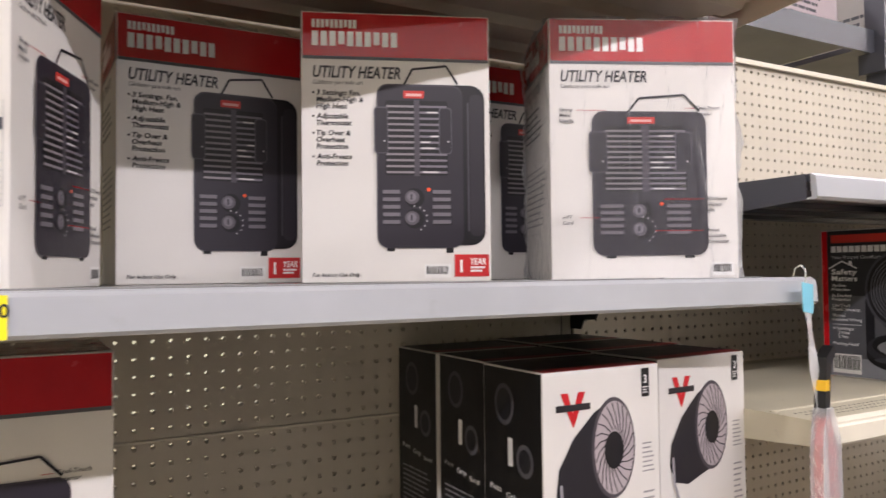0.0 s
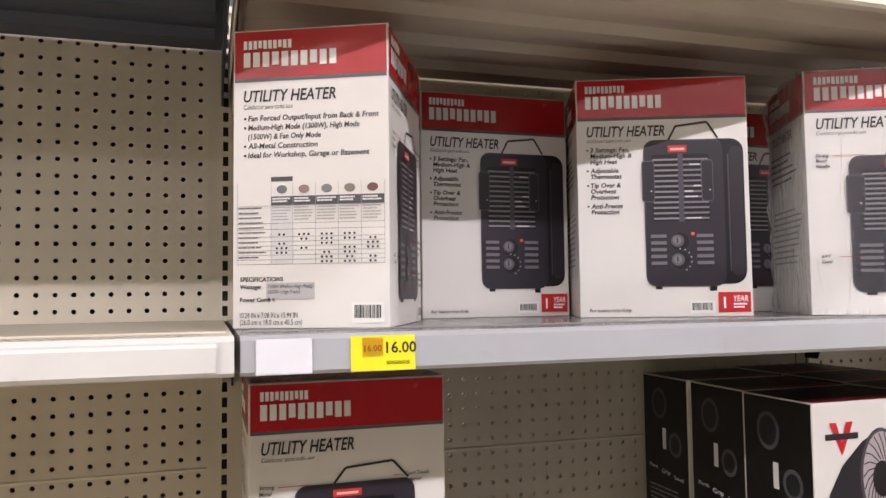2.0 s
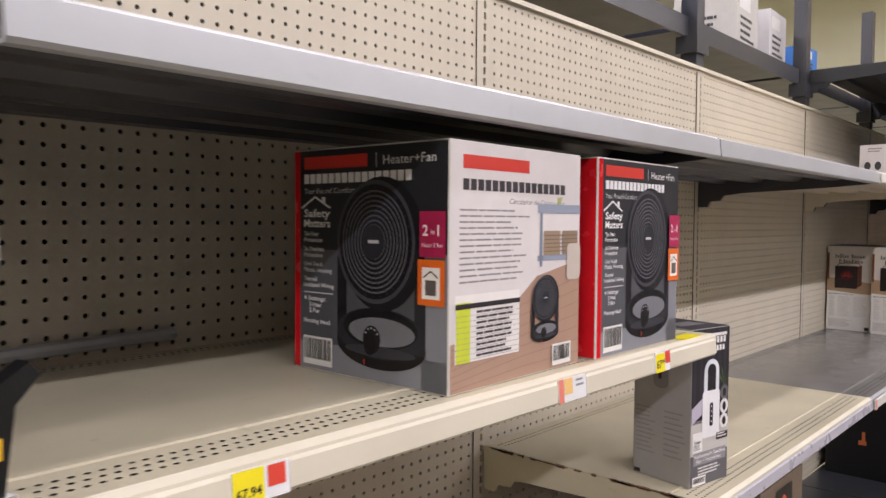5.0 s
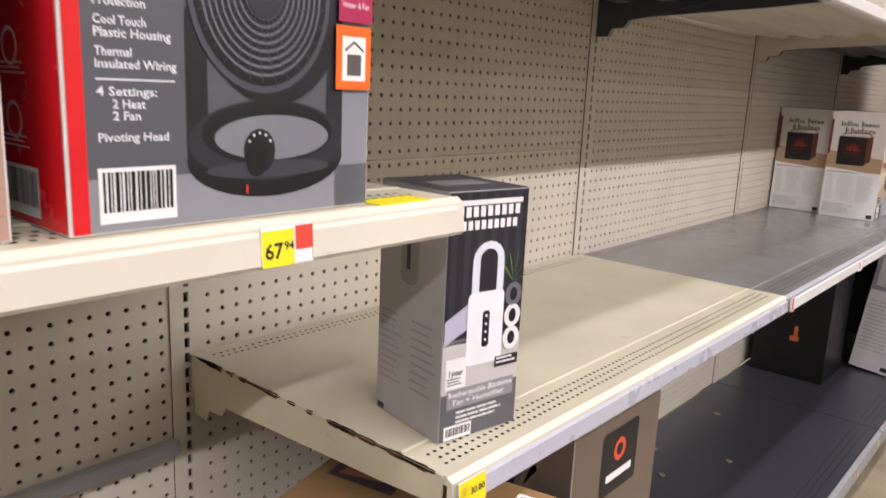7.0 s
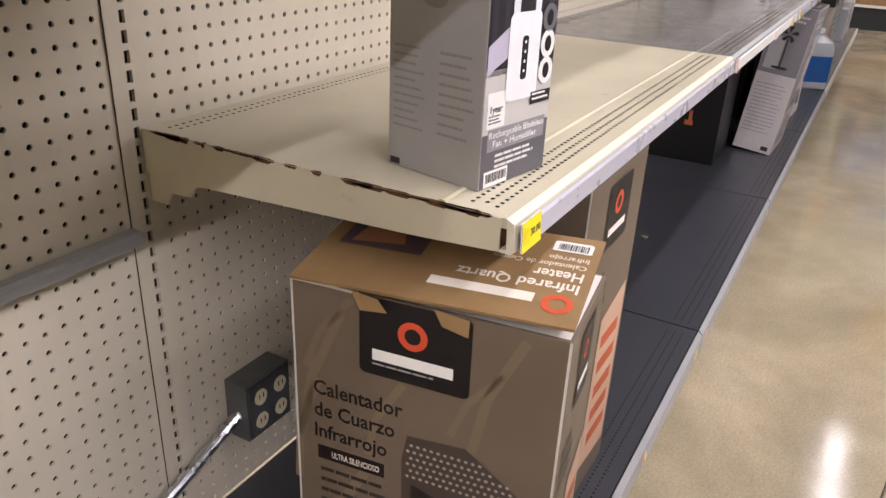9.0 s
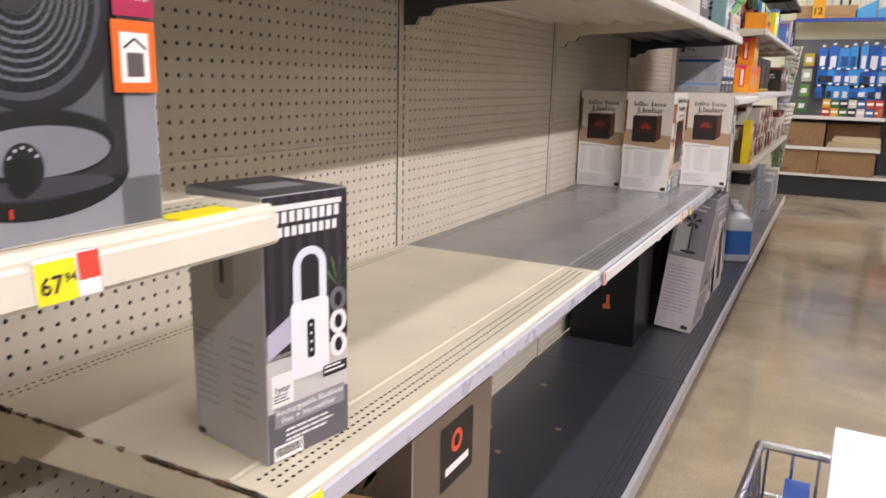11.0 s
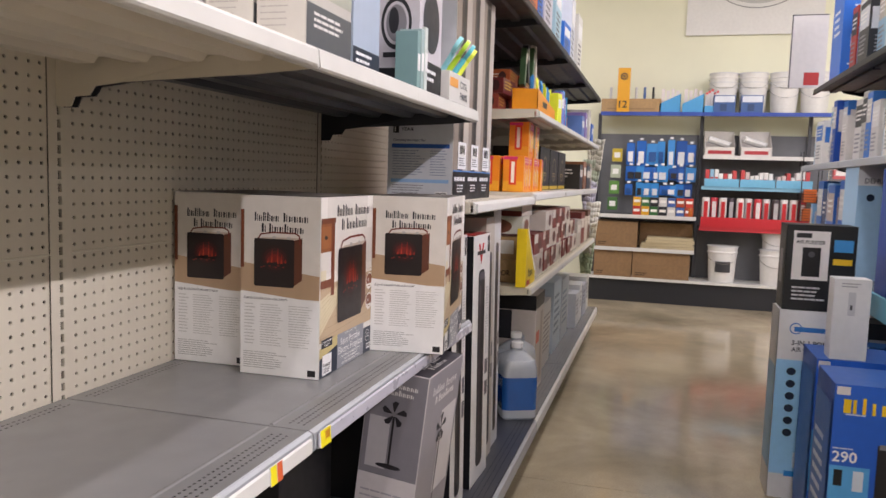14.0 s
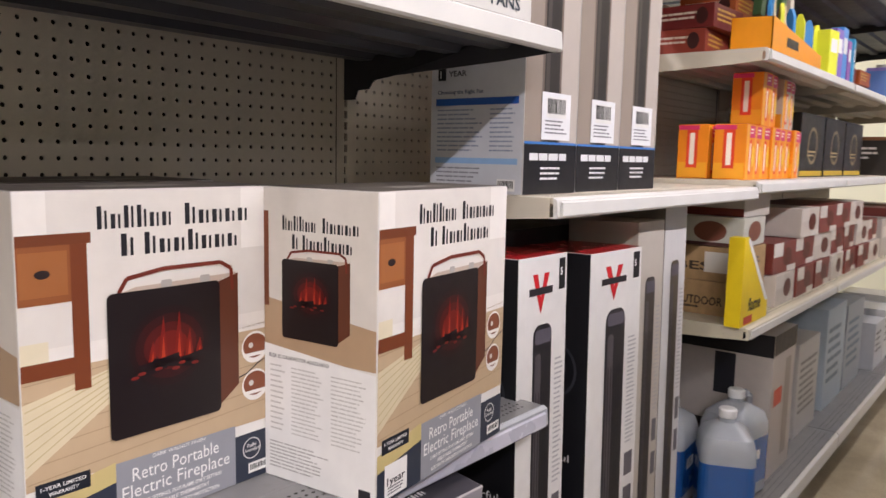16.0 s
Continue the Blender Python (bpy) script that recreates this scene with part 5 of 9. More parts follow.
def infrared_box(m, w, d, h, label, open_top):
    """A tan carton for a quartz heater, its front looking along -y of its own frame."""
    ob, F = carton(m, w, d, h, label, surface("printed_tan_card", "#6c5f51", 0.45, grain=0.1, scale=6, bump=0.06), name="heater_carton", group="quartz heater cartons")
    P = F["f"]
    P.soft("#1a181b", w * 0.27, h * 0.825, w * 0.68, h * 0.998, 0.008, 2, "black_label")
    for x0, y0, x1, y1, ww in ((0.02, 0.62, 0.2, 0.95, 0.014), (0.05, 0.8, 0.24, 0.98, 0.01), (0.0, 0.5, 0.1, 0.78, 0.012), (0.3, 0.62, 0.44, 0.82, 0.01), (0.7, 0.7, 0.86, 0.98, 0.012), (0.62, 0.73, 0.8, 0.9, 0.009), (0.1, 0.3, 0.3, 0.58, 0.014)):
        P.stroke("#776856", [(w * x0, h * y0), (w * (x0 + x1) / 2 - 0.012, h * (y0 + y1) / 2), (w * x1, h * y1)], ww, 1, "printed_frond")
    for e0, e1 in ((0.0, 0.009), (0.991, 1.0)):
        P.rect("#cdc8c2", w * e0, 0.0, w * e1, h, 1.4, "worn_corner")
    P.rect("#cdc8c2", 0.0, h * 0.994, w * 0.27, h, 1.4, "worn_corner")
    P.ell("#cf5136", w * 0.47, h * 0.932, w * 0.055, w * 0.055, 3, "maker_ring", 20, inner=0.55)
    P.rect("#eeeae6", w * 0.32, h * 0.86, w * 0.62, h * 0.885, 3, "maker_mark")
    P.bars("#a8a4a0", w * 0.32, h * 0.845, w * 0.62, h * 0.853, 1, 3, 3)
    for i, q in enumerate(("Calentador", "de Cuarzo", "Infrarrojo")):
        P.text("#231d1a", q, w * 0.08, h * (0.74 - 0.055 * i), h * 0.05, 2, True, width=w * (0.36, 0.33, 0.3)[i])
    P.rect("#231d1a", w * 0.09, h * 0.572, w * 0.37, h * 0.608, 2, "printed_flash")
    P.text("#d8cfc6", "ULTRA SILENCIOSO", w * 0.15, h * 0.582, h * 0.022, 3, True, width=w * 0.2)
    P.bars("#3a322c", w * 0.1, h * 0.38, w * 0.4, h * 0.55, 6, 5, 2, 0.35)
    pts = [(0.45, 0.12), (0.92, 0.06), (0.96, 0.6), (0.68, 0.71), (0.46, 0.7), (0.44, 0.64)]
    P.poly("#4a403a", [(w * a, h * b) for a, b in pts], 2, "pictured_case")
    P.poly("#2c2521", [(w * a, h * b) for a, b in ((0.48, 0.16), (0.9, 0.12), (0.91, 0.5), (0.48, 0.58))], 3, "pictured_grille")
    for i in range(3):
        P.rect("#c0633a", w * 0.53, h * (0.2 + 0.09 * i), w * 0.9, h * (0.225 + 0.09 * i), 4, "pictured_element")
    for i in range(14):
        P.rect("#77695e", w * (0.5 + 0.031 * i), h * 0.14, w * (0.503 + 0.031 * i), h * 0.5, 5, "pictured_bar")
    for i in range(17):
        for j in range(6):
            if 0.605 + 0.016 * j < 0.7 - 0.2 * max(0, i - 9) * 0.045:
                P.ell("#a89c92", w * (0.465 + 0.026 * i + 0.013 * (j % 2)), h * (0.6 + 0.016 * j), 0.0026, 0.0024, 5, "pictured_hole", 6)
    R = F["r"]
    R.soft("#1a181b", d * 0.3, h * 0.8, d * 0.72, h * 0.97, 0.006, 2, "black_label")
    R.ell("#cf5136", d * 0.5, h * 0.91, d * 0.07, d * 0.07, 3, "maker_ring", 20, inner=0.55)
    R.rect("#eeeae6", d * 0.36, h * 0.835, d * 0.66, h * 0.855, 3, "maker_mark")
    R.bars("#3a322c", d * 0.1, h * 0.62, d * 0.5, h * 0.74, 3, 4, 2, 0.6)
    R.poly("#c9a48c", [(d * 0.45, h * 0.1), (d * 0.95, h * 0.08), (d * 0.95, h * 0.62), (d * 0.5, h * 0.58)], 2, "pictured_glow")
    for i in range(5):
        R.rect("#b9542e", d * 0.55, h * (0.16 + 0.08 * i), d * 0.88, h * (0.2 + 0.08 * i), 3, "pictured_element")
    R.barcode(d * 0.12, h * 0.04, d * 0.3, h * 0.07, 3, 15)
    T = F["t"]
    T.rect("#e0dcd6", 0.004, 0.004, w - 0.004, d - 0.004, 1, "inner_flap")
    for q in F.values():
        q.flush()
    if open_top:
        # printed lid panel sprung loose, its front tab torn and taped
        lid = Sheet()
        lid.box(0, 0, 0, w * 0.98, d * 1.08, 0.004)
        lob = part("lid_flap", lid, surface("dark_kraft_card", "#8b6f4c", 0.6, grain=0.1, scale=30, bump=0.08, bump_scale=60), ob, "loose kraft lid flap with printed panel", m=pose(w * 0.02, -0.012, h + 0.004, 7, -1.5, 2))
        Q = Print(lob, (0, 0, 0.004), (1, 0, 0), (0, 1, 0), (0, 0, 1))
        Q.ell("#c9563a", w * 0.9, d * 0.22, 0.018, 0.018, 1, "maker_ring", 20, inner=0.55)
        Q.rect("#e6ddd0", w * 0.46, d * 0.2, w * 0.82, d * 0.3, 1, "maker_mark")
        V = Print(lob, (w * 0.98, d * 1.08, 0.004), (-1, 0, 0), (0, -1, 0), (0, 0, 1))
        V.text("#e6ddd0", "Infrared Quartz", w * 0.03, d * 0.62, d * 0.15, 1, True, width=w * 0.42)
        V.text("#e6ddd0", "Heater", w * 0.03, d * 0.48, d * 0.15, 1, True, width=w * 0.17)
        V.text("#d8cdbd", "Calentador de Cuarzo", w * 0.03, d * 0.38, d * 0.08, 1, True, width=w * 0.33)
        V.text("#d8cdbd", "Infrarrojo", w * 0.03, d * 0.29, d * 0.08, 1, True, width=w * 0.14)
        V.rect("#e9e6e0", w * 0.03, d * 0.1, w * 0.17, d * 0.22, 1, "barcode_field")
        V.barcode(w * 0.045, d * 0.11, w * 0.11, d * 0.1, 2, 17)
        for (name, tone), sh in list(V.sheets.items()):
            part(name, sh, ink(tone), lob)["kind"] = "stuff"
        Q.rect("#4a3b44", w * 0.06, d * 0.5, w * 0.38, d * 0.95, 1, "pictured_scene")
        Q.poly("#9c6a4c", [(w * 0.1, d * 0.55), (w * 0.3, d * 0.6), (w * 0.26, d * 0.85), (w * 0.12, d * 0.8)], 2, "pictured_scene")
        for (name, tone), sh in list(Q.sheets.items()):
            part(name, sh, ink(tone), lob)
        Q.sheets = {}
        tab = Sheet()
        tab.face([(w * 0.26, -0.014, h + 0.008), (w * 0.36, -0.016, h + 0.006), (w * 0.39, -0.012, h - 0.012), (w * 0.28, -0.006, h - 0.02)])
        part("torn_tab", tab, KRAFT, ob)
        tab = Sheet()
        tab.face([(w * 0.56, -0.016, h + 0.01), (w * 0.68, -0.015, h + 0.006), (w * 0.67, -0.006, h - 0.022), (w * 0.58, -0.008, h - 0.014)])
        part("torn_tab", tab, KRAFT, ob)
    return ob


infrared_box(pose(2.183, 0.985, BASE + 0.001, 0, 0, -82.5), 0.345, 0.175, 0.612, "tan quartz heater carton with a torn open lid and black label", True)
infrared_box(pose(2.545, 1.07, BASE + 0.001, 0, 0, -90), 0.33, 0.285, 0.664, "tan quartz heater carton with a black label", False)


def plain_box(m, w, d, h, tone, label, accents=(), name="carton", category="box", group="", top=None, cr=0.0):
    """A small carton with a few printed fields: (face, tone, a0, b0, a1, b1) as fractions, or (face, 'bars', tone, a0, b0, a1, b1, n)."""
    ob, F = carton(m, w, d, h, label, ink(tone) if tone.startswith("#") else MATS[tone], group, name, category)
    dims = {"f": (w, h), "r": (d, h), "l": (d, h), "t": (w, d), "b": (w, h)}
    k = 1
    for q in accents:
        fw, fh = dims[q[0]]
        P = F[q[0]]
        if q[1] == "bars":
            P.bars(q[2], fw * q[3], fh * q[4], fw * q[5], fh * q[6], q[7], len(q[2]) + q[7], k, 0.45)
        elif q[1] == "text":
            P.text(q[2], q[3], fw * q[4], fh * q[5], fh * q[6], k, True, width=fw * q[7])
        elif q[1] == "ell":
            P.ell(q[2], fw * q[3], fh * q[4], fw * q[5], fh * q[6], k)
        elif q[1] == "ring":
            P.ell(q[2], fw * q[3], fh * q[4], fw * q[5], fh * q[6], k, inner=0.82)
        elif q[1] == "code":
            P.barcode(fw * q[2], fh * q[3], fw * q[4], fh * q[5], k, 21)
        else:
            P.rect(q[1], fw * q[2], fh * q[3], fw * q[4], fh * q[5], k)
        k += 0.5
    if top:
        F["t"].rect(top, 0.001, 0.001, w - 0.001, d - 0.001, 1, "printed_top")
    for q in F.values():
        q.flush()
    return ob


plain_box(pose(1.36, 0.8, BASE + 0.001, 0, 0, 8), 0.36, 0.3, 0.3, "kraft_card", "plain brown cardboard carton on the base deck", (("t", "#c9c2b6", 0.02, 0.45, 0.98, 0.55), ("f", "bars", "#5a4630", 0.1, 0.5, 0.6, 0.8, 4)))

# power outlet box and conduit under the shelf
ob = thing("outlet_box", pose(2.35, YB - 0.055, 0.37), "grey steel outlet box with ivory duplex sockets on the pegboard", "outlet")
s = Sheet()
s.box(0, 0, 0, 0.11, 0.05, 0.115)
part("box", s, surface("galvanised_box", "#6d6f70", 0.45, metal=0.6, grain=0.15), ob)
s = Sheet()
s.box(0.004, -0.004, 0.004, 0.106, 0, 0.111)
part("cover_plate", s, surface("dull_plate", "#55575a", 0.5, metal=0.4), ob)
for sx, sz in ((0.03, 0.032), (0.03, 0.082), (0.08, 0.032), (0.08, 0.082)):
    s = Sheet()
    s.prism([(sx + 0.015 * math.cos(radians(t)), sz + 0.016 * math.sin(radians(t))) for t in range(0, 360, 30)], "y", -0.0065, -0.004)
    so = part("socket", s, surface("ivory_plastic", "#cfc6a8", 0.4), ob, "ivory socket")
    # Dark slips stand for the shade in the socket's slots
    s = Sheet()
    for q in (-0.006, 0.004):
        s.box(sx + q, -0.0072, sz - 0.002, sx + q + 0.002, -0.0065, sz + 0.007)
    part("slot", s, HOLE_SHADE, so)
s = Sheet()
s.tube([(2.36, YB - 0.03, 0.42), (2.3, YB - 0.03, 0.4), (2.22, YB - 0.03, 0.37), (2.12, YB - 0.03, 0.335), (1.9, YB - 0.03, 0.29), (1.4, YB - 0.03, 0.262), (1.05, YB - 0.03, 0.262)], 0.011, 10)
tagged(link("conduit", s.mesh("conduit", CHROME, True)), "galvanised electrical conduit running along the pegboard", "conduit")

# ---- bay of fireplace heaters ----


def serif_mark(P, a, b, w, h, tone="#26262b", k=3):
    """A two-line maker's mark as plain shapes: rows of thick and thin bars of uneven height."""
    for x0, x1, y0, n, tall in ((0.0, 0.46, 0.5, 6, (0, 2, 3)), (0.53, 1.0, 0.5, 5, (0,)), (0.13, 0.23, 0.0, 1, (0,)), (0.27, 0.92, 0.0, 7, (0, 3))):
        step = (x1 - x0) / n
        for i in range(n):
            hh = 0.4 if i in tall else 0.26
            for f0, f1, q in ((0.06, 0.4, 1.0), (0.6, 0.78, 0.96 if i % 3 else 0.8)):
                P.rect(tone, a + w * (x0 + step * (i + f0)), b + h * y0, a + w * (x0 + step * (i + f1)), b + h * (y0 + hh * q), k, "maker_mark")


def fire_picture(P, a, b, w, h, k=4):
    """A walnut portable fireplace: leather strap, knobs, dark glass with printed embers."""
    P.poly("#5c3424", [(a + w * 0.82, b + h * 0.03), (a + w, b + h * 0.16), (a + w, b + h * 0.98), (a + w * 0.82, b + h * 0.93)], k, "pictured_side")
    P.poly("#b7a596", [(a + w * 0.02, b + h * 0.92), (a + w * 0.85, b + h * 0.94), (a + w, b + h * 0.985), (a + w * 0.2, b + h * 0.97)], k, "pictured_top")
    P.stroke("#6d2f22", [(a + w * 0.08, b + h * 0.94), (a + w * 0.14, b + h * 1.03), (a + w * 0.4, b + h * 1.07), (a + w * 0.85, b + h * 1.07), (a + w * 0.94, b + h * 1.02), (a + w * 0.95, b + h * 0.86)], w * 0.028, k + 1, "pictured_strap")
    for q in (0.38, 0.68):
        P.soft("#a8a29c", a + w * q, b + h * 0.945, a + w * (q + 0.08), b + h * 0.995, w * 0.015, k + 2, "pictured_knob")
    P.soft("#1d1314", a, b, a + w * 0.84, b + h * 0.945, w * 0.04, k + 2, "pictured_glass")
    for ra, rb, t in ((0.3, 0.27, "#230f10"), (0.26, 0.22, "#351112"), (0.2, 0.16, "#4d1413"), (0.13, 0.1, "#6b1a15")):
        P.ell(t, a + w * 0.44, b + h * 0.55, w * ra, h * rb, k + 3, "pictured_glow", 24)
        k += 0.4
    for x, y, q in ((0.3, 0.44, 0.16), (0.38, 0.46, 0.3), (0.5, 0.46, 0.32), (0.58, 0.45, 0.2), (0.66, 0.44, 0.13)):
        P.poly("#741c15", [(a + w * (x - 0.035), b + h * y), (a + w * (x + 0.035), b + h * y), (a + w * (x + 0.02), b + h * (y + q * 0.55)), (a + w * (x + 0.008), b + h * (y + q)), (a + w * (x - 0.02), b + h * (y + q * 0.5))], k + 4, "pictured_flame")
        P.poly("#a83820", [(a + w * (x - 0.016), b + h * y), (a + w * (x + 0.016), b + h * y), (a + w * (x + 0.004), b + h * (y + q * 0.6))], k + 5, "pictured_flame")
    for x0, y0, x1, y1 in ((0.12, 0.37, 0.4, 0.43), (0.3, 0.46, 0.62, 0.4), (0.52, 0.43, 0.76, 0.47), (0.2, 0.43, 0.5, 0.47)):
        P.stroke("#1f1214", [(a + w * x0, b + h * y0), (a + w * x1, b + h * y1)], w * 0.05, k + 6, "pictured_log")
    for x, y in ((0.22, 0.4), (0.34, 0.41), (0.47, 0.39), (0.52, 0.42), (0.62, 0.4), (0.17, 0.38)):
        P.ell("#6e211b", a + w * x, b + h * y, w * 0.03, h * 0.012, k + 7, "pictured_ember", 10)


def fireplace_box(x, y, rz, label):
    w, d, h = 0.355, 0.205, 0.427
    ob, F = carton(pose(x, y, 0.9575, 0, 0, rz), w, d, h, label, name="fireplace_heater_carton", group="fireplace heater cartons")
    P = F["f"]
    P.rect("#d6d0c8", 0.001, h * 0.52, w - 0.001, h - 0.001, 1, "pictured_wall")
    P.rect("#e4dfd8", 0.001, h * 0.86, w * 0.1, h - 0.001, 1.3, "pictured_frame")
    P.rect("#e4dfd8", w * 0.84, h * 0.8, w - 0.001, h - 0.001, 1.3, "pictured_frame")
    P.rect("#dfd9d1", 0.001, h * 0.52, w - 0.001, h * 0.58, 1.3, "pictured_skirting")
    P.rect("#b79f80", 0.001, h * 0.2, w - 0.001, h * 0.52, 1, "pictured_floor")
    for i in range(7):
        P.stroke("#a18a6c", [(0.003, h * (0.22 + 0.045 * i)), (w - 0.003, h * (0.27 + 0.045 * i))], 0.0012, 1.3, "pictured_board")
    P.poly("#cdbf9f", [(0.001, h * 0.24), (w * 0.34, h * 0.42), (w * 0.34, h * 0.5), (0.001, h * 0.44)], 1.6, "pictured_rug")
    for i in range(6):
        P.stroke("#b8a882", [(0.003, h * (0.27 + 0.03 * i)), (w * 0.33, h * (0.43 + 0.013 * i))], 0.0016, 1.9, "pictured_rug_stripe")
    P.rect("#6d3a22", 0.001, h * 0.855, w * 0.24, h * 0.885, 2.2, "pictured_table")
    P.rect("#8a5230", 0.001, h * 0.7, w * 0.2, h * 0.855, 2.2, "pictured_drawer")
    P.rect("#9a6038", 0.003, h * 0.72, w * 0.16, h * 0.84, 2.6, "pictured_drawer")
    P.ell("#2a2020", w * 0.08, h * 0.78, w * 0.025, h * 0.012, 3, "pictured_pull", 12)
    P.rect("#713b22", w * 0.17, h * 0.45, w * 0.225, h * 0.855, 2.8, "pictured_leg")
    P.rect("#713b22", 0.001, h * 0.5, w * 0.2, h * 0.545, 2.7, "pictured_rail")
    P.rect("#d8cdb0", 0.001, h * 0.545, w * 0.09, h * 0.6, 2.7, "pictured_book")
    serif_mark(P, w * 0.26, h * 0.81, w * 0.62, h * 0.16)
    P.rect("#2f3542", 0.001, 0.001, w - 0.001, h * 0.165, 2, "navy_field")
    P.poly("#c2b078", [(0.001, h * 0.11), (w * 0.3, h * 0.15), (w * 0.3, h * 0.21), (0.001, h * 0.17)], 2.3, "tan_wedge")
    P.rect("#8d8e94", w * 0.3, 0.001, w * 0.8, h * 0.205, 2.6, "grey_field")
    fire_picture(P, w * 0.285, h * 0.275, w * 0.535, h * 0.455)
    P.text("#e9e7e4", "Retro Portable", w * 0.36, h * 0.135, h * 0.06, 4, width=w * 0.36)
    P.text("#e9e7e4", "Electric Fireplace", w * 0.32, h * 0.085, h * 0.06, 4, width=w * 0.45)
    P.text("#e9e7e4", "DARK WALNUT FINISH", w * 0.44, h * 0.19, h * 0.016, 4, width=w * 0.22)
    for i, (q, x) in enumerate((("2 HEAT SETTINGS, PLUS FLAME ONLY SETTING", 0.36), ("ADJUSTABLE THERMOSTAT", 0.25), ("BUILT-IN TIP OVER SAFETY PROTECTION", 0.34))):
        P.text("#e9e7e4", q, w * 0.55, h * (0.058 - 0.021 * i), h * 0.017, 4, True, width=w * x, align="c")
    P.rect("#1c2029", w * 0.03, h * 0.165, w * 0.21, h * 0.215, 3, "warranty_flash")
    P.text("#e9e7e4", "1-YEAR LIMITED", w * 0.045, h * 0.193, h * 0.015, 4, True, width=w * 0.15)
    P.text("#e9e7e4", "WARRANTY", w * 0.07, h * 0.174, h * 0.015, 4, True, width=w * 0.1)
    P.rect("#e8e6e3", w * 0.05, h * 0.012, w * 0.2, h * 0.125, 3, "warranty_seal")
    P.text("#26242a", "1year", w * 0.065, h * 0.055, h * 0.038, 4, True, width=w * 0.12)
    P.bars("#55535a", w * 0.07, h * 0.018, w * 0.18, h * 0.048, 3, 6, 4)
    P.ell("#d8d6d4", w * 0.88, h * 0.11, w * 0.045, w * 0.045, 3, "printed_badge", 20, inner=0.9)
    P.text("#d8d6d4", "Fully", w * 0.88, h * 0.115, h * 0.018, 4, True, width=w * 0.045, align="c")
    P.text("#d8d6d4", "Assembled", w * 0.88, h * 0.1, h * 0.016, 4, True, width=w * 0.075, align="c")
    P.barcode(w * 0.87, h * 0.03, w * 0.1, h * 0.022, 4, 17)
    for yy in (0.46, 0.33):
        P.ell("#e4dfd8", w * 0.9, h * yy, w * 0.065, w * 0.065, 3, "pictured_inset", 22)
        P.ell("#7a4630", w * 0.9, h * (yy + 0.005), w * 0.058, w * 0.05, 3.5, "pictured_inset", 22)
        P.ell("#c9c4bd", w * 0.88, h * (yy + 0.008), w * 0.012, w * 0.012, 4, "pictured_inset", 10)
        P.rect("#e4dfd8", w * 0.85, h * (yy - 0.03), w * 0.95, h * (yy - 0.018), 4, "pictured_inset")
    P.stroke("#2a2426", [(w * 0.78, h * 0.36), (w * 0.86, h * 0.375), (w * 0.92, h * 0.405), (w - 0.002, h * 0.425)], 0.0018, 3, "pictured_cord")
    L = F["l"]
    L.rect("#cfc8bf", 0.001, h * 0.44, d - 0.001, h - 0.001, 1, "pictured_wall")
    L.poly("#a98d70", [(0.001, h * 0.44), (d - 0.001, h * 0.44), (d - 0.001, h * 0.57), (0.001, h * 0.63)], 1.4, "pictured_floor")
    L.rect("#6d3a22", 0.001, h * 0.6, d * 0.05, h * 0.92, 2, "pictured_leg")
    L.poly("#e2e0dd", [(0.001, 0.001), (d - 0.001, 0.001), (d - 0.001, h * 0.43), (0.001, h * 0.47)], 2, "white_field")
    serif_mark(L, d * 0.18, h * 0.8, d * 0.68, h * 0.12)
    fire_picture(L, d * 0.18, h * 0.5, d * 0.6, h * 0.28, 3)
    L.text("#3a3635", "ELIJA EL CALEFACTOR ADECUADO", d * 0.05, h * 0.425, h * 0.017, 3, True, width=d * 0.55)
    for a0, a1, n in ((0.06, 0.2, 7), (0.26, 0.56, 11), (0.62, 0.92, 11)):
        L.bars("#b9b5b1", d * a0, h * 0.16, d * a1, h * 0.4, n + 6, n + int(a0 * 30), 3, 0.3)
    L.bars("#a5a19d", d * 0.05, h * 0.03, d * 0.6, h * 0.13, 8, 8, 3, 0.35)
    L.rect("#1f1d20", d * 0.86, h * 0.015, d * 0.96, h * 0.05, 3, "barcode_field")
    F["t"].rect("#5d5650", 0.001, 0.001, w - 0.001, d - 0.001, 1, "dark_top")
    F["t"].rect("#3a3531", 0.004, d / 2 - 0.0008, w - 0.004, d / 2 + 0.0008, 2, "flap_seam")
    F["t"].rect("#8d867e", w * 0.3, d * 0.2, w * 0.7, d * 0.4, 2, "top_mark")
    for q in F.values():
        q.flush()
    return ob


f2 = fireplace_box(5.001, 0.871, 1.2, "cream and navy carton picturing a walnut portable fireplace")
copy_thing(f2, pose(5.364, 0.674, 0.9575, 0, 0, 7.0))
copy_thing(f2, pose(5.047, 1.086, 0.9575, 0, 0, 1.0))


def standing_fan_picture(P, a, b, w, h, k=3, tone="#262428"):
    for i in range(5):
        t = radians(90 + 72 * i)
        P.poly(tone, [(a + w * (0.5 + q * math.cos(t + dt)), b + h * 0.8 + w * q * math.sin(t + dt)) for q, dt in ((0.04, 0.0), (0.2, -0.28), (0.34, -0.3), (0.36, 0.0), (0.3, 0.28), (0.15, 0.3))], k, "pictured_blade")
    P.ell("#6f6c70", a + w * 0.5, b + h * 0.8, w * 0.07, w * 0.07, k + 0.5, "pictured_hub", 14)
    P.stroke(tone, [(a + w * 0.5, b + h * 0.78), (a + w * 0.5, b + h * 0.06)], w * 0.06, k, "pictured_pole")
    P.ell(tone, a + w * 0.5, b + h * 0.05, w * 0.36, h * 0.035, k, "pictured_base", 18)


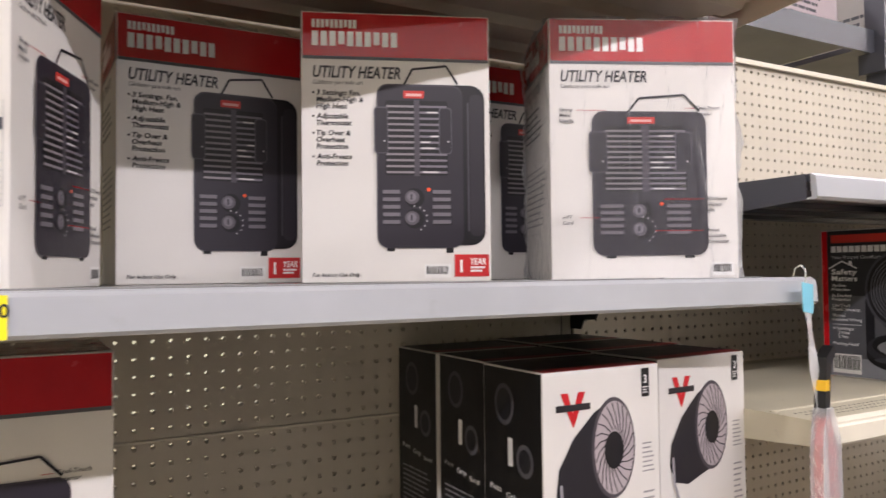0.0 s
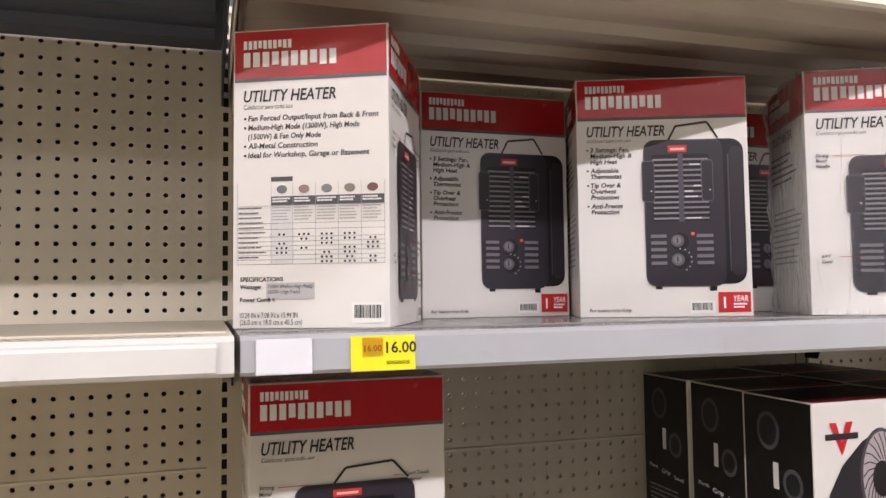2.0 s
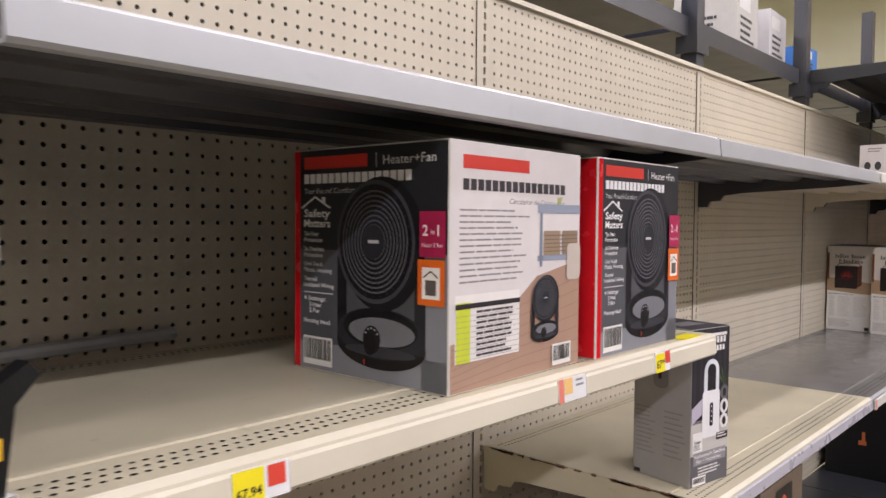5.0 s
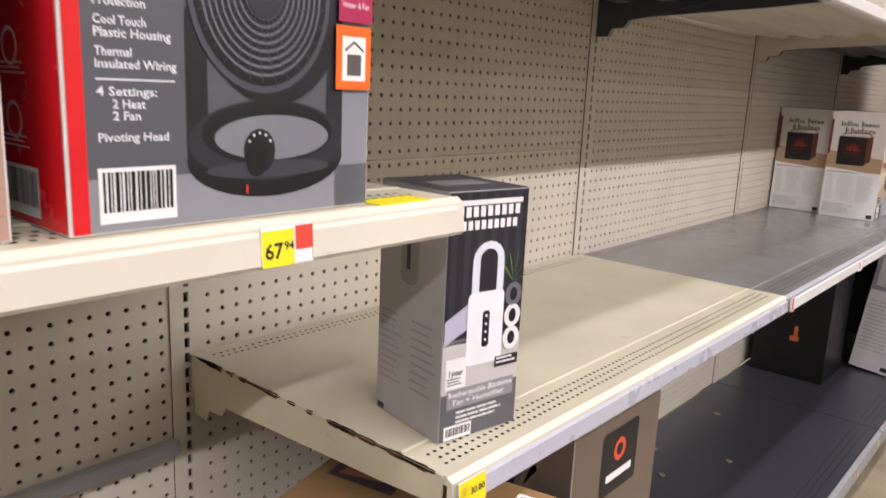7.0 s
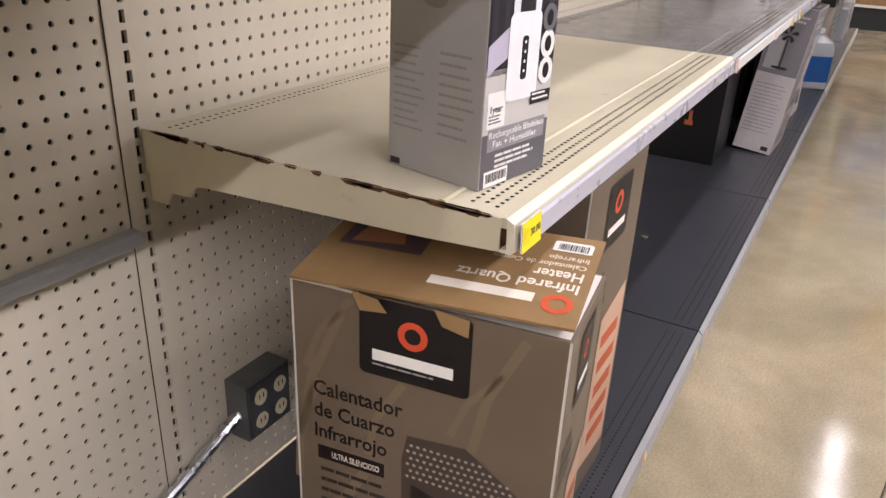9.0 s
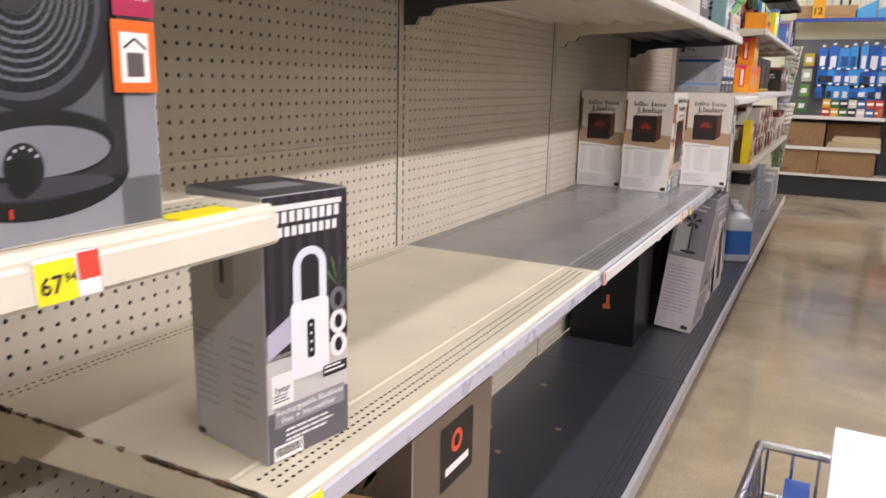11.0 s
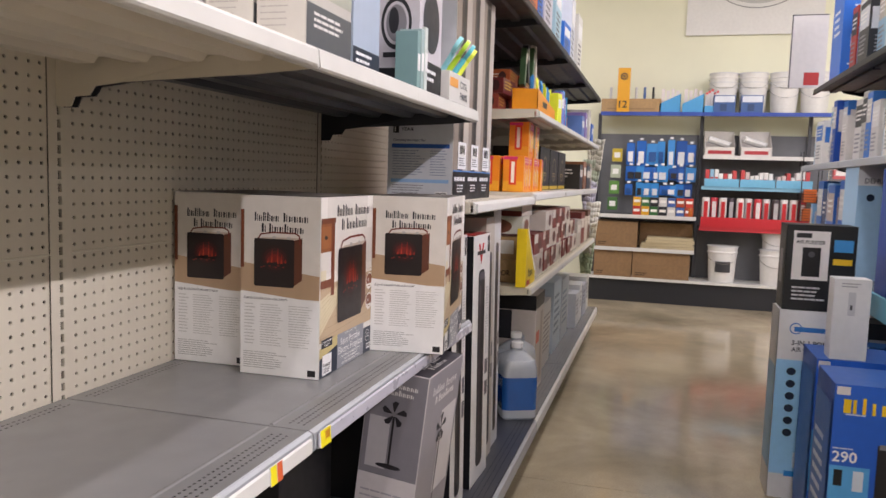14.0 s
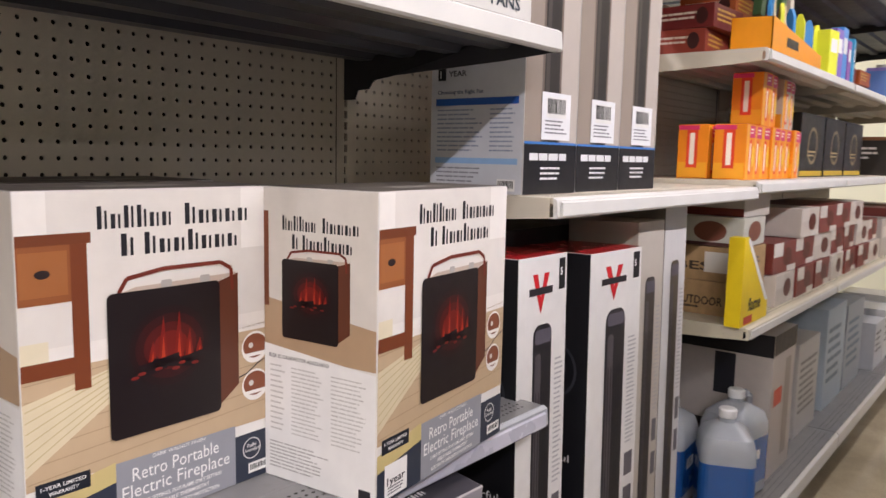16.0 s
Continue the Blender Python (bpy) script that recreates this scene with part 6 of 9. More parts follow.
def tall_fan_box():
    w, d, h = 0.31, 0.175, 0.668
    ob, F = carton(pose(5.315, 0.762, BASE + 0.001, 6.0, 0, -2.0), w, d, h, "grey and white carton picturing a black pedestal fan", ink("#bdb7b8"), name="fan_carton")
    P = F["f"]
    P.rect("#8f8b90", 0.002, h * 0.3, w - 0.002, h - 0.002, 1, "pictured_room")
    P.rect("#c9c4c4", w * 0.5, h * 0.42, w * 0.95, h * 0.8, 1.5, "pictured_window")
    standing_fan_picture(P, w * 0.32, h * 0.32, w * 0.42, h * 0.5)
    serif_mark(P, w * 0.15, h * 0.86, w * 0.7, h * 0.09, "#e0dcda", 3)
    P.bars("#55525a", w * 0.1, h * 0.05, w * 0.85, h * 0.26, 6, 4, 2, 0.4)
    L = F["l"]
    L.rect("#77747a", 0.002, h * 0.55, d - 0.002, h - 0.002, 1, "pictured_room")
    L.rect("#a9a5a8", d * 0.1, h * 0.58, d * 0.45, h * 0.8, 1.5, "pictured_window")
    standing_fan_picture(L, d * 0.2, h * 0.58, d * 0.6, h * 0.3)
    serif_mark(L, d * 0.15, h * 0.9, d * 0.7, h * 0.06, "#d8d4d2", 3)
    L.bars("#97939a", d * 0.08, h * 0.12, d * 0.9, h * 0.48, 14, 5, 2, 0.3)
    L.rect("#2a282c", d * 0.72, h * 0.02, d * 0.9, h * 0.05, 2, "barcode_field")
    T = F["t"]
    T.rect("#3c3a40", 0.002, 0.002, w - 0.002, d - 0.002, 1, "dark_top")
    T.rect("#c9c5c4", 0.004, d * 0.42, w - 0.004, d * 0.58, 2, "packing_tape")
    serif_mark(T, w * 0.2, d * 0.1, w * 0.5, d * 0.25, "#d8d4d2", 3)
    for q in F.values():
        q.flush()


tall_fan_box()
shelf_tag(4.69, 0.921, YF - 0.0135, 0.045, 0.033, (("#f0df28", 0.0, 0.0, 0.045, 0.033), ("#d8933a", 0.02, 0.012, 0.04, 0.028)), "yellow clearance shelf tag")
shelf_tag(4.5, 0.921, YF - 0.0135, 0.04, 0.033, (("#f0df28", 0.0, 0.0, 0.02, 0.033), ("#d8653a", 0.022, 0.0, 0.04, 0.033)), "yellow and orange shelf tag")
shelf_tag(4.1, 0.922, YF - 0.0135, 0.05, 0.03, (("#d8a08a", 0.008, 0.004, 0.03, 0.026),), "faded torn shelf tag")
shelf_tag(3.47, 0.922, YF - 0.0135, 0.02, 0.034, (("#d8695a", 0.0, 0.0, 0.014, 0.034),), "torn red shelf tag")
for tx, tone in ((2.9, "#d8a03a"), (3.38, "#e0c23a"), (3.5, "#d88a5a"), (4.3, "#d8693a"), (4.62, "#dcc23a")):
    shelf_tag(tx, BASE - 0.05, YBF - 0.0375, 0.03, 0.03, ((tone, 0.0, 0.0, 0.018, 0.03),), "small worn tag on the deck lip", "deck tags")

# dropped scraps under the shelf
r = random.Random(8)
for i, (cx, cy) in enumerate(((3.75, 1.1), (4.0, 0.98), (4.35, 1.16), (3.9, 1.2))):
    s = Sheet()
    pts = [(0.018 * r.uniform(0.5, 1) * math.cos(t), 0.014 * r.uniform(0.5, 1) * math.sin(t)) for t in (0.2, 1.4, 2.6, 3.9, 5.2)]
    s.prism(pts, "z", 0, 0.004)
    tagged(link("paper_scrap", s.mesh("paper_scrap", ink("#8f816c")), None, "", pose(cx, cy, BASE + 0.0015, 3, 2, 30 * i)), "torn scrap of packaging on the dark deck", "scrap", "paper scraps")

# ---- tall fan cartons: bay five ----


def tower_box(x, y, z, w, d, h, side, face, label, lean=0.0, mark="#c2232b", flash=False, rz=0.0, case="#242226"):
    ob, F = carton(pose(x, y, z, lean, 0, rz), w, d, h, label, ink(face), name="tower_fan_carton", group="tower fan cartons")
    P = F["f"]
    if flash:
        P.rect("#94877c", 0.001, h * 0.134, w * 0.3, h - 0.001, 1, "pictured_room")
        P.rect("#b7ada4", w * 0.66, h * 0.134, w - 0.001, h - 0.001, 1, "pictured_room")
        P.rect("#6f6259", w * 0.3, h * 0.134, w * 0.66, h - 0.001, 1, "pictured_room")
        P.soft("#2b2725", w * 0.34, h * 0.1, w * 0.62, h * 0.96, w * 0.1, 2, "pictured_tower")
        P.soft("#4a4440", w * 0.36, h * 0.12, w * 0.43, h * 0.93, w * 0.03, 3, "pictured_highlight")
    else:
        P.soft(case, w * 0.3, h * 0.06, w * 0.68, h * 0.86, w * 0.12, 2, "pictured_tower")
        P.soft("#4d484c", w * 0.34, h * 0.12, w * 0.46, h * 0.8, w * 0.05, 3, "pictured_highlight")
        for i in range(5):
            P.rect("#1d1b20", w * (0.36 + 0.055 * i), h * 0.14, w * (0.378 + 0.055 * i), h * 0.72, 4, "pictured_slat")
        P.soft("#54505a", w * 0.33, h * 0.82, w * 0.66, h * 0.85, w * 0.04, 4, "pictured_panel")
    if mark:
        P.poly(mark, [(w * 0.27, h * 0.965), (w * 0.37, h * 0.965), (w * 0.445, h * 0.912), (w * 0.44, h * 0.882)], 2, "maker_mark")
        P.poly(mark, [(w * 0.51, h * 0.965), (w * 0.61, h * 0.965), (w * 0.44, h * 0.882), (w * 0.435, h * 0.912)], 2, "maker_mark")
        P.rect("#29262a", w * 0.2, h * 0.922, w * 0.68, h * 0.937, 3, "maker_bar")
        P.rect("#1c1b1e", w * 0.82, h * 0.925, w * 0.95, h * 0.99, 2, "warranty_flash")
        P.text("#eceae8", "5", w * 0.84, h * 0.955, h * 0.022, 3, True)
    if not flash:
        P.bars("#a3a1a3", w * 0.76, h * 0.5, w * 0.94, h * 0.78, 26, 4, 2, 0.35)
        for yy in (0.33, 0.42):
            P.rect("#5b575c", w * 0.76, h * yy, w * 0.93, h * (yy + 0.06), 2, "pictured_inset")
    else:
        P.rect("#e6e6e8", w * 0.3, h * 0.14, w * 0.85, h * 0.26, 5, "barcode_field")
        P.barcode(w * 0.4, h * 0.2, w * 0.35, h * 0.045, 6, 19)
        P.bars("#7d7b80", w * 0.36, h * 0.15, w * 0.8, h * 0.19, 4, 3, 6, 0.4)
        P.rect("#17171b", 0.001, 0.001, w - 0.001, h * 0.13, 5, "black_foot")
        P.rect("#3f78c0", 0.001, h * 0.128, w - 0.001, h * 0.134, 6, "blue_rule")
        P.bars("#d8d8da", w * 0.1, h * 0.085, w * 0.9, h * 0.105, 1, 5, 6, 0.9)
        P.bars("#d8d8da", w * 0.3, h * 0.03, w * 0.7, h * 0.07, 3, 6, 6, 0.4)
    L = F["l"]
    L.rect(side, 0.001, 0.001, d - 0.001, h - 0.001, 1, "printed_side")
    if side == "#16161a":
        L.ell("#3a3a40", d * 0.55, h * 0.72, d * 0.32, d * 0.32, 2, "pictured_ring", 24, inner=0.9)
        L.ell("#26262c", d * 0.55, h * 0.72, d * 0.2, d * 0.2, 2, "pictured_dial", 20)
        L.text("#dcdcde", "Powerful", d * 0.2, h * 0.5, h * 0.026, 2, width=d * 0.6)
        L.bars("#8f8f95", d * 0.2, h * 0.42, d * 0.8, h * 0.46, 3, 3, 2, 0.3)
        F["t"].rect("#b3262b", 0.001, 0.001, w - 0.001, d - 0.001, 1, "red_top")
    for q in F.values():
        q.flush()
    return ob


tower_box(5.875, 0.775, BASE + 0.001, 0.185, 0.2, 1.0, "#16161a", "#d9d6d2", "white and black tower fan carton with a red mark", -1.0)
tower_box(6.165, 0.775, BASE + 0.001, 0.245, 0.22, 0.985, "#16161a", "#d9d6d2", "white and black tower fan carton with a red mark", -1.0, rz=-2)
tower_box(6.44, 0.79, BASE + 0.001, 0.16, 0.2, 1.04, "#a39b90", "#b6aea3", "taupe carton picturing a slim dark tower fan", -1.0, mark=None, case="#3a3532")
tower_box(6.63, 0.80, BASE + 0.001, 0.15, 0.2, 1.07, "#7b776f", "#c9c7c6", "white tower fan carton with a navy top band", -1.0, mark=None, case="#4a4238")
plain_box(pose(5.93, 1.02, BASE + 0.001), 0.7, 0.24, 1.02, "#17171a", "black tower fan carton standing behind the others", (("f", "bars", "#55555a", 0.5, 0.9, 0.7, 0.94, 1),), name="tower_fan_carton", group="tower fan cartons")
for i, (x0, x1) in enumerate(((5.91, 6.115), (6.13, 6.335), (6.352, 6.56))):
    ob = tower_box(x0, 0.815 + 0.008 * i, 1.359, x1 - x0, 0.235, 0.79, "#c9cad0", "#c6c3c1", "white slim fan carton with a black foot and blue side print", flash=True, mark=None, case="#5a5450")
    if i == 0:
        L = Print(ob, (0, 0.235, 0), (0, -1, 0), (0, 0, 1), (-1, 0, 0))
        d, h = 0.235, 0.79
        L.rect("#17171b", d * 0.08, h * 0.29, d * 0.17, h * 0.325, 2, "warranty_flash")
        L.text("#f0f0f0", "1", d * 0.105, h * 0.297, h * 0.026, 3, True)
        L.text("#2a2a2e", "YEAR", d * 0.2, h * 0.3, h * 0.02, 3, True, width=d * 0.2)
        L.text("#2a3a5e", "Choosing the Right Fan", d * 0.08, h * 0.255, h * 0.014, 3, True, width=d * 0.5)
        L.rect("#2c57a4", d * 0.06, h * 0.225, d * 0.95, h * 0.243, 2, "table_head")
        L.rect("#8fb4dc", d * 0.06, h * 0.075, d * 0.95, h * 0.09, 2, "table_band")
        L.bars("#8a93a6", d * 0.08, h * 0.1, d * 0.6, h * 0.215, 10, 3, 3, 0.35)
        L.bars("#8a93a6", d * 0.66, h * 0.1, d * 0.92, h * 0.215, 10, 5, 3, 0.35)
        L.bars("#8a8a90", d * 0.08, h * 0.02, d * 0.6, h * 0.065, 4, 6, 3, 0.35)
        L.barcode(d * 0.76, h * 0.012, d * 0.16, h * 0.022, 3, 22)
        L.flush()

# ---- fan cartons on the upper shelf ----
ZT = 1.665


def fan_top_box(x, y, w, d, h, label, blade=True):
    ob, F = carton(pose(x, y, ZT), w, d, h, label, ink("#bdb9b2"), name="fan_carton", group="upper shelf fan cartons")
    L, P = F["l"], F["f"]
    serif_mark(L, d * 0.15, h * 0.87, d * 0.7, h * 0.09, "#55514e", 2)
    L.soft("#17171a", d * 0.3, h * 0.62, d * 0.72, h * 0.8, d * 0.05, 2, "pictured_housing") if blade else L.ell("#2a2a2e", d * 0.5, h * 0.71, d * 0.24, d * 0.24, 2, "pictured_housing", 24, inner=0.9)
    L.ell("#c6c4c0", d * 0.51, h * 0.71, d * 0.18, d * 0.18, 3, "pictured_guard", 24)
    for i in range(5):
        t = radians(72 * i + 20)
        L.poly("#1f1f23", [(d * 0.51, h * 0.71), (d * 0.51 + d * 0.17 * math.cos(t), h * 0.71 + d * 0.17 * math.sin(t)), (d * 0.51 + d * 0.15 * math.cos(t + 0.6), h * 0.71 + d * 0.15 * math.sin(t + 0.6))], 4, "pictured_blade")
    L.bars("#8d8984", d * 0.08, h * 0.36, d * 0.9, h * 0.44, 3, 3, 2, 0.3)
    L.bars("#a09c97", d * 0.08, h * 0.08, d * 0.7, h * 0.32, 7, 4, 2, 0.2)
    P.rect("#a8aa9c", 0.001, h * 0.3, w - 0.001, h - 0.001, 1, "pictured_room")
    P.ell("#e0ded8", w * 0.5, h * 0.58, w * 0.34, w * 0.4, 2, "pictured_fan", 26)
    P.ell("#77757a", w * 0.5, h * 0.58, w * 0.28, w * 0.33, 3, "pictured_fan", 26)
    P.rect("#55585a", 0.001, 0.001, w - 0.001, h * 0.24, 1, "grey_field")
    P.bars("#dcdad6", w * 0.15, h * 0.1, w * 0.8, h * 0.2, 3, 5, 2, 0.5)
    for q in F.values():
        q.flush()


fan_top_box(4.66, 0.85, 0.19, 0.098, 0.325, "white slim box fan carton picturing a black fan")
fan_top_box(4.66, 0.745, 0.2, 0.098, 0.325, "white slim box fan carton picturing a round fan", False)
plain_box(pose(4.66, 0.955, ZT), 0.16, 0.11, 0.19, "#b9b5b6", "small white carton picturing two desk fans", (("l", "ell", "#2a2a2e", 0.3, 0.5, 0.12, 0.1), ("l", "ell", "#2a2a2e", 0.68, 0.5, 0.12, 0.1), ("l", "bars", "#6a6a6e", 0.3, 0.8, 0.9, 0.92, 2)), "fan_carton", group="upper shelf fan cartons")
plain_box(pose(5.0, 0.8, ZT), 0.16, 0.12, 0.2, "#a9b6c8", "pale blue carton with a printed desk fan", (("l", "ell", "#3a3a40", 0.5, 0.75, 0.2, 0.12), ("l", "#3f78c0", 0.1, 0.25, 0.9, 0.4), ("f", "#2c3340", 0.0, 0.0, 1.0, 0.3), ("f", "bars", "#f0f0f0", 0.1, 0.1, 0.8, 0.25, 2)), "fan_carton", group="upper shelf fan cartons")
plain_box(pose(5.3, 0.745, ZT), 0.2, 0.14, 0.335, "#c4bfc6", "white carton picturing a black wire desk fan", (("l", "ring", "#1f1f24", 0.55, 0.5, 0.3, 0.2), ("l", "ell", "#7d7a80", 0.55, 0.5, 0.2, 0.14), ("l", "ell", "#26262c", 0.5, 0.52, 0.1, 0.1), ("l", "#1f1f24", 0.3, 0.24, 0.75, 0.28), ("l", "#17181d", 0.0, 0.0, 1.0, 0.16), ("f", "ell", "#2a2a30", 0.5, 0.55, 0.36, 0.24), ("f", "#17181d", 0.0, 0.0, 1.0, 0.24), ("f", "bars", "#e6e6e8", 0.15, 0.06, 0.85, 0.18, 2)), "fan_carton", group="upper shelf fan cartons")
plain_box(pose(5.32, 0.9, ZT), 0.4, 0.2, 0.42, "#b6b3b4", "plain grey-white fan carton at the back of the shelf", (("l", "bars", "#8a878a", 0.2, 0.5, 0.6, 0.7, 3),), "fan_carton", group="upper shelf fan cartons")
plain_box(pose(5.56, 0.735, ZT), 0.24, 0.12, 0.085, "#d2cfca", "open display tray of bright handheld fans", (("f", "text", "#2f3a44", "COOL", 0.5, 0.55, 0.35, 0.35), ("f", "text", "#2f3a44", "FANS", 0.5, 0.15, 0.35, 0.35), ("f", "#e8a04a", 0.02, 0.5, 0.4, 0.8)), "display_tray", "display")
for i, (tone, dx) in enumerate((("#8fd0d8", 0.02), ("#b6dc3c", 0.07), ("#58b8c8", 0.13), ("#e6f04a", 0.18))):
    ob = thing("handheld_fan", pose(5.58 + dx, 0.77, ZT + 0.088, 35, -20 + 10 * i, 12 * i), "bright plastic handheld fan in a display tray", "fan", "handheld fans")
    s = Sheet()
    s.lathe([(0.006, 0), (0.009, 0.01), (0.008, 0.06), (0.006, 0.07)], seg=10)
    part("grip", s, ink(tone, 0.3), ob, smooth=True)
    s = Sheet()
    s.prism([(0.026 * math.cos(radians(t)), 0.09 + 0.026 * math.sin(radians(t))) for t in range(0, 360, 20)], "y", -0.006, 0.006)
    part("head", s, ink(tone, 0.3), ob)
for i in range(3):
    plain_box(pose(5.26 + 0.03 * i, 0.735, ZT), 0.025, 0.06, 0.14 + 0.01 * i, ("#7a9a9a", "#9ab0b0", "#c8d0cc")[i], "small slim fan box on the shelf edge", (("f", "#e6e6e6", 0.1, 0.3, 0.9, 0.6),), "small_box", group="slim boxes")

# ---- fire starter bays ----
r = random.Random(12)


def fire_box(x, y, z, tone, w=0.085, d=0.105, h=0.182, label="orange and yellow fire starter box with red print"):
    art = (("f", "#f2a52a", 0.02, 0.02, 0.36, 0.98), ("f", "#e2452a", 0.36, 0.1, 0.62, 0.72), ("f", "#f4e4d0", 0.42, 0.16, 0.56, 0.66), ("f", "#d8326a", 0.36, 0.76, 0.98, 0.97), ("f", "bars", "#f4e4d0", 0.42, 0.8, 0.92, 0.92, 2), ("f", "ell", "#f6c23c", 0.8, 0.42, 0.14, 0.2),
           ("l", "#f2a52a", 0.02, 0.02, 0.98, 0.3), ("l", "#e2452a", 0.3, 0.2, 0.66, 0.9), ("l", "#f4e4d0", 0.4, 0.26, 0.56, 0.84), ("l", "#d8326a", 0.02, 0.9, 0.7, 0.98))
    return plain_box(pose(x, y, z, 0, 0, r.uniform(-3, 3)), w, d, h, tone, label, art, "fire_starter_box", group="fire starter boxes", top="#d8326a")


Z6 = 1.376
for i in range(7):
    fire_box(7.2 + 0.093 * i, 0.80 + 0.005 * (i % 3), Z6, "#ee8a1c")
    if i < 5:
        fire_box(7.205 + 0.093 * i, 0.925, Z6, "#ee8a1c")
fire_box(7.37, 0.81, Z6 + 0.183, "#ee8a1c")
fire_box(7.463, 0.815, Z6 + 0.183, "#ee8a1c")
fire_box(7.65, 0.82, Z6 + 0.183, "#c9b9a6", label="grey and orange fire starter box")
fire_box(7.745, 0.825, Z6 + 0.183, "#c9b9a6", label="grey and orange fire starter box")
fire_box(7.87, 0.83, Z6, "#c9b9a6", label="grey and orange fire starter box")
for i in range(3):
    plain_box(pose(8.05 + 0.42 * i, 0.85, Z6), 0.4, 0.3, 0.27, "#17140f", "black carton of fire logs with a round emblem", (("f", "ring", "#8a7a5a", 0.5, 0.5, 0.2, 0.3), ("f", "bars", "#b8a070", 0.3, 0.3, 0.7, 0.42, 2), ("f", "#c9a82a", 0.02, 0.02, 0.98, 0.1)), "fire_log_carton", group="fire log cartons")
# stacked wrapped logs and brown cartons
Z5 = 0.906
for i in range(7):
    for j in range(3):
        if (i, j) in ((0, 2), (5, 2), (6, 2)):
            continue
        plain_box(pose(7.55 + 0.29 * i, 0.77 + 0.015 * (j % 2), Z5 + 0.118 * j, 0, 0, r.uniform(-2, 2)), 0.27, 0.3, 0.115, "#7a3a34" if (i + j) % 3 else "#c9bfb4", "dark red and white boxed fire log", (("f", "#d4ccc2", 0.0, 0.55, 0.4, 1.0), ("f", "#d4ccc2", 0.6, 0.0, 1.0, 0.2), ("f", "ell", "#5a2a20", 0.6, 0.5, 0.2, 0.3), ("l", "#d4ccc2", 0.1, 0.2, 0.55, 0.9), ("l", "bars", "#3a2a26", 0.15, 0.3, 0.5, 0.7, 3)), "fire_log_box", group="fire log boxes")
for j, (w, tone) in enumerate(((0.26, "kraft_card"), (0.26, "kraft_card"))):
    plain_box(pose(7.24, 0.80, Z5 + 0.12 * j), w, 0.28, 0.118, tone, "brown cardboard carton of outdoor fire logs", (("l", "text", "#3a2c1e", "OUTDOOR" if j == 0 else "BEST", 0.2, 0.3, 0.35, 0.6), ("l", "#ded8ce", 0.55, 0.25, 0.85, 0.85) if j else ("l", "bars", "#4a3a28", 0.2, 0.1, 0.6, 0.25, 1), ("f", "bars", "#4a3a28", 0.1, 0.3, 0.8, 0.7, 3)), "fire_log_carton", group="brown cartons")
plain_box(pose(7.24, 0.80, Z5 + 0.242, 0, 0, 2), 0.26, 0.28, 0.1, "#c6c4b8", "pale green and white boxed fire log", (("l", "ell", "#7a4a3a", 0.6, 0.5, 0.2, 0.35), ("l", "#5a3a34", 0.0, 0.0, 1.0, 0.12), ("f", "ell", "#7a4a3a", 0.5, 0.5, 0.3, 0.35)), "fire_log_box", group="fire log boxes")
plain_box(pose(7.26, 0.81, Z5 + 0.344, 0, 0, -3), 0.24, 0.26, 0.09, "#b9b1a8", "grey and red boxed fire log", (("l", "ell", "#a03a2a", 0.3, 0.6, 0.08, 0.2), ("l", "#7a3a34", 0.0, 0.0, 1.0, 0.3)), "fire_log_box", group="fire log boxes")
ob = thing("display_header", pose(6.98, 0.75, Z5), "yellow and white triangular fire log display card", "display")
s = Sheet()
s.prism([(0.12, 0), (0.4, 0), (0.4, 0.06), (0.165, 0.29), (0.12, 0.29)], "y", 0, 0.05)
part("card", s, ink("#e8c81e"), ob)
P = Print(ob, (0, 0, 0), (1, 0, 0), (0, 0, 1), (0, -1, 0))
P.poly("#e6e2da", [(0.4, 0.06), (0.37, 0.06), (0.15, 0.28), (0.165, 0.29)], 1)
P.text("#2a1c14", "flame", 0.19, 0.045, 0.06, 2, True)
P.rect("#c43a2a", 0.15, 0.005, 0.24, 0.03, 1)
P.flush()
L = Print(ob, (0.12, 0.05, 0), (0, -1, 0), (0, 0, 1), (-1, 0, 0))
L.flush()

# lighters and red boxes on the upper shelf
Z8 = 1.786
for i in range(9):
    for j in range(r.choice((2, 3))):
        plain_box(pose(7.13 + 0.265 * i, 0.9 + r.uniform(-0.02, 0.03), Z8 + 0.078 * j, 0, 0, r.uniform(-3, 3)), 0.25, 0.2, 0.076, r.choice(("#7a2a26", "#8a3a2c", "#a0522a", "#6a2422")), "dark red boxed fire starter logs stacked on the shelf", (("l", "bars", "#c9b8a6", 0.1, 0.3, 0.9, 0.7, 2), ("f", "bars", "#c9a24a", 0.1, 0.2, 0.8, 0.8, 3), ("l", "ell", "#3a1a16", 0.8, 0.5, 0.1, 0.35)), "fire_starter_box", group="red fire starter boxes")
ob = thing("lighter_tray", pose(7.2, 0.742, Z8), "orange cardboard tray of lighters with raised back", "display")
s = Sheet()
s.prism([(0, 0), (0.62, 0), (0.62, 0.05), (0.03, 0.105), (0, 0.105)], "y", 0, 0.004)
s.prism([(0, 0), (0.13, 0), (0.13, 0.11), (0, 0.105)], "x", 0, 0.004)
s.box(0, 0, 0, 0.62, 0.13, 0.004)
part("tray", s, ink("#e8941a"), ob)
P = Print(ob, (0, 0, 0), (1, 0, 0), (0, 0, 1), (0, -1, 0))
P.rect("#26201c", 0.16, 0.03, 0.3, 0.06, 1, "maker_mark")
P.flush()
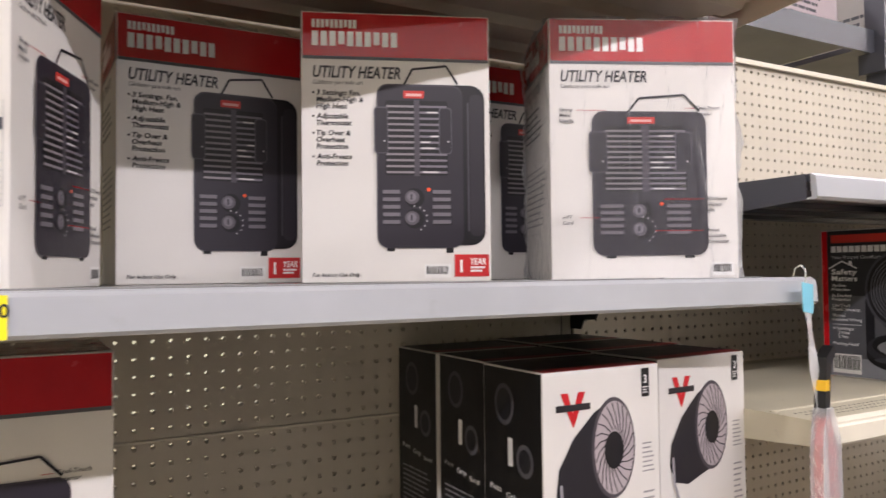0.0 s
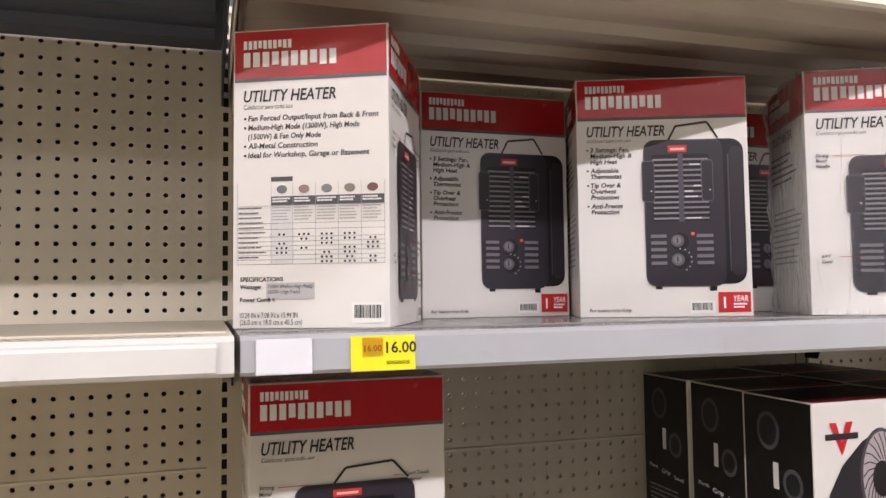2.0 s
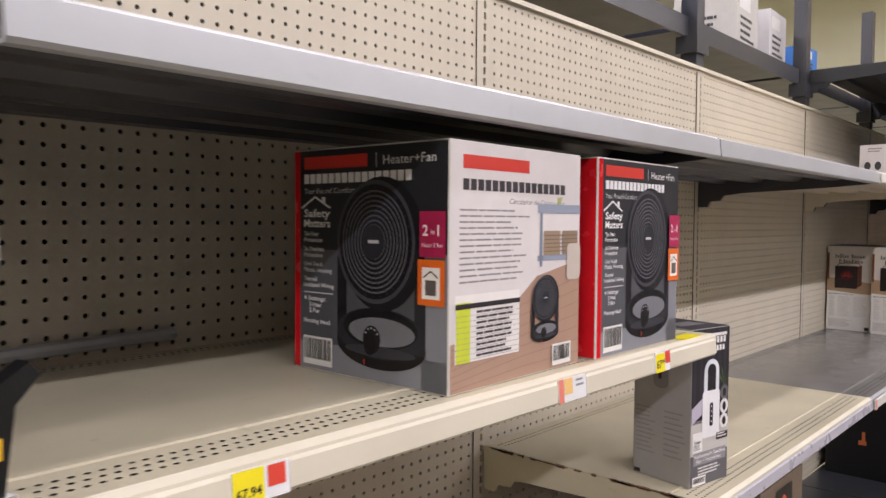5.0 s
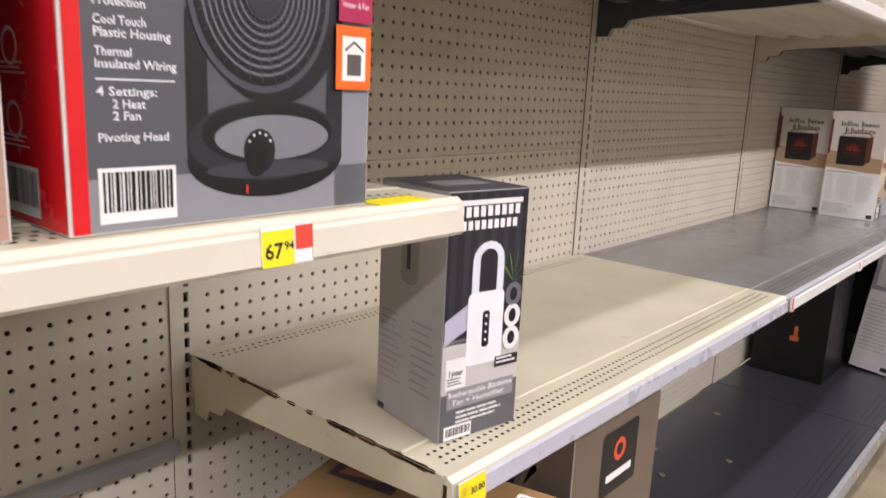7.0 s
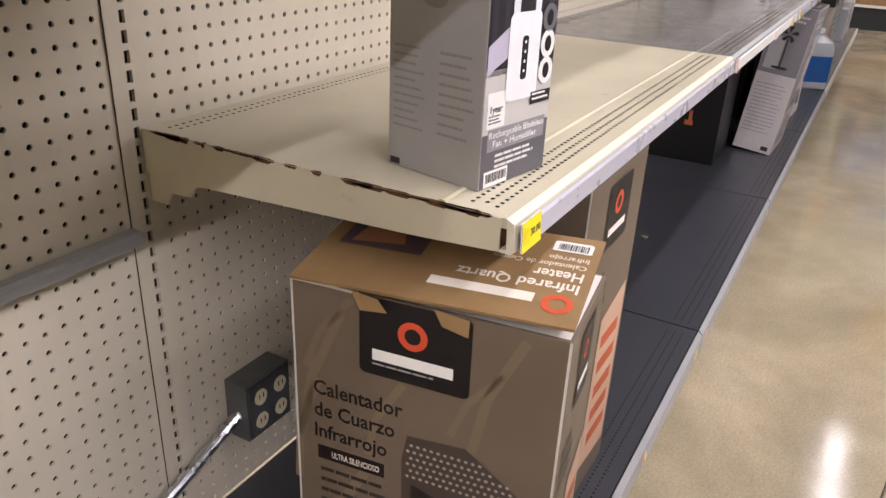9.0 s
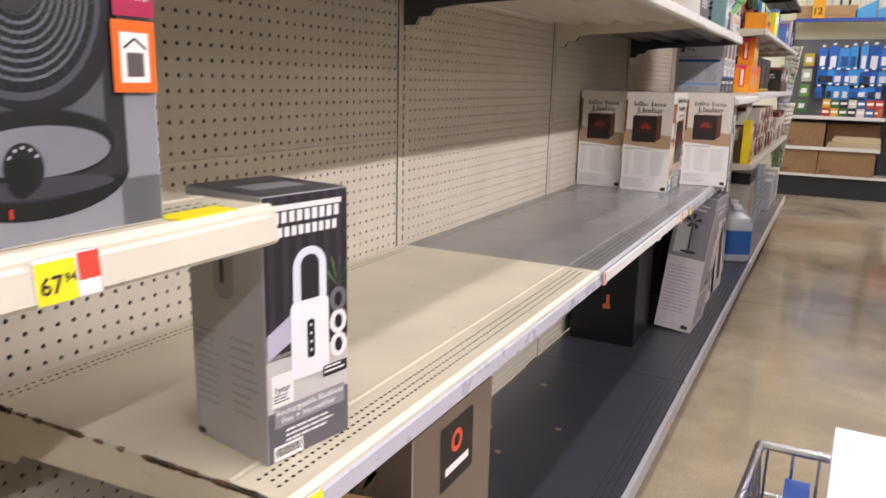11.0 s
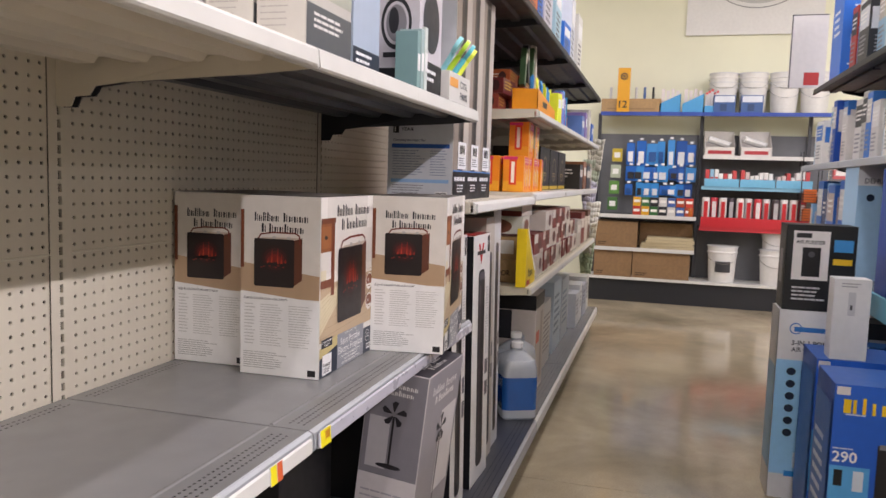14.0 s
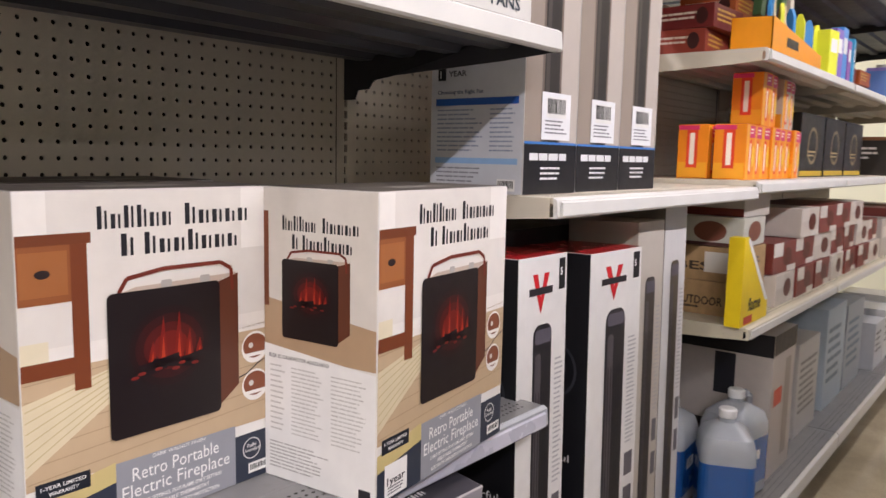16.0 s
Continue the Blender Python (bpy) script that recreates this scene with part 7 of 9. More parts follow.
for i in range(12):
    lx = 7.36 + 0.06 * i
    ob = thing("utility_lighter", pose(lx, 0.80 + 0.02 * (i % 2), Z8 + (0.005 if i < 7 else 0), 0, 0, 15 * i), "upright blue and white utility lighter in a blister", "lighter", "utility lighters")
    s = Sheet()
    s.prism([(-0.018, 0), (0.018, 0), (0.018, 0.16), (0.006, 0.19), (-0.006, 0.19), (-0.018, 0.16)], "y", -0.006, 0.006)
    part("blister_card", s, ink(("#3f8ac8", "#2f6fb4", "#e0e43a", "#7a5ab0")[i % 4]), ob)
    s = Sheet()
    s.lathe([(0.005, 0.04), (0.007, 0.05), (0.007, 0.12), (0.004, 0.14), (0.003, 0.18)], 0, -0.012, 8)
    part("wand", s, ink("#d8c8a0"), ob, smooth=True)
for i in range(4):
    plain_box(pose(7.45 + 0.12 * i, 0.86, Z8 + 0.16 + 0.02 * i, 0, 12 * (-1) ** i, 0), 0.045, 0.03, 0.2, ("#3f5a3a", "#26282a", "#4a6a44", "#d8d0c0")[i], "leaning carded lighter pack", (("f", "#c9c4b4", 0.1, 0.6, 0.9, 0.9),), "lighter_pack", group="lighter packs")
for i in range(5):
    plain_box(pose(7.95 + 0.11 * i, 0.745, Z8, 0, 0, 4 * i - 8), 0.09, 0.05, 0.17 + 0.02 * (i % 3), ("#e6ea3a", "#7d64b8", "#4a8ad0", "#8a4aa0", "#3a9ac8")[i], "bright packaged lighters at the shelf edge", (("f", "#e6e6e6", 0.15, 0.5, 0.85, 0.8),), "lighter_pack", group="lighter packs")

# last bay before the cross aisle
for i in range(4):
    plain_box(pose(9.62 + 0.29 * i, 0.77, Z6, 0, 0, r.uniform(-2, 2)), 0.26, 0.3, 0.2 + 0.03 * (i % 2), ("#2a241e", "#8a5a3a", "#3a3a3e", "#a89a8a")[i], "boxed fire starters on the cream shelf", (("f", "#d4ccc2", 0.1, 0.5, 0.9, 0.8), ("l", "bars", "#d4ccc2", 0.1, 0.4, 0.9, 0.8, 3)), "fire_starter_box", group="boxed fire starters")
    plain_box(pose(9.62 + 0.29 * i, 0.77, Z5, 0, 0, r.uniform(-2, 2)), 0.26, 0.3, 0.22 + 0.05 * (i % 2), ("#b9b1a8", "#7a3a34", "#c9bfb4", "#6a4a3a")[i], "boxed fire logs on the cream shelf", (("f", "#d4ccc2", 0.1, 0.5, 0.9, 0.8), ("l", "bars", "#4a3a36", 0.1, 0.4, 0.9, 0.8, 3)), "fire_log_box", group="boxed fire logs")
    plain_box(pose(9.6 + 0.29 * i, 0.77, Z8, 0, 0, r.uniform(-2, 2)), 0.2, 0.2, 0.18 + 0.05 * (i % 3), ("#5a7ab8", "#8a74b0", "#c9c5c0", "#3a6ac0")[i], "bright packaged lighters on the upper shelf", (("f", "#e6e6e6", 0.1, 0.5, 0.9, 0.8),), "lighter_pack", group="upper lighter packs")
    plain_box(pose(9.6 + 0.29 * i, 0.75, BASE + 0.001, 0, 0, r.uniform(-2, 2)), 0.27, 0.36, 0.28 + 0.04 * (i % 2), ("#b9bbc0", "#c9c9c9", "#a8aab4", "#d0cec8")[i], "white carton on the grey base deck", (("f", "bars", "#55565c", 0.1, 0.3, 0.8, 0.8, 4), ("l", "bars", "#55565c", 0.2, 0.3, 0.8, 0.8, 4)), "stock_carton", group="base deck cartons")

# jugs of lamp fluid
JUG_TOP = surface("milky_plastic", "#c9ced4", 0.22, grain=0.05, transmit=0.35, bump=0.1, bump_scale=20)
JUG_BLUE = surface("blue_fluid", "#2a5a9c", 0.2, grain=0.1, scale=6, coat=0.3)


def rounded_ring(w, d, z, r=0.03, n=5):
    out = []
    for cx, cy, t in ((w / 2 - r, -d / 2 + r, -90), (w / 2 - r, d / 2 - r, 0), (-w / 2 + r, d / 2 - r, 90), (-w / 2 + r, -d / 2 + r, 180)):
        for i in range(n):
            q = radians(t + 90 * i / (n - 1))
            out.append((cx + r * math.cos(q), cy + r * math.sin(q), z))
    return out


def loft(rings):
    s = Sheet()
    n = len(rings[0])
    for q in rings:
        s.v += q
    for i in range(len(rings) - 1):
        for j in range(n):
            s.f.append((i * n + j, i * n + (j + 1) % n, (i + 1) * n + (j + 1) % n, (i + 1) * n + j))
    s.f.append(tuple(range(n - 1, -1, -1)))
    s.f.append(tuple(range((len(rings) - 1) * n, len(rings) * n)))
    return s


def jug(x, y, rz):
    ob = thing("fluid_jug", pose(x, y, BASE + 0.001, 0, 0, rz), "translucent white jug half full of blue fluid with a white cap", "jug", "fluid jugs")
    part("foot", loft([rounded_ring(0.194, 0.16, 0), rounded_ring(0.211, 0.177, 0.0114), rounded_ring(0.211, 0.177, 0.0513)]), JUG_TOP, ob, smooth=True)
    part("filled_part", loft([rounded_ring(0.212, 0.178, 0.0513), rounded_ring(0.213, 0.179, 0.217)]), JUG_BLUE, ob, "blue fluid showing through the jug")
    part("shoulder", loft([rounded_ring(0.211, 0.177, 0.217), rounded_ring(0.209, 0.174, 0.262), rounded_ring(0.182, 0.154, 0.299), rounded_ring(0.103, 0.103, 0.325, 0.0342), rounded_ring(0.057, 0.057, 0.336, 0.0274), rounded_ring(0.0524, 0.0524, 0.353, 0.0251)]), JUG_TOP, ob, smooth=True)
    s = Sheet()
    s.lathe([(0.027, 0.349), (0.030, 0.353), (0.030, 0.377), (0.025, 0.381)], seg=16)
    part("cap", s, ink("#e4e4e2", 0.3), ob, smooth=True)
    s = Sheet()
    s.tube([(0.034, 0, 0.333), (0.068, 0, 0.356), (0.097, 0, 0.337), (0.1, 0, 0.285)], 0.0125, 8)
    part("grip", s, JUG_TOP, ob, smooth=True)
    P = Print(ob, (-0.05, -0.0897, 0), (1, 0, 0), (0, 0, 1), (0, -1, 0))
    P.rect("#e0e0de", 0.0, 0.14, 0.075, 0.175, 1, "barcode_field")
    P.bars("#2a2a2e", 0.005, 0.146, 0.07, 0.17, 3, 3, 2, 0.5)
    P.flush()


jug(7.17, 0.79, 25)
jug(7.41, 0.84, -10)
jug(7.18, 1.0, 5)
plain_box(pose(7.56, 0.76, BASE + 0.001), 0.3, 0.36, 0.56, "#b9b0a8", "tall pale heater carton with a dark top", (("l", "#1d1b1e", 0.0, 0.85, 1.0, 1.0), ("l", "#26262c", 0.4, 0.55, 0.62, 0.84), ("l", "#1d1b1e", 0.0, 0.0, 1.0, 0.35), ("l", "#dcd8d2", 0.1, 0.12, 0.35, 0.26), ("f", "#c9503a", 0.1, 0.5, 0.45, 0.62), ("f", "#9a8f84", 0.55, 0.1, 0.8, 0.8), ("f", "#1d1b1e", 0.0, 0.86, 1.0, 1.0)), "heater_carton")
plain_box(pose(8.1, 0.8, BASE + 0.001), 0.36, 0.36, 0.42, "#b9b6b2", "white carton with small product pictures", (("l", "ell", "#8a8682", 0.4, 0.7, 0.1, 0.08), ("l", "bars", "#8a8682", 0.1, 0.1, 0.9, 0.5, 6), ("f", "bars", "#77736f", 0.1, 0.2, 0.9, 0.8, 8)), "carton")
plain_box(pose(8.6, 0.8, BASE + 0.001), 0.4, 0.36, 0.5, "#a7b3bd", "pale blue carton on the base deck", (("l", "#5a7a9c", 0.1, 0.2, 0.6, 0.6), ("f", "bars", "#5a6a7a", 0.1, 0.2, 0.9, 0.8, 6)), "carton")
plain_box(pose(9.05, 0.8, BASE + 0.001), 0.42, 0.36, 0.46, "#9aa0a6", "grey carton on the base deck", (("f", "bars", "#5a6a7a", 0.1, 0.2, 0.9, 0.8, 6),), "carton")
# crumpled bags hanging off the end of the run
for i in range(6):
    s = Sheet()
    n = 6
    for a in range(n):
        for b in range(n):
            def bp(u, v, i=i):
                return (0.03 * math.sin(3 * u + i) + 0.02 * noise.noise((u * 4, v * 5, i)), 0.16 * (u - 0.5) * (1 - 0.4 * v), -0.3 * v + 0.03 * noise.noise((u * 3, v * 3, i + 7)))
            s.face([bp(a / n, b / n), bp((a + 1) / n, b / n), bp((a + 1) / n, (b + 1) / n), bp(a / n, (b + 1) / n)])
    tone = ("#c9c4b4", "#a8b09a", "#b8b4c4", "#d8d4c8", "#b8b29c", "#a4b090")[i]
    ob = tagged(link("hanging_bag", s.mesh("hanging_bag", ink(tone, 0.3), True), None, "", pose(10.82, 0.76 + 0.02 * (i % 3), 1.85 - 0.2 * i)), "crinkled packaged goods hanging on the end of the shelving", "package", "hanging packages")
    md = ob.modifiers.new("thickness", "SOLIDIFY")
    md.thickness = 0.012

# stock on the black top shelf
ZS = 2.226
for i, (x0, w, h, tone) in enumerate(((6.55, 0.3, 0.22, "#7a7a78"), (6.95, 0.2, 0.28, "#c46a3a"), (7.2, 0.12, 0.3, "#3a6ac0"), (7.4, 0.32, 0.4, "#c8c4cc"), (7.8, 0.3, 0.36, "#a8c8d4"), (8.2, 0.25, 0.2, "#2f6fc8"), (8.55, 0.3, 0.45, "#c9ccd4"), (8.95, 0.25, 0.4, "#d4d2cc"), (5.2, 0.4, 0.2, "#4a4a4c"), (5.8, 0.45, 0.24, "#6a665e"))):
    plain_box(pose(x0, 0.76, ZS, 0, 0, r.uniform(-3, 3)), w, 0.3, h, tone, "boxed top stock on the black upper shelf", (("l", "bars", "#e6e6e6", 0.15, 0.6, 0.8, 0.85, 3), ("f", "#e6e6e6", 0.1, 0.6, 0.9, 0.85), ("f", "bars", "#3a3a40", 0.15, 0.1, 0.8, 0.5, 5)), "stock_carton", group="top stock cartons")
for i, (x0, w, h, tone) in enumerate(((1.9, 0.3, 0.2, "#b8a8ac"), (2.45, 0.35, 0.25, "#8f8a86"), (2.95, 0.2, 0.18, "#3a6ac0"), (3.15, 0.2, 0.2, "#2f5fb0"), (4.1, 0.3, 0.3, "#c9c6c2"), (4.5, 0.25, 0.28, "#d4d2d6"), (5.0, 0.22, 0.2, "#3a78c8"))):
    plain_box(pose(x0, YB + 0.12, 2.223, 0, 0, r.uniform(-4, 4)), w, 0.28, h, tone, "boxed stock on the rack above the pegboard", (("f", "bars", "#3a3a40", 0.15, 0.2, 0.8, 0.6, 4), ("f", "#e6e6e6", 0.1, 0.7, 0.6, 0.9), ("l", "bars", "#3a3a40", 0.15, 0.2, 0.8, 0.6, 4)), "stock_carton", group="rack stock cartons")

plain_box(pose(4.98, 0.96, BASE + 0.001), 0.3, 0.3, 0.55, "#121214", "black carton at the back of the base deck", (("l", "#b8623a", 0.5, 0.3, 0.62, 0.34), ("l", "#b8623a", 0.55, 0.34, 0.6, 0.42)), "carton")

# ---- the opposite run ----
YR, YRB = -0.86, -1.5
DARK_PANEL = surface("dark_grey_pegboard", "#4c4d50", 0.6, grain=0.08, scale=8)
# Bays below 0 are unseen, added to block low lamp light under the shelves
for i in range(-5, 4):
    x0 = 4.66 + BAY * i
    ob = thing("gondola_bay", pose(x0, 0, 0), "steel shelving bay on the other side of the aisle", "shelving", "opposite bays", "structure")
    # Two of the unseen bays stay low so lamp light reaches the floor
    s = Sheet()
    s.box(0, YRB - 0.04, 0, BAY, YRB, 1.35 if i in (-2, -1) else 2.35)
    part("back_panel", s, BEIGE if i in (-2, -1) else DARK_PANEL, ob)
    s = Sheet()
    s.box(0.003, YRB, 0.15, BAY - 0.003, YR, 0.19)
    part("base_deck", s, GREY_DECK, ob)
    s = Sheet()
    s.prism([(YR, 0.192), (YR + 0.012, 0.182), (YR + 0.014, 0.12), (YR + 0.002, 0.115)], "x", 0.004, BAY - 0.004)
    part("base_lip", s, SILVER_LIP, ob)
    s = Sheet()
    s.box(0, YR - 0.06, 0, BAY, YR - 0.045, 0.15)
    part("kick_plate", s, BLACK_STEEL, ob)
    s = Sheet()
    s.box(-0.02, YRB, 0, 0.02, YRB + 0.012, 1.36 if i in (-2, -1) else 2.6)
    part("upright", s, DARK_DECK, ob)


def right_shelf(i, zt, deck, lip, label, yf=YR):
    x0 = 4.66 + BAY * i
    ob = thing("gondola_shelf", pose(x0 + BAY, 0, zt, 0, 0, 180), label, "shelf", "opposite shelves")
    yf, yb = -yf, -YRB
    s = Sheet()
    s.box(0.003, yf + 0.004, -0.014, BAY - 0.003, yb - 0.002, 0)
    part("deck", s, deck, ob)
    s = Sheet()
    s.prism([(yf + 0.004, 0.001), (yf - 0.004, -0.004), (yf - 0.007, -0.038), (yf, -0.042), (yf + 0.008, -0.04), (yf + 0.006, -0.012)], "x", 0.003, BAY - 0.003)
    part("front_lip", s, lip, ob)
    for xx in (0.006, BAY - 0.01):
        s = Sheet()
        s.prism([(yb - 0.004, -0.014), (yb - 0.004, -0.13), (yb - 0.05, -0.13), (yb - 0.1, -0.09), (yb - 0.4, -0.03), (yb - 0.42, -0.014)], "x", xx, xx + 0.003)
        part("bracket", s, BLACK_STEEL, ob)
    s = Sheet()
    for k in range(3):
        s.box(0.02, yf + 0.1 + 0.16 * k, -0.028, BAY - 0.02, yf + 0.14 + 0.16 * k, -0.014)
    part("under_rib", s, deck, ob)


for i in range(1, 4):
    right_shelf(i, 1.68 if i == 1 else 1.605, BLACK_STEEL, SILVER_LIP, "dark steel shelf with a silver lip stocked with filters")
    right_shelf(i, 0.96, GREY_DECK, SILVER_LIP, "grey steel shelf stocked with air cleaner cartons")
for i in range(0, 4):
    right_shelf(i, 2.23 if i < 2 else 2.16, BLACK_STEEL, BLACK_STEEL, "black steel top shelf with boxed filters", -0.9)


def air_box(x, yr, z, wy, dx, h, tone, label, art, top=None, rz=0.0, group="air cleaner cartons", name="air_cleaner_carton"):
    """A carton whose front looks back down the aisle; yr is its edge nearest the aisle, fields are on that front ('l') and the aisle side ('b')."""
    return plain_box(pose(x, yr - wy, z, 0, 0, rz), dx, wy, h, tone, label, art, name, group=group, top=top)


def purifier_art():
    return (("l", "#2c62c6", 0.0, 0.0, 1.0, 1.0), ("l", "#b9bcc4", 0.0, 0.0, 1.0, 0.045), ("l", "#d9d6d4", 0.02, 0.95, 0.16, 0.99), *(("l", "#f0c81e", 0.1 + 0.098 * q, 0.862, 0.1 + 0.098 * q + (0.035 if q in (1, 2, 3) else 0.078), (0.93, 0.93, 0.94, 0.92, 0.915, 0.915, 0.92, 0.915)[q]) for q in range(8)),
            ("l", "bars", "#c9d4e6", 0.13, 0.845, 0.4, 0.86, 1), ("l", "#c9d4e6", 0.68, 0.75, 0.98, 0.79), ("l", "text", "#f0f0f0", "290", 0.02, 0.62, 0.075, 0.26), ("l", "bars", "#c9d4e6", 0.02, 0.675, 0.3, 0.69, 1), ("l", "#5aa8e0", 0.0, 0.25, 0.42, 0.6), ("l", "#17171c", 0.05, 0.5, 0.14, 0.58), ("l", "#d4dce6", 0.25, 0.48, 0.36, 0.58),
            ("l", "#2a2a5a", 0.02, 0.36, 0.38, 0.42), ("l", "bars", "#e6da5a", 0.04, 0.27, 0.36, 0.34, 2), ("l", "#2c2a2c", 0.48, 0.1, 0.93, 0.72), ("l", "#8a8a8c", 0.5, 0.7, 0.92, 0.725), ("l", "ell", "#e6d86a", 0.78, 0.5, 0.09, 0.038), ("l", "#c9c9cc", 0.62, 0.12, 0.74, 0.13))


air_box(6.362, -0.513, 0.001, 0.315, 0.3, 0.745, "#2b52a4", "blue air purifier carton picturing a dark tower, standing on the floor", purifier_art() + (("b", "#2f64b0", 0.05, 0.1, 0.95, 0.9), ("b", "bars", "#c9d4e6", 0.15, 0.3, 0.8, 0.7, 6)), top="#3a62ae", name="air_purifier_carton")
air_box(6.774, -0.526, 0.001, 0.32, 0.3, 0.745, "#2b52a4", "blue air purifier carton standing behind another", purifier_art() + (("b", "#2f64b0", 0.05, 0.1, 0.95, 0.9),), top="#3a62ae", name="air_purifier_carton")
cond = [("l", "#dcdcdc", 0.0, 0.74, 1.0, 1.0), ("l", "#94c6ea", 0.0, 0.13, 1.0, 0.74), ("l", "#d4d4d6", 0.0, 0.0, 1.0, 0.13), ("l", "ring", "#3a7ac0", 0.22, 0.905, 0.08, 0.03), ("l", "#3a7ac0", 0.2, 0.89, 0.6, 0.915), ("l", "text", "#3a3f48", "3-IN-1 PORTABLE", 0.18, 0.82, 0.035, 0.7), ("l", "text", "#3a3f48", "AIR CONDITIONER", 0.18, 0.785, 0.035, 0.7), ("l", "#2f86d0", 0.2, 0.12, 0.9, 0.15), ("l", "#dce6ee", 0.3, 0.17, 0.85, 0.25), ("l", "#dce6ee", 0.55, 0.3, 0.95, 0.7)]
for q in range(6):
    cond += [("l", "ell", "#1d2a3e", 0.2, 0.68 - 0.065 * q, 0.06, 0.02), ("l", "bars", "#3a5a7a", 0.32, 0.674 - 0.065 * q, 0.52, 0.686 - 0.065 * q, 1)]
air_box(7.13, -0.425, 0.001, 0.33, 0.2, 0.885, "#d8d8d8", "tall white and pale blue portable air conditioner carton on the floor", tuple(cond) + (("b", "#d4d4d4", 0.0, 0.0, 1.0, 1.0), ("b", "#8ab4d6", 0.0, 0.15, 1.0, 0.7)), name="air_conditioner_carton")
air_box(7.135, -0.432, 0.887, 0.29, 0.19, 0.39, "#1d1f22", "black and white air purifier carton on top of a taller box", (("l", "#d9d6d4", 0.1, 0.36, 0.62, 0.93), ("l", "text", "#26262a", "AIR PURIFIER", 0.14, 0.78, 0.06, 0.42), ("l", "#26262a", 0.14, 0.85, 0.36, 0.905), ("l", "#17171b", 0.24, 0.4, 0.5, 0.74), ("l", "ell", "#4a4a50", 0.37, 0.66, 0.05, 0.035), ("l", "#3f8ac8", 0.68, 0.7, 0.95, 0.84), ("l", "#d8b02a", 0.68, 0.55, 0.95, 0.62), ("l", "bars", "#c9c9cc", 0.12, 0.1, 0.6, 0.28, 4), ("b", "#3a3c40", 0.1, 0.1, 0.9, 0.9), ("b", "#8a8a8e", 0.3, 0.3, 0.7, 0.7)), name="air_purifier_carton")
air_box(6.79, -0.572, 0.747, 0.137, 0.1, 0.333, "#d4d3d1", "plain white carton with a slim appliance pictured", (("l", "#b9b9bb", 0.4, 0.55, 0.6, 0.84), ("l", "#3a3a3e", 0.46, 0.62, 0.52, 0.68), ("l", "bars", "#9a9a9c", 0.2, 0.88, 0.8, 0.95, 2)), name="appliance_carton")

# goods on the opposite shelves
r = random.Random(31)
TOPPAL = ("#cfc6b4", "#8fb4cc", "#2c3a52", "#b9b0a4", "#26282e", "#c8ccd2", "#a8382e", "#3f6fb0")
PAL = ("#3a72c0", "#b8ccd8", "#d8d6d2", "#2a2c30", "#c9c5c0", "#1f4a9a", "#b4b2ae", "#e0ddd8", "#5f9ac8", "#d4d0cc")


def stocked(x0, x1, z, y, hmin, hmax, label, pal=PAL, group="", name="stock_carton"):
    x = x0
    while x < x1 - 0.06:
        w = min(r.uniform(0.09, 0.24), x1 - x)
        h, dpt = r.uniform(hmin, hmax), r.uniform(0.2, 0.36)
        tone, t2 = r.choice(pal), r.choice(pal)
        y0 = y + r.uniform(-0.05, 0.0)
        art = (("b", t2, 0.05, 0.55, 0.95, 0.9), ("b", "bars", "#e8e6e2" if tone != "#d8d6d2" else "#44444a", 0.12, 0.62, 0.88, 0.82, 3), ("b", "bars", "#8a8a90", 0.12, 0.1, 0.8, 0.45, 5),
               ("l", t2, 0.05, 0.5, 0.95, 0.85), ("l", "bars", "#e8e6e2" if t2 != "#d8d6d2" else "#44444a", 0.2, 0.56, 0.8, 0.78, 3), ("l", "bars", "#8a8a90", 0.15, 0.1, 0.85, 0.4, 5))
        plain_box(pose(x, y0 - dpt, z, 0, 0, r.uniform(-2, 2)), w - 0.012, dpt, h, tone, label, art, name, group=group)
        x += w


stocked(5.95, 7.08, 2.2305, -0.92, 0.3, 0.5, "boxed filter on the black top shelf", TOPPAL, "top shelf boxes")
stocked(7.12, 8.7, 2.1605, -0.92, 0.3, 0.55, "boxed filter on the black top shelf", TOPPAL, "top shelf boxes")
stocked(6.35, 7.08, 1.6805, -0.9, 0.3, 0.42, "boxed furnace filter on the dark shelf", group="filter boxes")
stocked(7.12, 9.4, 1.6055, -0.9, 0.22, 0.4, "boxed furnace filter on the dark shelf", group="filter boxes")
stocked(8.22, 9.4, 0.9605, -0.9, 0.3, 0.58, "boxed air cleaner on the grey shelf", ("#d0cbc4", "#8ab8dc", "#3a4a70", "#d8d6d2", "#b9a8a0", "#2f62b0"), "air cleaner boxes")
stocked(4.9, 6.3, 0.191, -0.9, 0.3, 0.46, "boxed air filter on the base deck", ("#1d1f24", "#c9c7c6", "#26344a", "#d0d2d6", "#2f6fb8", "#5a5c62"), "base deck boxes")
stocked(7.6, 9.4, 0.191, -0.9, 0.4, 0.6, "boxed appliance on the base deck", ("#3a72c0", "#c9c5c0", "#2a2c30", "#d8d6d2"), "base deck boxes")
air_box(7.2, -0.868, 0.9605, 0.3, 0.2, 0.58, "#274a98", "blue air purifier carton on the grey shelf", (("l", "#f0c81e", 0.1, 0.83, 0.7, 0.9), ("l", "#4a4a50", 0.4, 0.1, 0.9, 0.75), ("l", "#8ab8dc", 0.05, 0.2, 0.35, 0.7)), name="air_purifier_carton")
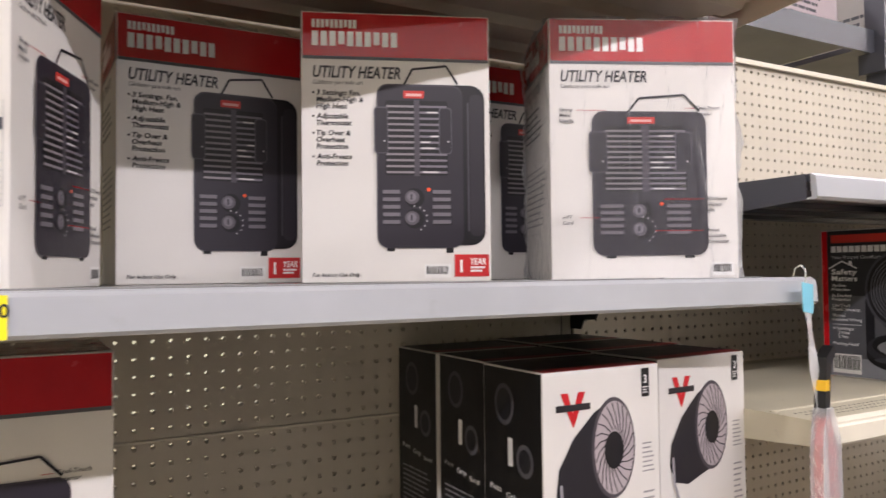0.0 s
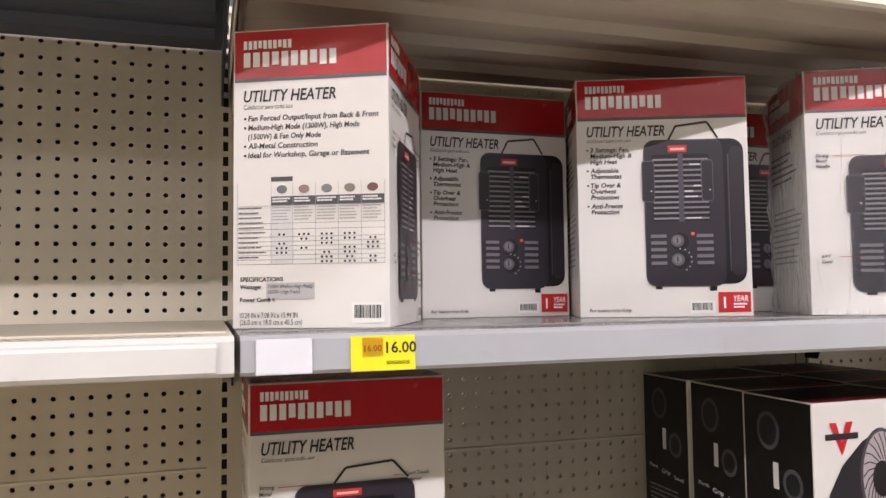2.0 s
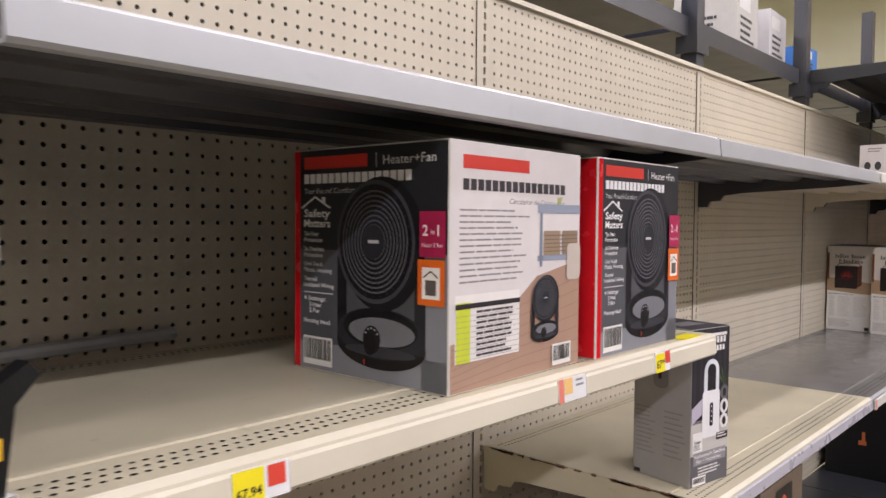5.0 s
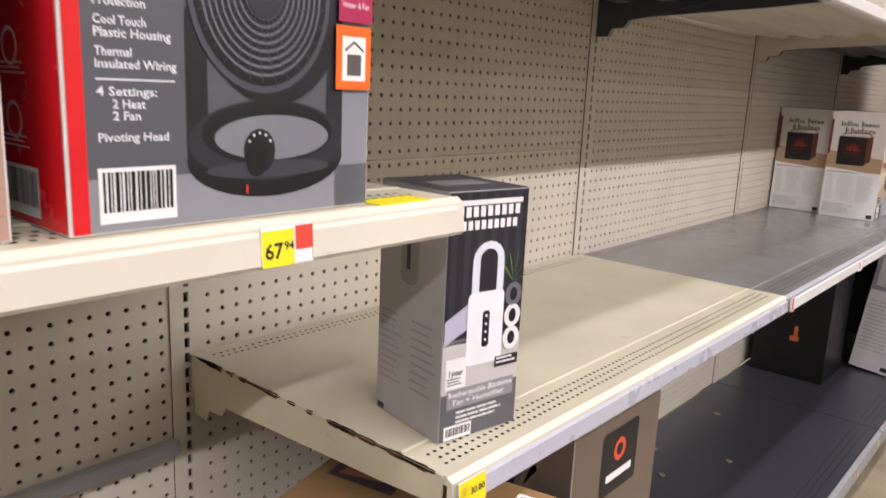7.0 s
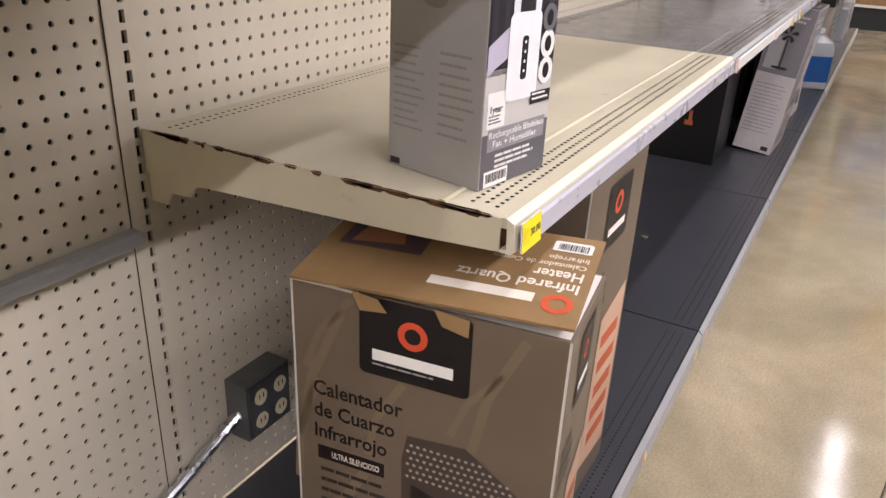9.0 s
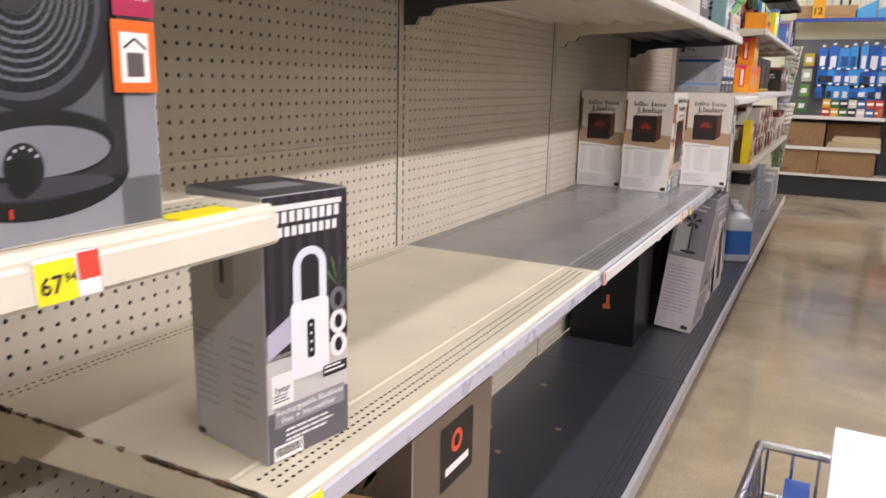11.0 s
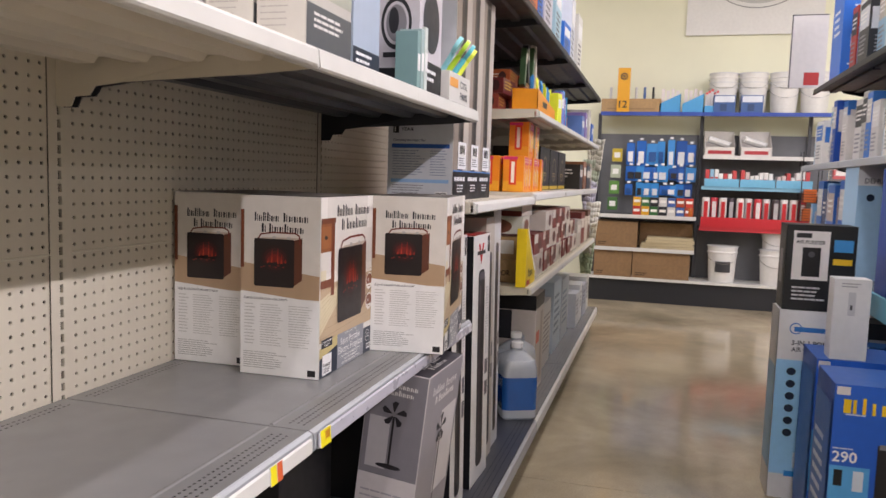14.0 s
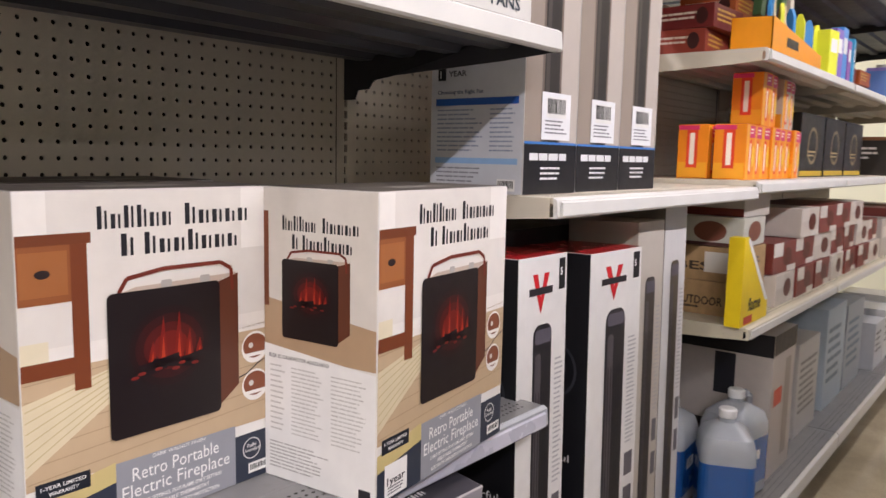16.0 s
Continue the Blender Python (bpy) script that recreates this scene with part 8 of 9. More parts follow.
air_box(7.87, -0.868, 0.9605, 0.32, 0.3, 0.63, "#9cc0dc", "pale blue dehumidifier carton on the grey shelf", (("l", "#dcdcdc", 0.0, 0.8, 1.0, 1.0), ("l", "text", "#3a3f48", "DEHUMIDIFIER", 0.1, 0.82, 0.06, 0.7), ("l", "ell", "#1d2a3e", 0.2, 0.7, 0.06, 0.03), ("l", "#e6e6e6", 0.55, 0.2, 0.9, 0.6)), name="dehumidifier_carton")
air_box(8.75, -0.905, 2.1605, 0.2, 0.3, 0.6, "#2f6fd0", "bright blue filter carton on the black top shelf", (("l", "text", "#e8ecf4", "L", 0.3, 0.8, 0.14, 0.4), ("l", "bars", "#dfe6f2", 0.3, 0.55, 0.8, 0.72, 4), ("l", "#dfe6f2", 0.25, 0.28, 0.7, 0.42), ("l", "bars", "#dfe6f2", 0.2, 0.08, 0.85, 0.12, 1), ("b", "bars", "#dfe6f2", 0.2, 0.4, 0.8, 0.7, 4)), name="filter_carton")
s = Sheet()
s.box(6.5, -0.852, 0.865, 7.4, -0.835, 0.968)
tagged(link("shelf_sign", s.mesh("shelf_sign", ink("#5f9fb4"))), "pale blue strip sign along the shelf edge", "sign")


def hanging_filter(x, y, ztop, w, h, core, label, band=None, text=None, seed=0):
    """A pleated filter in a crinkled clear sleeve on a peg hook."""
    q = random.Random(seed)
    ob = thing("bagged_filter", pose(x, y, ztop, q.uniform(-3, 3), q.uniform(-2, 2), -90 + q.uniform(-14, 14)), label, "filter", "bagged filters")
    s = Sheet()
    n = 14
    for i in range(n):
        x0, x1 = -w / 2 + w * i / n, -w / 2 + w * (i + 1) / n
        s.prism([(x0, -0.012), (x1, -0.012), (x1, 0.008), ((x0 + x1) / 2, 0.016), (x0, 0.008)], "z", -h + 0.05, -0.06)
    part("pleated_core", s, ink(core, 0.6), ob)
    bm = bmesh.new()
    bmesh.ops.create_cube(bm, size=1.0, matrix=Matrix.Translation((0, 0, -h / 2)) @ Matrix.Diagonal((w * 1.12, 0.05, h, 1)))
    bmesh.ops.subdivide_edges(bm, edges=bm.edges[:], cuts=7, use_grid_fill=True)
    for v in bm.verts:
        n3 = noise.noise_vector(Vector((v.co.x * 14, v.co.y * 9, v.co.z * 5 + seed * 3.1)))
        pinch = 1 - 0.6 * max(0, (abs(v.co.z + h / 2) / (h / 2)) ** 6)
        v.co.y *= pinch
        v.co += n3 * 0.012
    me = bpy.data.meshes.new("sleeve")
    bm.to_mesh(me)
    bm.free()
    me.materials.append(CLEAR)
    me.shade_smooth()
    link("sleeve", me, ob, "crinkled clear plastic sleeve")
    P = Print(ob, (-w / 2, -0.031, -h), (1, 0, 0), (0, 0, 1), (0, -1, 0))
    if band:
        P.rect(band, 0.01, h * 0.22, w - 0.01, h * 0.92, 1, "printed_card")
        P.rect("#e8b82a", w * 0.3, h * 0.72, w * 0.6, h * 0.82, 2, "maker_mark")
        P.text("#f0ece4", text or "Micro", w * 0.12, h * 0.62, h * 0.05, 2, True)
        P.rect("#26221f", w * 0.25, h * 0.34, w * 0.75, h * 0.48, 2, "printed_block")
        P.rect("#e8e4de", w * 0.2, h * 0.03, w * 0.8, h * 0.2, 2, "printed_foot")
    else:
        for k in range(6):
            z = h * (0.24 + 0.035 * k) + 0.01 * math.sin(k + seed)
            P.poly("#d8d61e", [(w * 0.1, z), (w * 0.9, z + 0.006), (w * 0.9, z + 0.016), (w * 0.1, z + 0.01)], 1, "warning_tape")
    P.flush()
    s = Sheet()
    s.tube([(0.3, 0, 0.02), (0.02, 0, 0.02), (0, 0, 0.0), (0, 0, -0.03)], 0.003, 6)
    part("peg_hook", s, CHROME, ob, smooth=True)


def sleeved_filter(x, y, ztop, w, th, h, seed):
    """A flat grey filter hanging edge-on in a long crinkled clear sleeve, bound with yellow printed tape."""
    q = random.Random(seed)
    ob = thing("bagged_filter", pose(x, y, ztop, q.uniform(-3, 2), q.uniform(-1.5, 1.5), q.uniform(-4, 4)), "grey filter edge-on in a clear sleeve with yellow tape", "filter", "bagged filters")
    s = Sheet()
    n = 9
    for i in range(n):
        z0, z1 = -0.06 - (h - 0.16) * i / n, -0.06 - (h - 0.16) * (i + 1) / n
        s.box(0, -th / 2 + 0.002 * (i % 2), z1 + 0.001, w, th / 2 - 0.002 * (i % 2), z0)
    part("filter_core", s, surface("grey_filter_media", "#a09f9b", 0.8, grain=0.15, scale=60), ob)["kind"] = "stuff"
    bm = bmesh.new()
    bmesh.ops.create_cube(bm, size=1.0, matrix=Matrix.Translation((w / 2, 0, -h / 2)) @ Matrix.Diagonal((w + 0.03, th + 0.014, h, 1)))
    bmesh.ops.subdivide_edges(bm, edges=bm.edges[:], cuts=9, use_grid_fill=True)
    for v in bm.verts:
        low = max(0.0, -v.co.z / h - 0.8) * 5
        v.co.y *= 1 + 0.9 * low
        v.co += noise.noise_vector(Vector((v.co.x * 22, v.co.y * 30, v.co.z * 9 + seed * 3.7))) * (0.006 + 0.014 * low)
    me = bpy.data.meshes.new("sleeve")
    bm.to_mesh(me)
    bm.free()
    me.materials.append(CLEAR)
    me.shade_smooth()
    link("sleeve", me, ob, "crinkled clear plastic sleeve")
    zt = -h * (0.5 + 0.16 * ((seed // 2) / 6) + q.uniform(-0.03, 0.03))
    for z in ((zt, zt + 0.16) if seed % 3 == 0 else (zt,)):
        s, b = Sheet(), Sheet()
        s.box(-0.022, -th / 2 - 0.008, z - 0.026, w * 0.05, th / 2 + 0.008, z + 0.026)
        for i in range(4):
            b.prism([(-th / 2 - 0.006, z - 0.024 + 0.013 * i), (th / 2 + 0.006, z - 0.018 + 0.013 * i), (th / 2 + 0.006, z - 0.013 + 0.013 * i), (-th / 2 - 0.006, z - 0.019 + 0.013 * i)], "x", -0.0226, -0.0222)
        tape = part("binding_tape", s, ink("#d9d422", 0.3), ob, "yellow tape with black print")
        part("tape_print", b, BLACK, tape)["kind"] = "stuff"
    s = Sheet()
    s.tube([(0.05, -0.04, 0.015), (0.05, 0.0, 0.02), (0.05, 0, -0.07)], 0.003, 6)
    part("peg_hook", s, CHROME, ob, smooth=True)


for i in range(7):
    for j in range(2):
        sleeved_filter(5.32 + 0.44 * j + 0.03 * (i % 2), -0.722 - 0.06 * i, 1.425 + 0.012 * ((i * 3) % 4), 0.36, 0.034, 0.69 + 0.02 * (i % 3), i * 2 + j)
for i in range(5):
    hanging_filter(5.88 - 0.1 * i, -0.865 - 0.06 * i, 2.38, 0.19, 0.9, "#d8d6d2", "orange carded filter in a clear plastic sleeve", band="#d8602c", text="Micro" if i % 2 else "Reduce", seed=20 + i)
ob, F = carton(pose(6.1, -0.955, 1.63, 0, 0, 0), 0.004, 0.165, 0.085, "purple shelf flag with white lettering", ink("#6a2a62"), name="shelf_flag", category="sign")
F["l"].text("#f0e8f0", "6 Mo", 0.02, 0.05, 0.03, 2, True)
F["l"].text("#f0e8f0", "Sup", 0.03, 0.014, 0.03, 2, True)
F["l"].text("#f0e8f0", "2-Pack", 0.1, 0.03, 0.024, 2, True)
F["l"].flush()
air_box(6.7, -0.86, 1.37, 0.3, 0.2, 0.28, "#b3282c", "red boxed filter behind the bags", (("l", "#e6e2de", 0.1, 0.7, 0.7, 0.85), ("l", "#26221f", 0.0, 0.0, 1.0, 0.3)), name="filter_carton")
ob = thing("gondola_shelf", pose(5.92, -1.5, 1.355), "dark steel shelf behind the bagged filters", "shelf", "opposite shelves")
s = Sheet()
s.box(0, 0, 0, 1.14, 0.64, 0.014)
s.box(0, 0.63, -0.03, 1.14, 0.642, 0.014)
part("deck", s, BLACK_STEEL, ob)

# ---- end of the aisle: cross shelving ----
EARLIER = set(bpy.data.objects.keys())
XE = 12.75
ob = thing("end_gondola", pose(XE, 0, 0), "grey pegboard shelving across the end of the aisle", "shelving", "", "structure")
s = Sheet()
s.box(0.5, -2.6, 0, 0.54, 1.05, 2.05)
part("pegboard", s, surface("mid_grey_pegboard", "#6a6b6e", 0.6, grain=0.06, scale=12), ob)
s = Sheet()
s.box(0.02, -2.6, 0.27, 0.5, 1.05, 0.3)
part("base_deck", s, WHITE_LIP, ob)
s = Sheet()
s.box(0.06, -2.6, 0, 0.08, 1.05, 0.27)
part("kick_plate", s, BLACK_STEEL, ob)
for yy in (1.03, -0.19, -1.4, -2.58):
    s = Sheet()
    s.box(0.44, yy - 0.02, 0, 0.5, yy + 0.02, 2.3)
    part("upright", s, DARK_DECK, ob)
for nm, y0, y1, z, lip, fr in (("blue top", -2.6, 1.0, 2.29, ink("#2f4aa0"), 0.12), ("white", -0.17, 1.0, 1.06, WHITE_LIP, 0.0), ("white", -0.17, 1.0, 0.66, WHITE_LIP, 0.02), ("white", -1.4, -0.21, 1.79, WHITE_LIP, 0.1), ("pale blue", -1.4, -0.21, 1.43, ink("#7fb0c8"), 0.08), ("red", -1.4, -0.21, 0.95, ink("#b8323a"), 0.02), ("white", -2.6, -1.42, 1.4, WHITE_LIP, 0.05)):
    o2 = thing("end_shelf", pose(XE + fr, y0, z), "%s edged steel shelf at the end of the aisle" % nm, "shelf", "end shelves")
    s = Sheet()
    s.box(0.006, 0, -0.02, 0.48 - fr, y1 - y0, 0)
    part("deck", s, GREY_DECK, o2)
    s = Sheet()
    s.box(-0.004, 0, -0.04, 0.006, y1 - y0, 0.004)
    part("front_lip", s, lip, o2)


def end_box(y1, z, wy, h, tone, label, art=(), dx=0.3, fr=0.03, name="carton", group="end shelf cartons"):
    return plain_box(pose(XE + fr, y1 - wy, z), dx, wy, h, tone, label, art, name, group=group)


BROWN = surface("brown_card", "#86694a", 0.75, grain=0.12, scale=30, bump=0.08, bump_scale=90)
for y1, z, wy, h, dx in ((0.99, 0.301, 0.45, 0.32, 0.4), (0.53, 0.301, 0.66, 0.32, 0.38), (0.98, 0.661, 0.49, 0.31, 0.38), (0.47, 0.661, 0.62, 0.3, 0.24)):
    end_box(y1, z, wy, h, "brown_card", "plain brown cardboard carton on a low shelf", (("l", "bars", "#4a3826", 0.05, 0.05, 0.3, 0.2, 2), ("l", "#7d6344", 0.0, 0.49, 1.0, 0.505)), dx, 0.27 if dx < 0.3 else 0.05, name="brown_carton")
for k in range(4):
    s = Sheet()
    s.box(0, 0, 0, 0.22, 0.62 - 0.03 * k, 0.034)
    tagged(link("foam_board", s.mesh("foam_board", ink("#b9aa88", 0.7)), None, "", pose(XE + 0.03, -0.17 + 0.015 * (k % 2), 0.661 + 0.036 * k, 0, 0, 1.5 * (k % 3) - 1)), "cream flat board stacked on a low shelf", "board", "stacked boards")
# blue carded paint tools on pegs
r = random.Random(77)
for row, (z, n, hh) in enumerate(((1.8, 7, 0.34), (1.56, 8, 0.2), (1.36, 8, 0.17))):
    for i in range(n):
        yy = 0.62 - i * (0.8 / n) + r.uniform(-0.02, 0.02)
        w, h = r.uniform(0.08, 0.14), hh * r.uniform(0.7, 1.1)
        o2 = thing("paint_tool_pack", pose(XE + 0.36, yy, z - h / 2, 0, r.uniform(-3, 3), 0), "blue carded paint tool hanging on a peg hook", "paint tool", "hanging paint tools")
        s = Sheet()
        s.box(0, -w / 2, 0, 0.012, w / 2, h)
        part("card", s, ink(r.choice(("#1f62b8", "#2a78c8", "#184e9a", "#3a8ad0"))), o2)
        s = Sheet()
        s.box(-0.018, -w * 0.3, h * 0.15, 0, w * 0.3, h * 0.6)
        part("tool", s, ink(r.choice(("#d8dce0", "#20508e", "#e6e6e6", "#2a2a2e"))), o2)
        s = Sheet()
        s.tube([(0.14, 0, h + 0.01), (0.0, 0, h + 0.01), (-0.02, 0, h + 0.02)], 0.004, 6)
        part("peg_hook", s, CHROME, o2)
        s = Sheet()
        s.box(-0.026, -0.02, h + 0.01, -0.022, 0.02, h + 0.035)
        part("price_flag", s, WHITE_TAG, o2)
for i in range(7):
    for j in range(2):
        end_box(0.56 - 0.1 * i, 1.061 + 0.11 * j, 0.09, 0.105, ("#b83a2a", "#d8a02a", "#3a6a3a", "#26262a", "#c9c5c0", "#3f5a9a", "#a8442a")[(i + j) % 7], "small boxed hardware on the white shelf", (("l", "#e6e2da", 0.1, 0.4, 0.9, 0.7),), 0.12, name="small_box", group="small hardware boxes")
for i in range(4):
    end_box(0.88 - 0.01 * i, 1.1 + 0.2 * i, 0.12, 0.16, ("#47703a", "#5c8a42", "#aab39c", "#b8a232")[i], "green and white packaged goods on a peg", (("l", "#e6e6e0", 0.2, 0.3, 0.8, 0.7),), 0.05, 0.3, "package", "green packages")
o2 = thing("spray_bottle", pose(XE + 0.06, -0.1, 1.061), "amber spray bottle with a white cap", "bottle")
s = Sheet()
s.lathe([(0.035, 0), (0.038, 0.01), (0.038, 0.09), (0.02, 0.13), (0.013, 0.15)], seg=14)
part("bottle", s, ink("#b8602a", 0.25), o2, smooth=True)
s = Sheet()
s.lathe([(0.015, 0.15), (0.016, 0.19), (0.01, 0.2)], seg=12)
part("cap", s, WHITE_TAG, o2, smooth=True)
# wire basket stand of red packages beside the opposite run
o2 = thing("wire_rack", pose(12.1, -1.42, 0.0), "grey wire display rack holding red packages", "rack")
for yy in (-0.32, 0.0):
    s = Sheet()
    s.tube([(0, yy, 0.0), (0, yy, 1.75)], 0.008, 8)
    part("upright", s, CHROME, o2, smooth=True)
for k in range(26):
    s = Sheet()
    s.tube([(0, -0.32, 0.2 + 0.06 * k), (-0.06, -0.3, 0.2 + 0.06 * k), (-0.06, -0.02, 0.2 + 0.06 * k), (0, 0, 0.2 + 0.06 * k)], 0.003, 6)
    part("wire", s, CHROME, o2, smooth=True)
for k in range(7):
    plain_box(pose(12.08, -1.7, 0.225 + 0.22 * k, 0, 0, 0), 0.05, 0.24, 0.19, "#8a3038" if k % 2 else "#b8585a", "red packaged goods held in the wire rack", (("l", "#d8d0cc", 0.1, 0.2, 0.9, 0.5),), "package", group="red packages")
# caulk tubes in red trays, rollers in pale blue trays
for i in range(12):
    o2 = thing("caulk_tube", pose(XE + 0.07 + 0.05 * (i % 2), -0.27 - 0.095 * i, 0.955), "white caulking tube with red print in a red tray", "caulk tube", "caulk tubes")
    s = Sheet()
    s.lathe([(0.041, 0), (0.043, 0.01), (0.043, 0.33), (0.038, 0.345), (0.0, 0.347)], seg=12)
    part("tube", s, ink(("#d8d4d0", "#b8303a", "#d4d0cc", "#3a3034", "#d8d4d0")[i % 5]), o2, smooth=True)
    s = Sheet()
    s.box(-0.0445, -0.022, 0.08, -0.03, 0.022, 0.3)
    part("printed_label", s, ink(("#b8242a", "#d8ccc8", "#b8242a", "#a8a4a4", "#b8242a")[i % 5]), o2)
s = Sheet()
s.box(0, 0, 0, 0.008, 1.18, 0.12)
tagged(link("tray_front", s.mesh("tray_front", ink("#b8242e")), None, "", pose(XE + 0.0, -1.4, 0.954)), "red cardboard tray front along the shelf", "tray")
for i in range(3):
    s = Sheet()
    s.prism([(0, 0), (0.38, 0), (0.38, 0.09), (0, 0.09)], "x", 0, 0.006)
    tagged(link("display_tray", s.mesh("display_tray", ink("#6fb0d0")), None, "", pose(XE + 0.06, -0.62 - 0.39 * i, 1.431)), "pale blue cardboard tray on the shelf", "tray", "pale blue trays")
    for k in range(7):
        end_box(-0.25 - 0.39 * i - 0.05 * k, 1.432, 0.042, r.uniform(0.12, 0.2), r.choice(("#d8d4d0", "#c9b4b0", "#c24a4a", "#8ab0c8", "#e4e2de")), "narrow packaged roller cover in a tray", (("l", "#c2383a", 0.1, 0.4, 0.9, 0.55),), 0.16, 0.09, "roller_pack", "roller packs")
for y1, tone in ((-0.22, "#d4cec6"), (-0.62, "#d8d2cc")):
    o2 = thing("display_box", pose(XE + 0.12, y1 - 0.34, 1.791), "white open display box with a red front", "display", "open display boxes")
    s = Sheet()
    s.box(0, 0, 0, 0.006, 0.34, 0.1)
    s.box(0.3, 0, 0, 0.306, 0.34, 0.3)
    s.prism([(0, 0), (0.3, 0), (0.3, 0.3), (0, 0.1)], "y", 0, 0.006)
    s.prism([(0, 0), (0.3, 0), (0.3, 0.3), (0, 0.1)], "y", 0.334, 0.34)
    part("tray", s, ink(tone), o2)
    s = Sheet()
    s.box(-0.003, 0.04, 0.02, -0.001, 0.3, 0.06)
    part("red_label", s, ink("#a8343a"), o2)
    s = Sheet()
    s.tube([(0.1, 0.05, 0.12), (0.15, 0.17, 0.16), (0.12, 0.3, 0.2)], 0.04, 8)
    part("lighter_pack", s, ink("#d4d2ce"), o2, smooth=True)


def bucket(x, y, z, h, rr, lid, label, art=None):
    o2 = thing("bucket", pose(x, y, z), label, "bucket", "white buckets")
    s = Sheet()
    s.lathe([(rr * 0.84, 0), (rr * 0.86, 0.01), (rr * 0.97, h * 0.82), (rr * 1.03, h * 0.83), (rr * 1.03, h * 0.87), (rr * 0.98, h * 0.88), (rr, h)], seg=24)
    part("pail", s, ink("#e0deda", 0.35), o2, smooth=True)
    s = Sheet()
    s.lathe([(rr * 1.04, h), (rr * 1.05, h + 0.012), (rr * 0.9, h + 0.014)] if lid else [(rr * 1.04, h - 0.01), (rr * 1.04, h + 0.004)], seg=24)
    part("rim", s, ink("#d4d4d4", 0.35), o2, smooth=True)
    s = Sheet()
    s.tube([(0, rr * 1.03 * math.cos(radians(t)), h * 0.8 - rr * 0.7 * math.sin(radians(t))) if 0 else (-rr * 1.04 * math.sin(radians(t)), rr * 1.04 * math.cos(radians(t)), h * 0.82 - 0.12 * math.sin(radians(t))) for t in range(0, 181, 15)], 0.003, 6)
    part("bail", s, CHROME, o2, smooth=True)
    if art:
        s = Sheet()
        for k in range(8):
            t0, t1 = radians(150 + 7.5 * k), radians(150 + 7.5 * (k + 1))
            s.face([(rr * 0.985 * math.cos(t), rr * 0.985 * math.sin(t), zz) for t, zz in ((t0, h * 0.3), (t1, h * 0.3), (t1, h * 0.6), (t0, h * 0.6))])
        part("printed_label", s, ink(art), o2)


for i, yy in enumerate((-0.4, -0.73, -1.07, -1.4)):
    bucket(XE + 0.34, yy, 2.291, 0.36, 0.16, False, "white plastic bucket nested in a stack on the top shelf")
    bucket(XE + 0.34, yy, 2.40, 0.36, 0.16, False, "white plastic bucket nested in a stack on the top shelf")
for yy in (-0.42, -0.72):
    end_box(yy + 0.13, 2.291, 0.24, 0.2, "#3a5a90", "blue and white packaged goods on the top shelf", (("l", "#d8dce4", 0.05, 0.6, 0.95, 0.95), ("l", "#26406a", 0.3, 0.1, 0.6, 0.5)), 0.12, 0.13, "package")
bucket(XE + 0.2, -0.5, 0.301, 0.42, 0.17, True, "white bucket with a dark printed mark on the base deck", "#3a3a3e")
bucket(XE + 0.2, -1.08, 0.301, 0.4, 0.17, True, "plain white bucket on the base deck")
bucket(XE + 0.25, -1.08, 0.72, 0.2, 0.16, True, "plain white bucket stacked on another")
for y1, wy in ((0.32, 0.24), (0.06, 0.24)):
    o2 = thing("display_box", pose(XE + 0.14, y1 - wy, 2.291), "bright blue display box with slanted sides", "display", "blue display boxes")
    s = Sheet()
    s.prism([(0, 0), (wy, 0), (wy, 0.1), (0, 0.22)], "x", 0, 0.006)
    s.box(0, 0, 0, 0.3, 0.006, 0.2)
    part("tray", s, ink("#4a9ad0"), o2)
    s = Sheet()
    for k in range(4):
        s.box(0.05, 0.02 + 0.055 * k, 0.02, 0.1, 0.055 + 0.055 * k, 0.26 + 0.02 * (k % 2))
    part("lighter_pack", s, ink("#dcd2d0"), o2)["kind"] = "stuff"
end_box(-0.19, 2.291, 0.26, 0.08, "#4a9ad0", "low blue tray on the top shelf", (), 0.2, 0.14, "display_tray")
for k in range(8):
    end_box(-0.2 - 0.03 * k, 2.372, 0.026, 0.16 + 0.02 * (k % 3), "#dcd6d4", "white roller cover with a red tip in a tray", (("l", "#d04a4a", 0.0, 0.85, 1.0, 1.0),), 0.05, 0.2, "roller_pack", "roller packs")
end_box(1.0, 2.291, 0.7, 0.16, "kraft_card", "open brown carton of trowels on the top shelf", (("l", "#8f7350", 0.1, 0.2, 0.9, 0.3),), 0.3, 0.14)
for k in range(6):
    o2 = thing("trowel", pose(XE + 0.25, 0.4 + 0.1 * k, 2.4, 0, 0, 20 * k), "hand tool standing in an open carton", "tool", "hand tools")
    s = Sheet()
    s.lathe([(0.014, 0.05), (0.017, 0.1), (0.013, 0.17), (0.016, 0.19), (0.008, 0.2)], seg=10)
    part("grip", s, ink(("#26282c", "#3a5a90", "#c9c9cc")[k % 3]), o2, smooth=True)
    s = Sheet()
    s.box(-0.003, -0.03, 0.0, 0.003, 0.03, 0.06)
    part("blade", s, CHROME, o2)
ob, F = carton(pose(XE + 0.1, 0.67, 2.291), 0.006, 0.145, 0.52, "tall yellow aisle sign numbered 12", ink("#e0a01e"), name="aisle_sign", category="sign")
F["l"].text("#2a241c", "12", 0.072, 0.05, 0.12, 2, True, align="c")
F["l"].ell("#2a241c", 0.072, 0.42, 0.045, 0.045, 2, "printed_emblem", 8, inner=0.6)
F["l"].ell("#2a241c", 0.072, 0.42, 0.018, 0.018, 2, "printed_emblem", 8)
F["l"].flush()
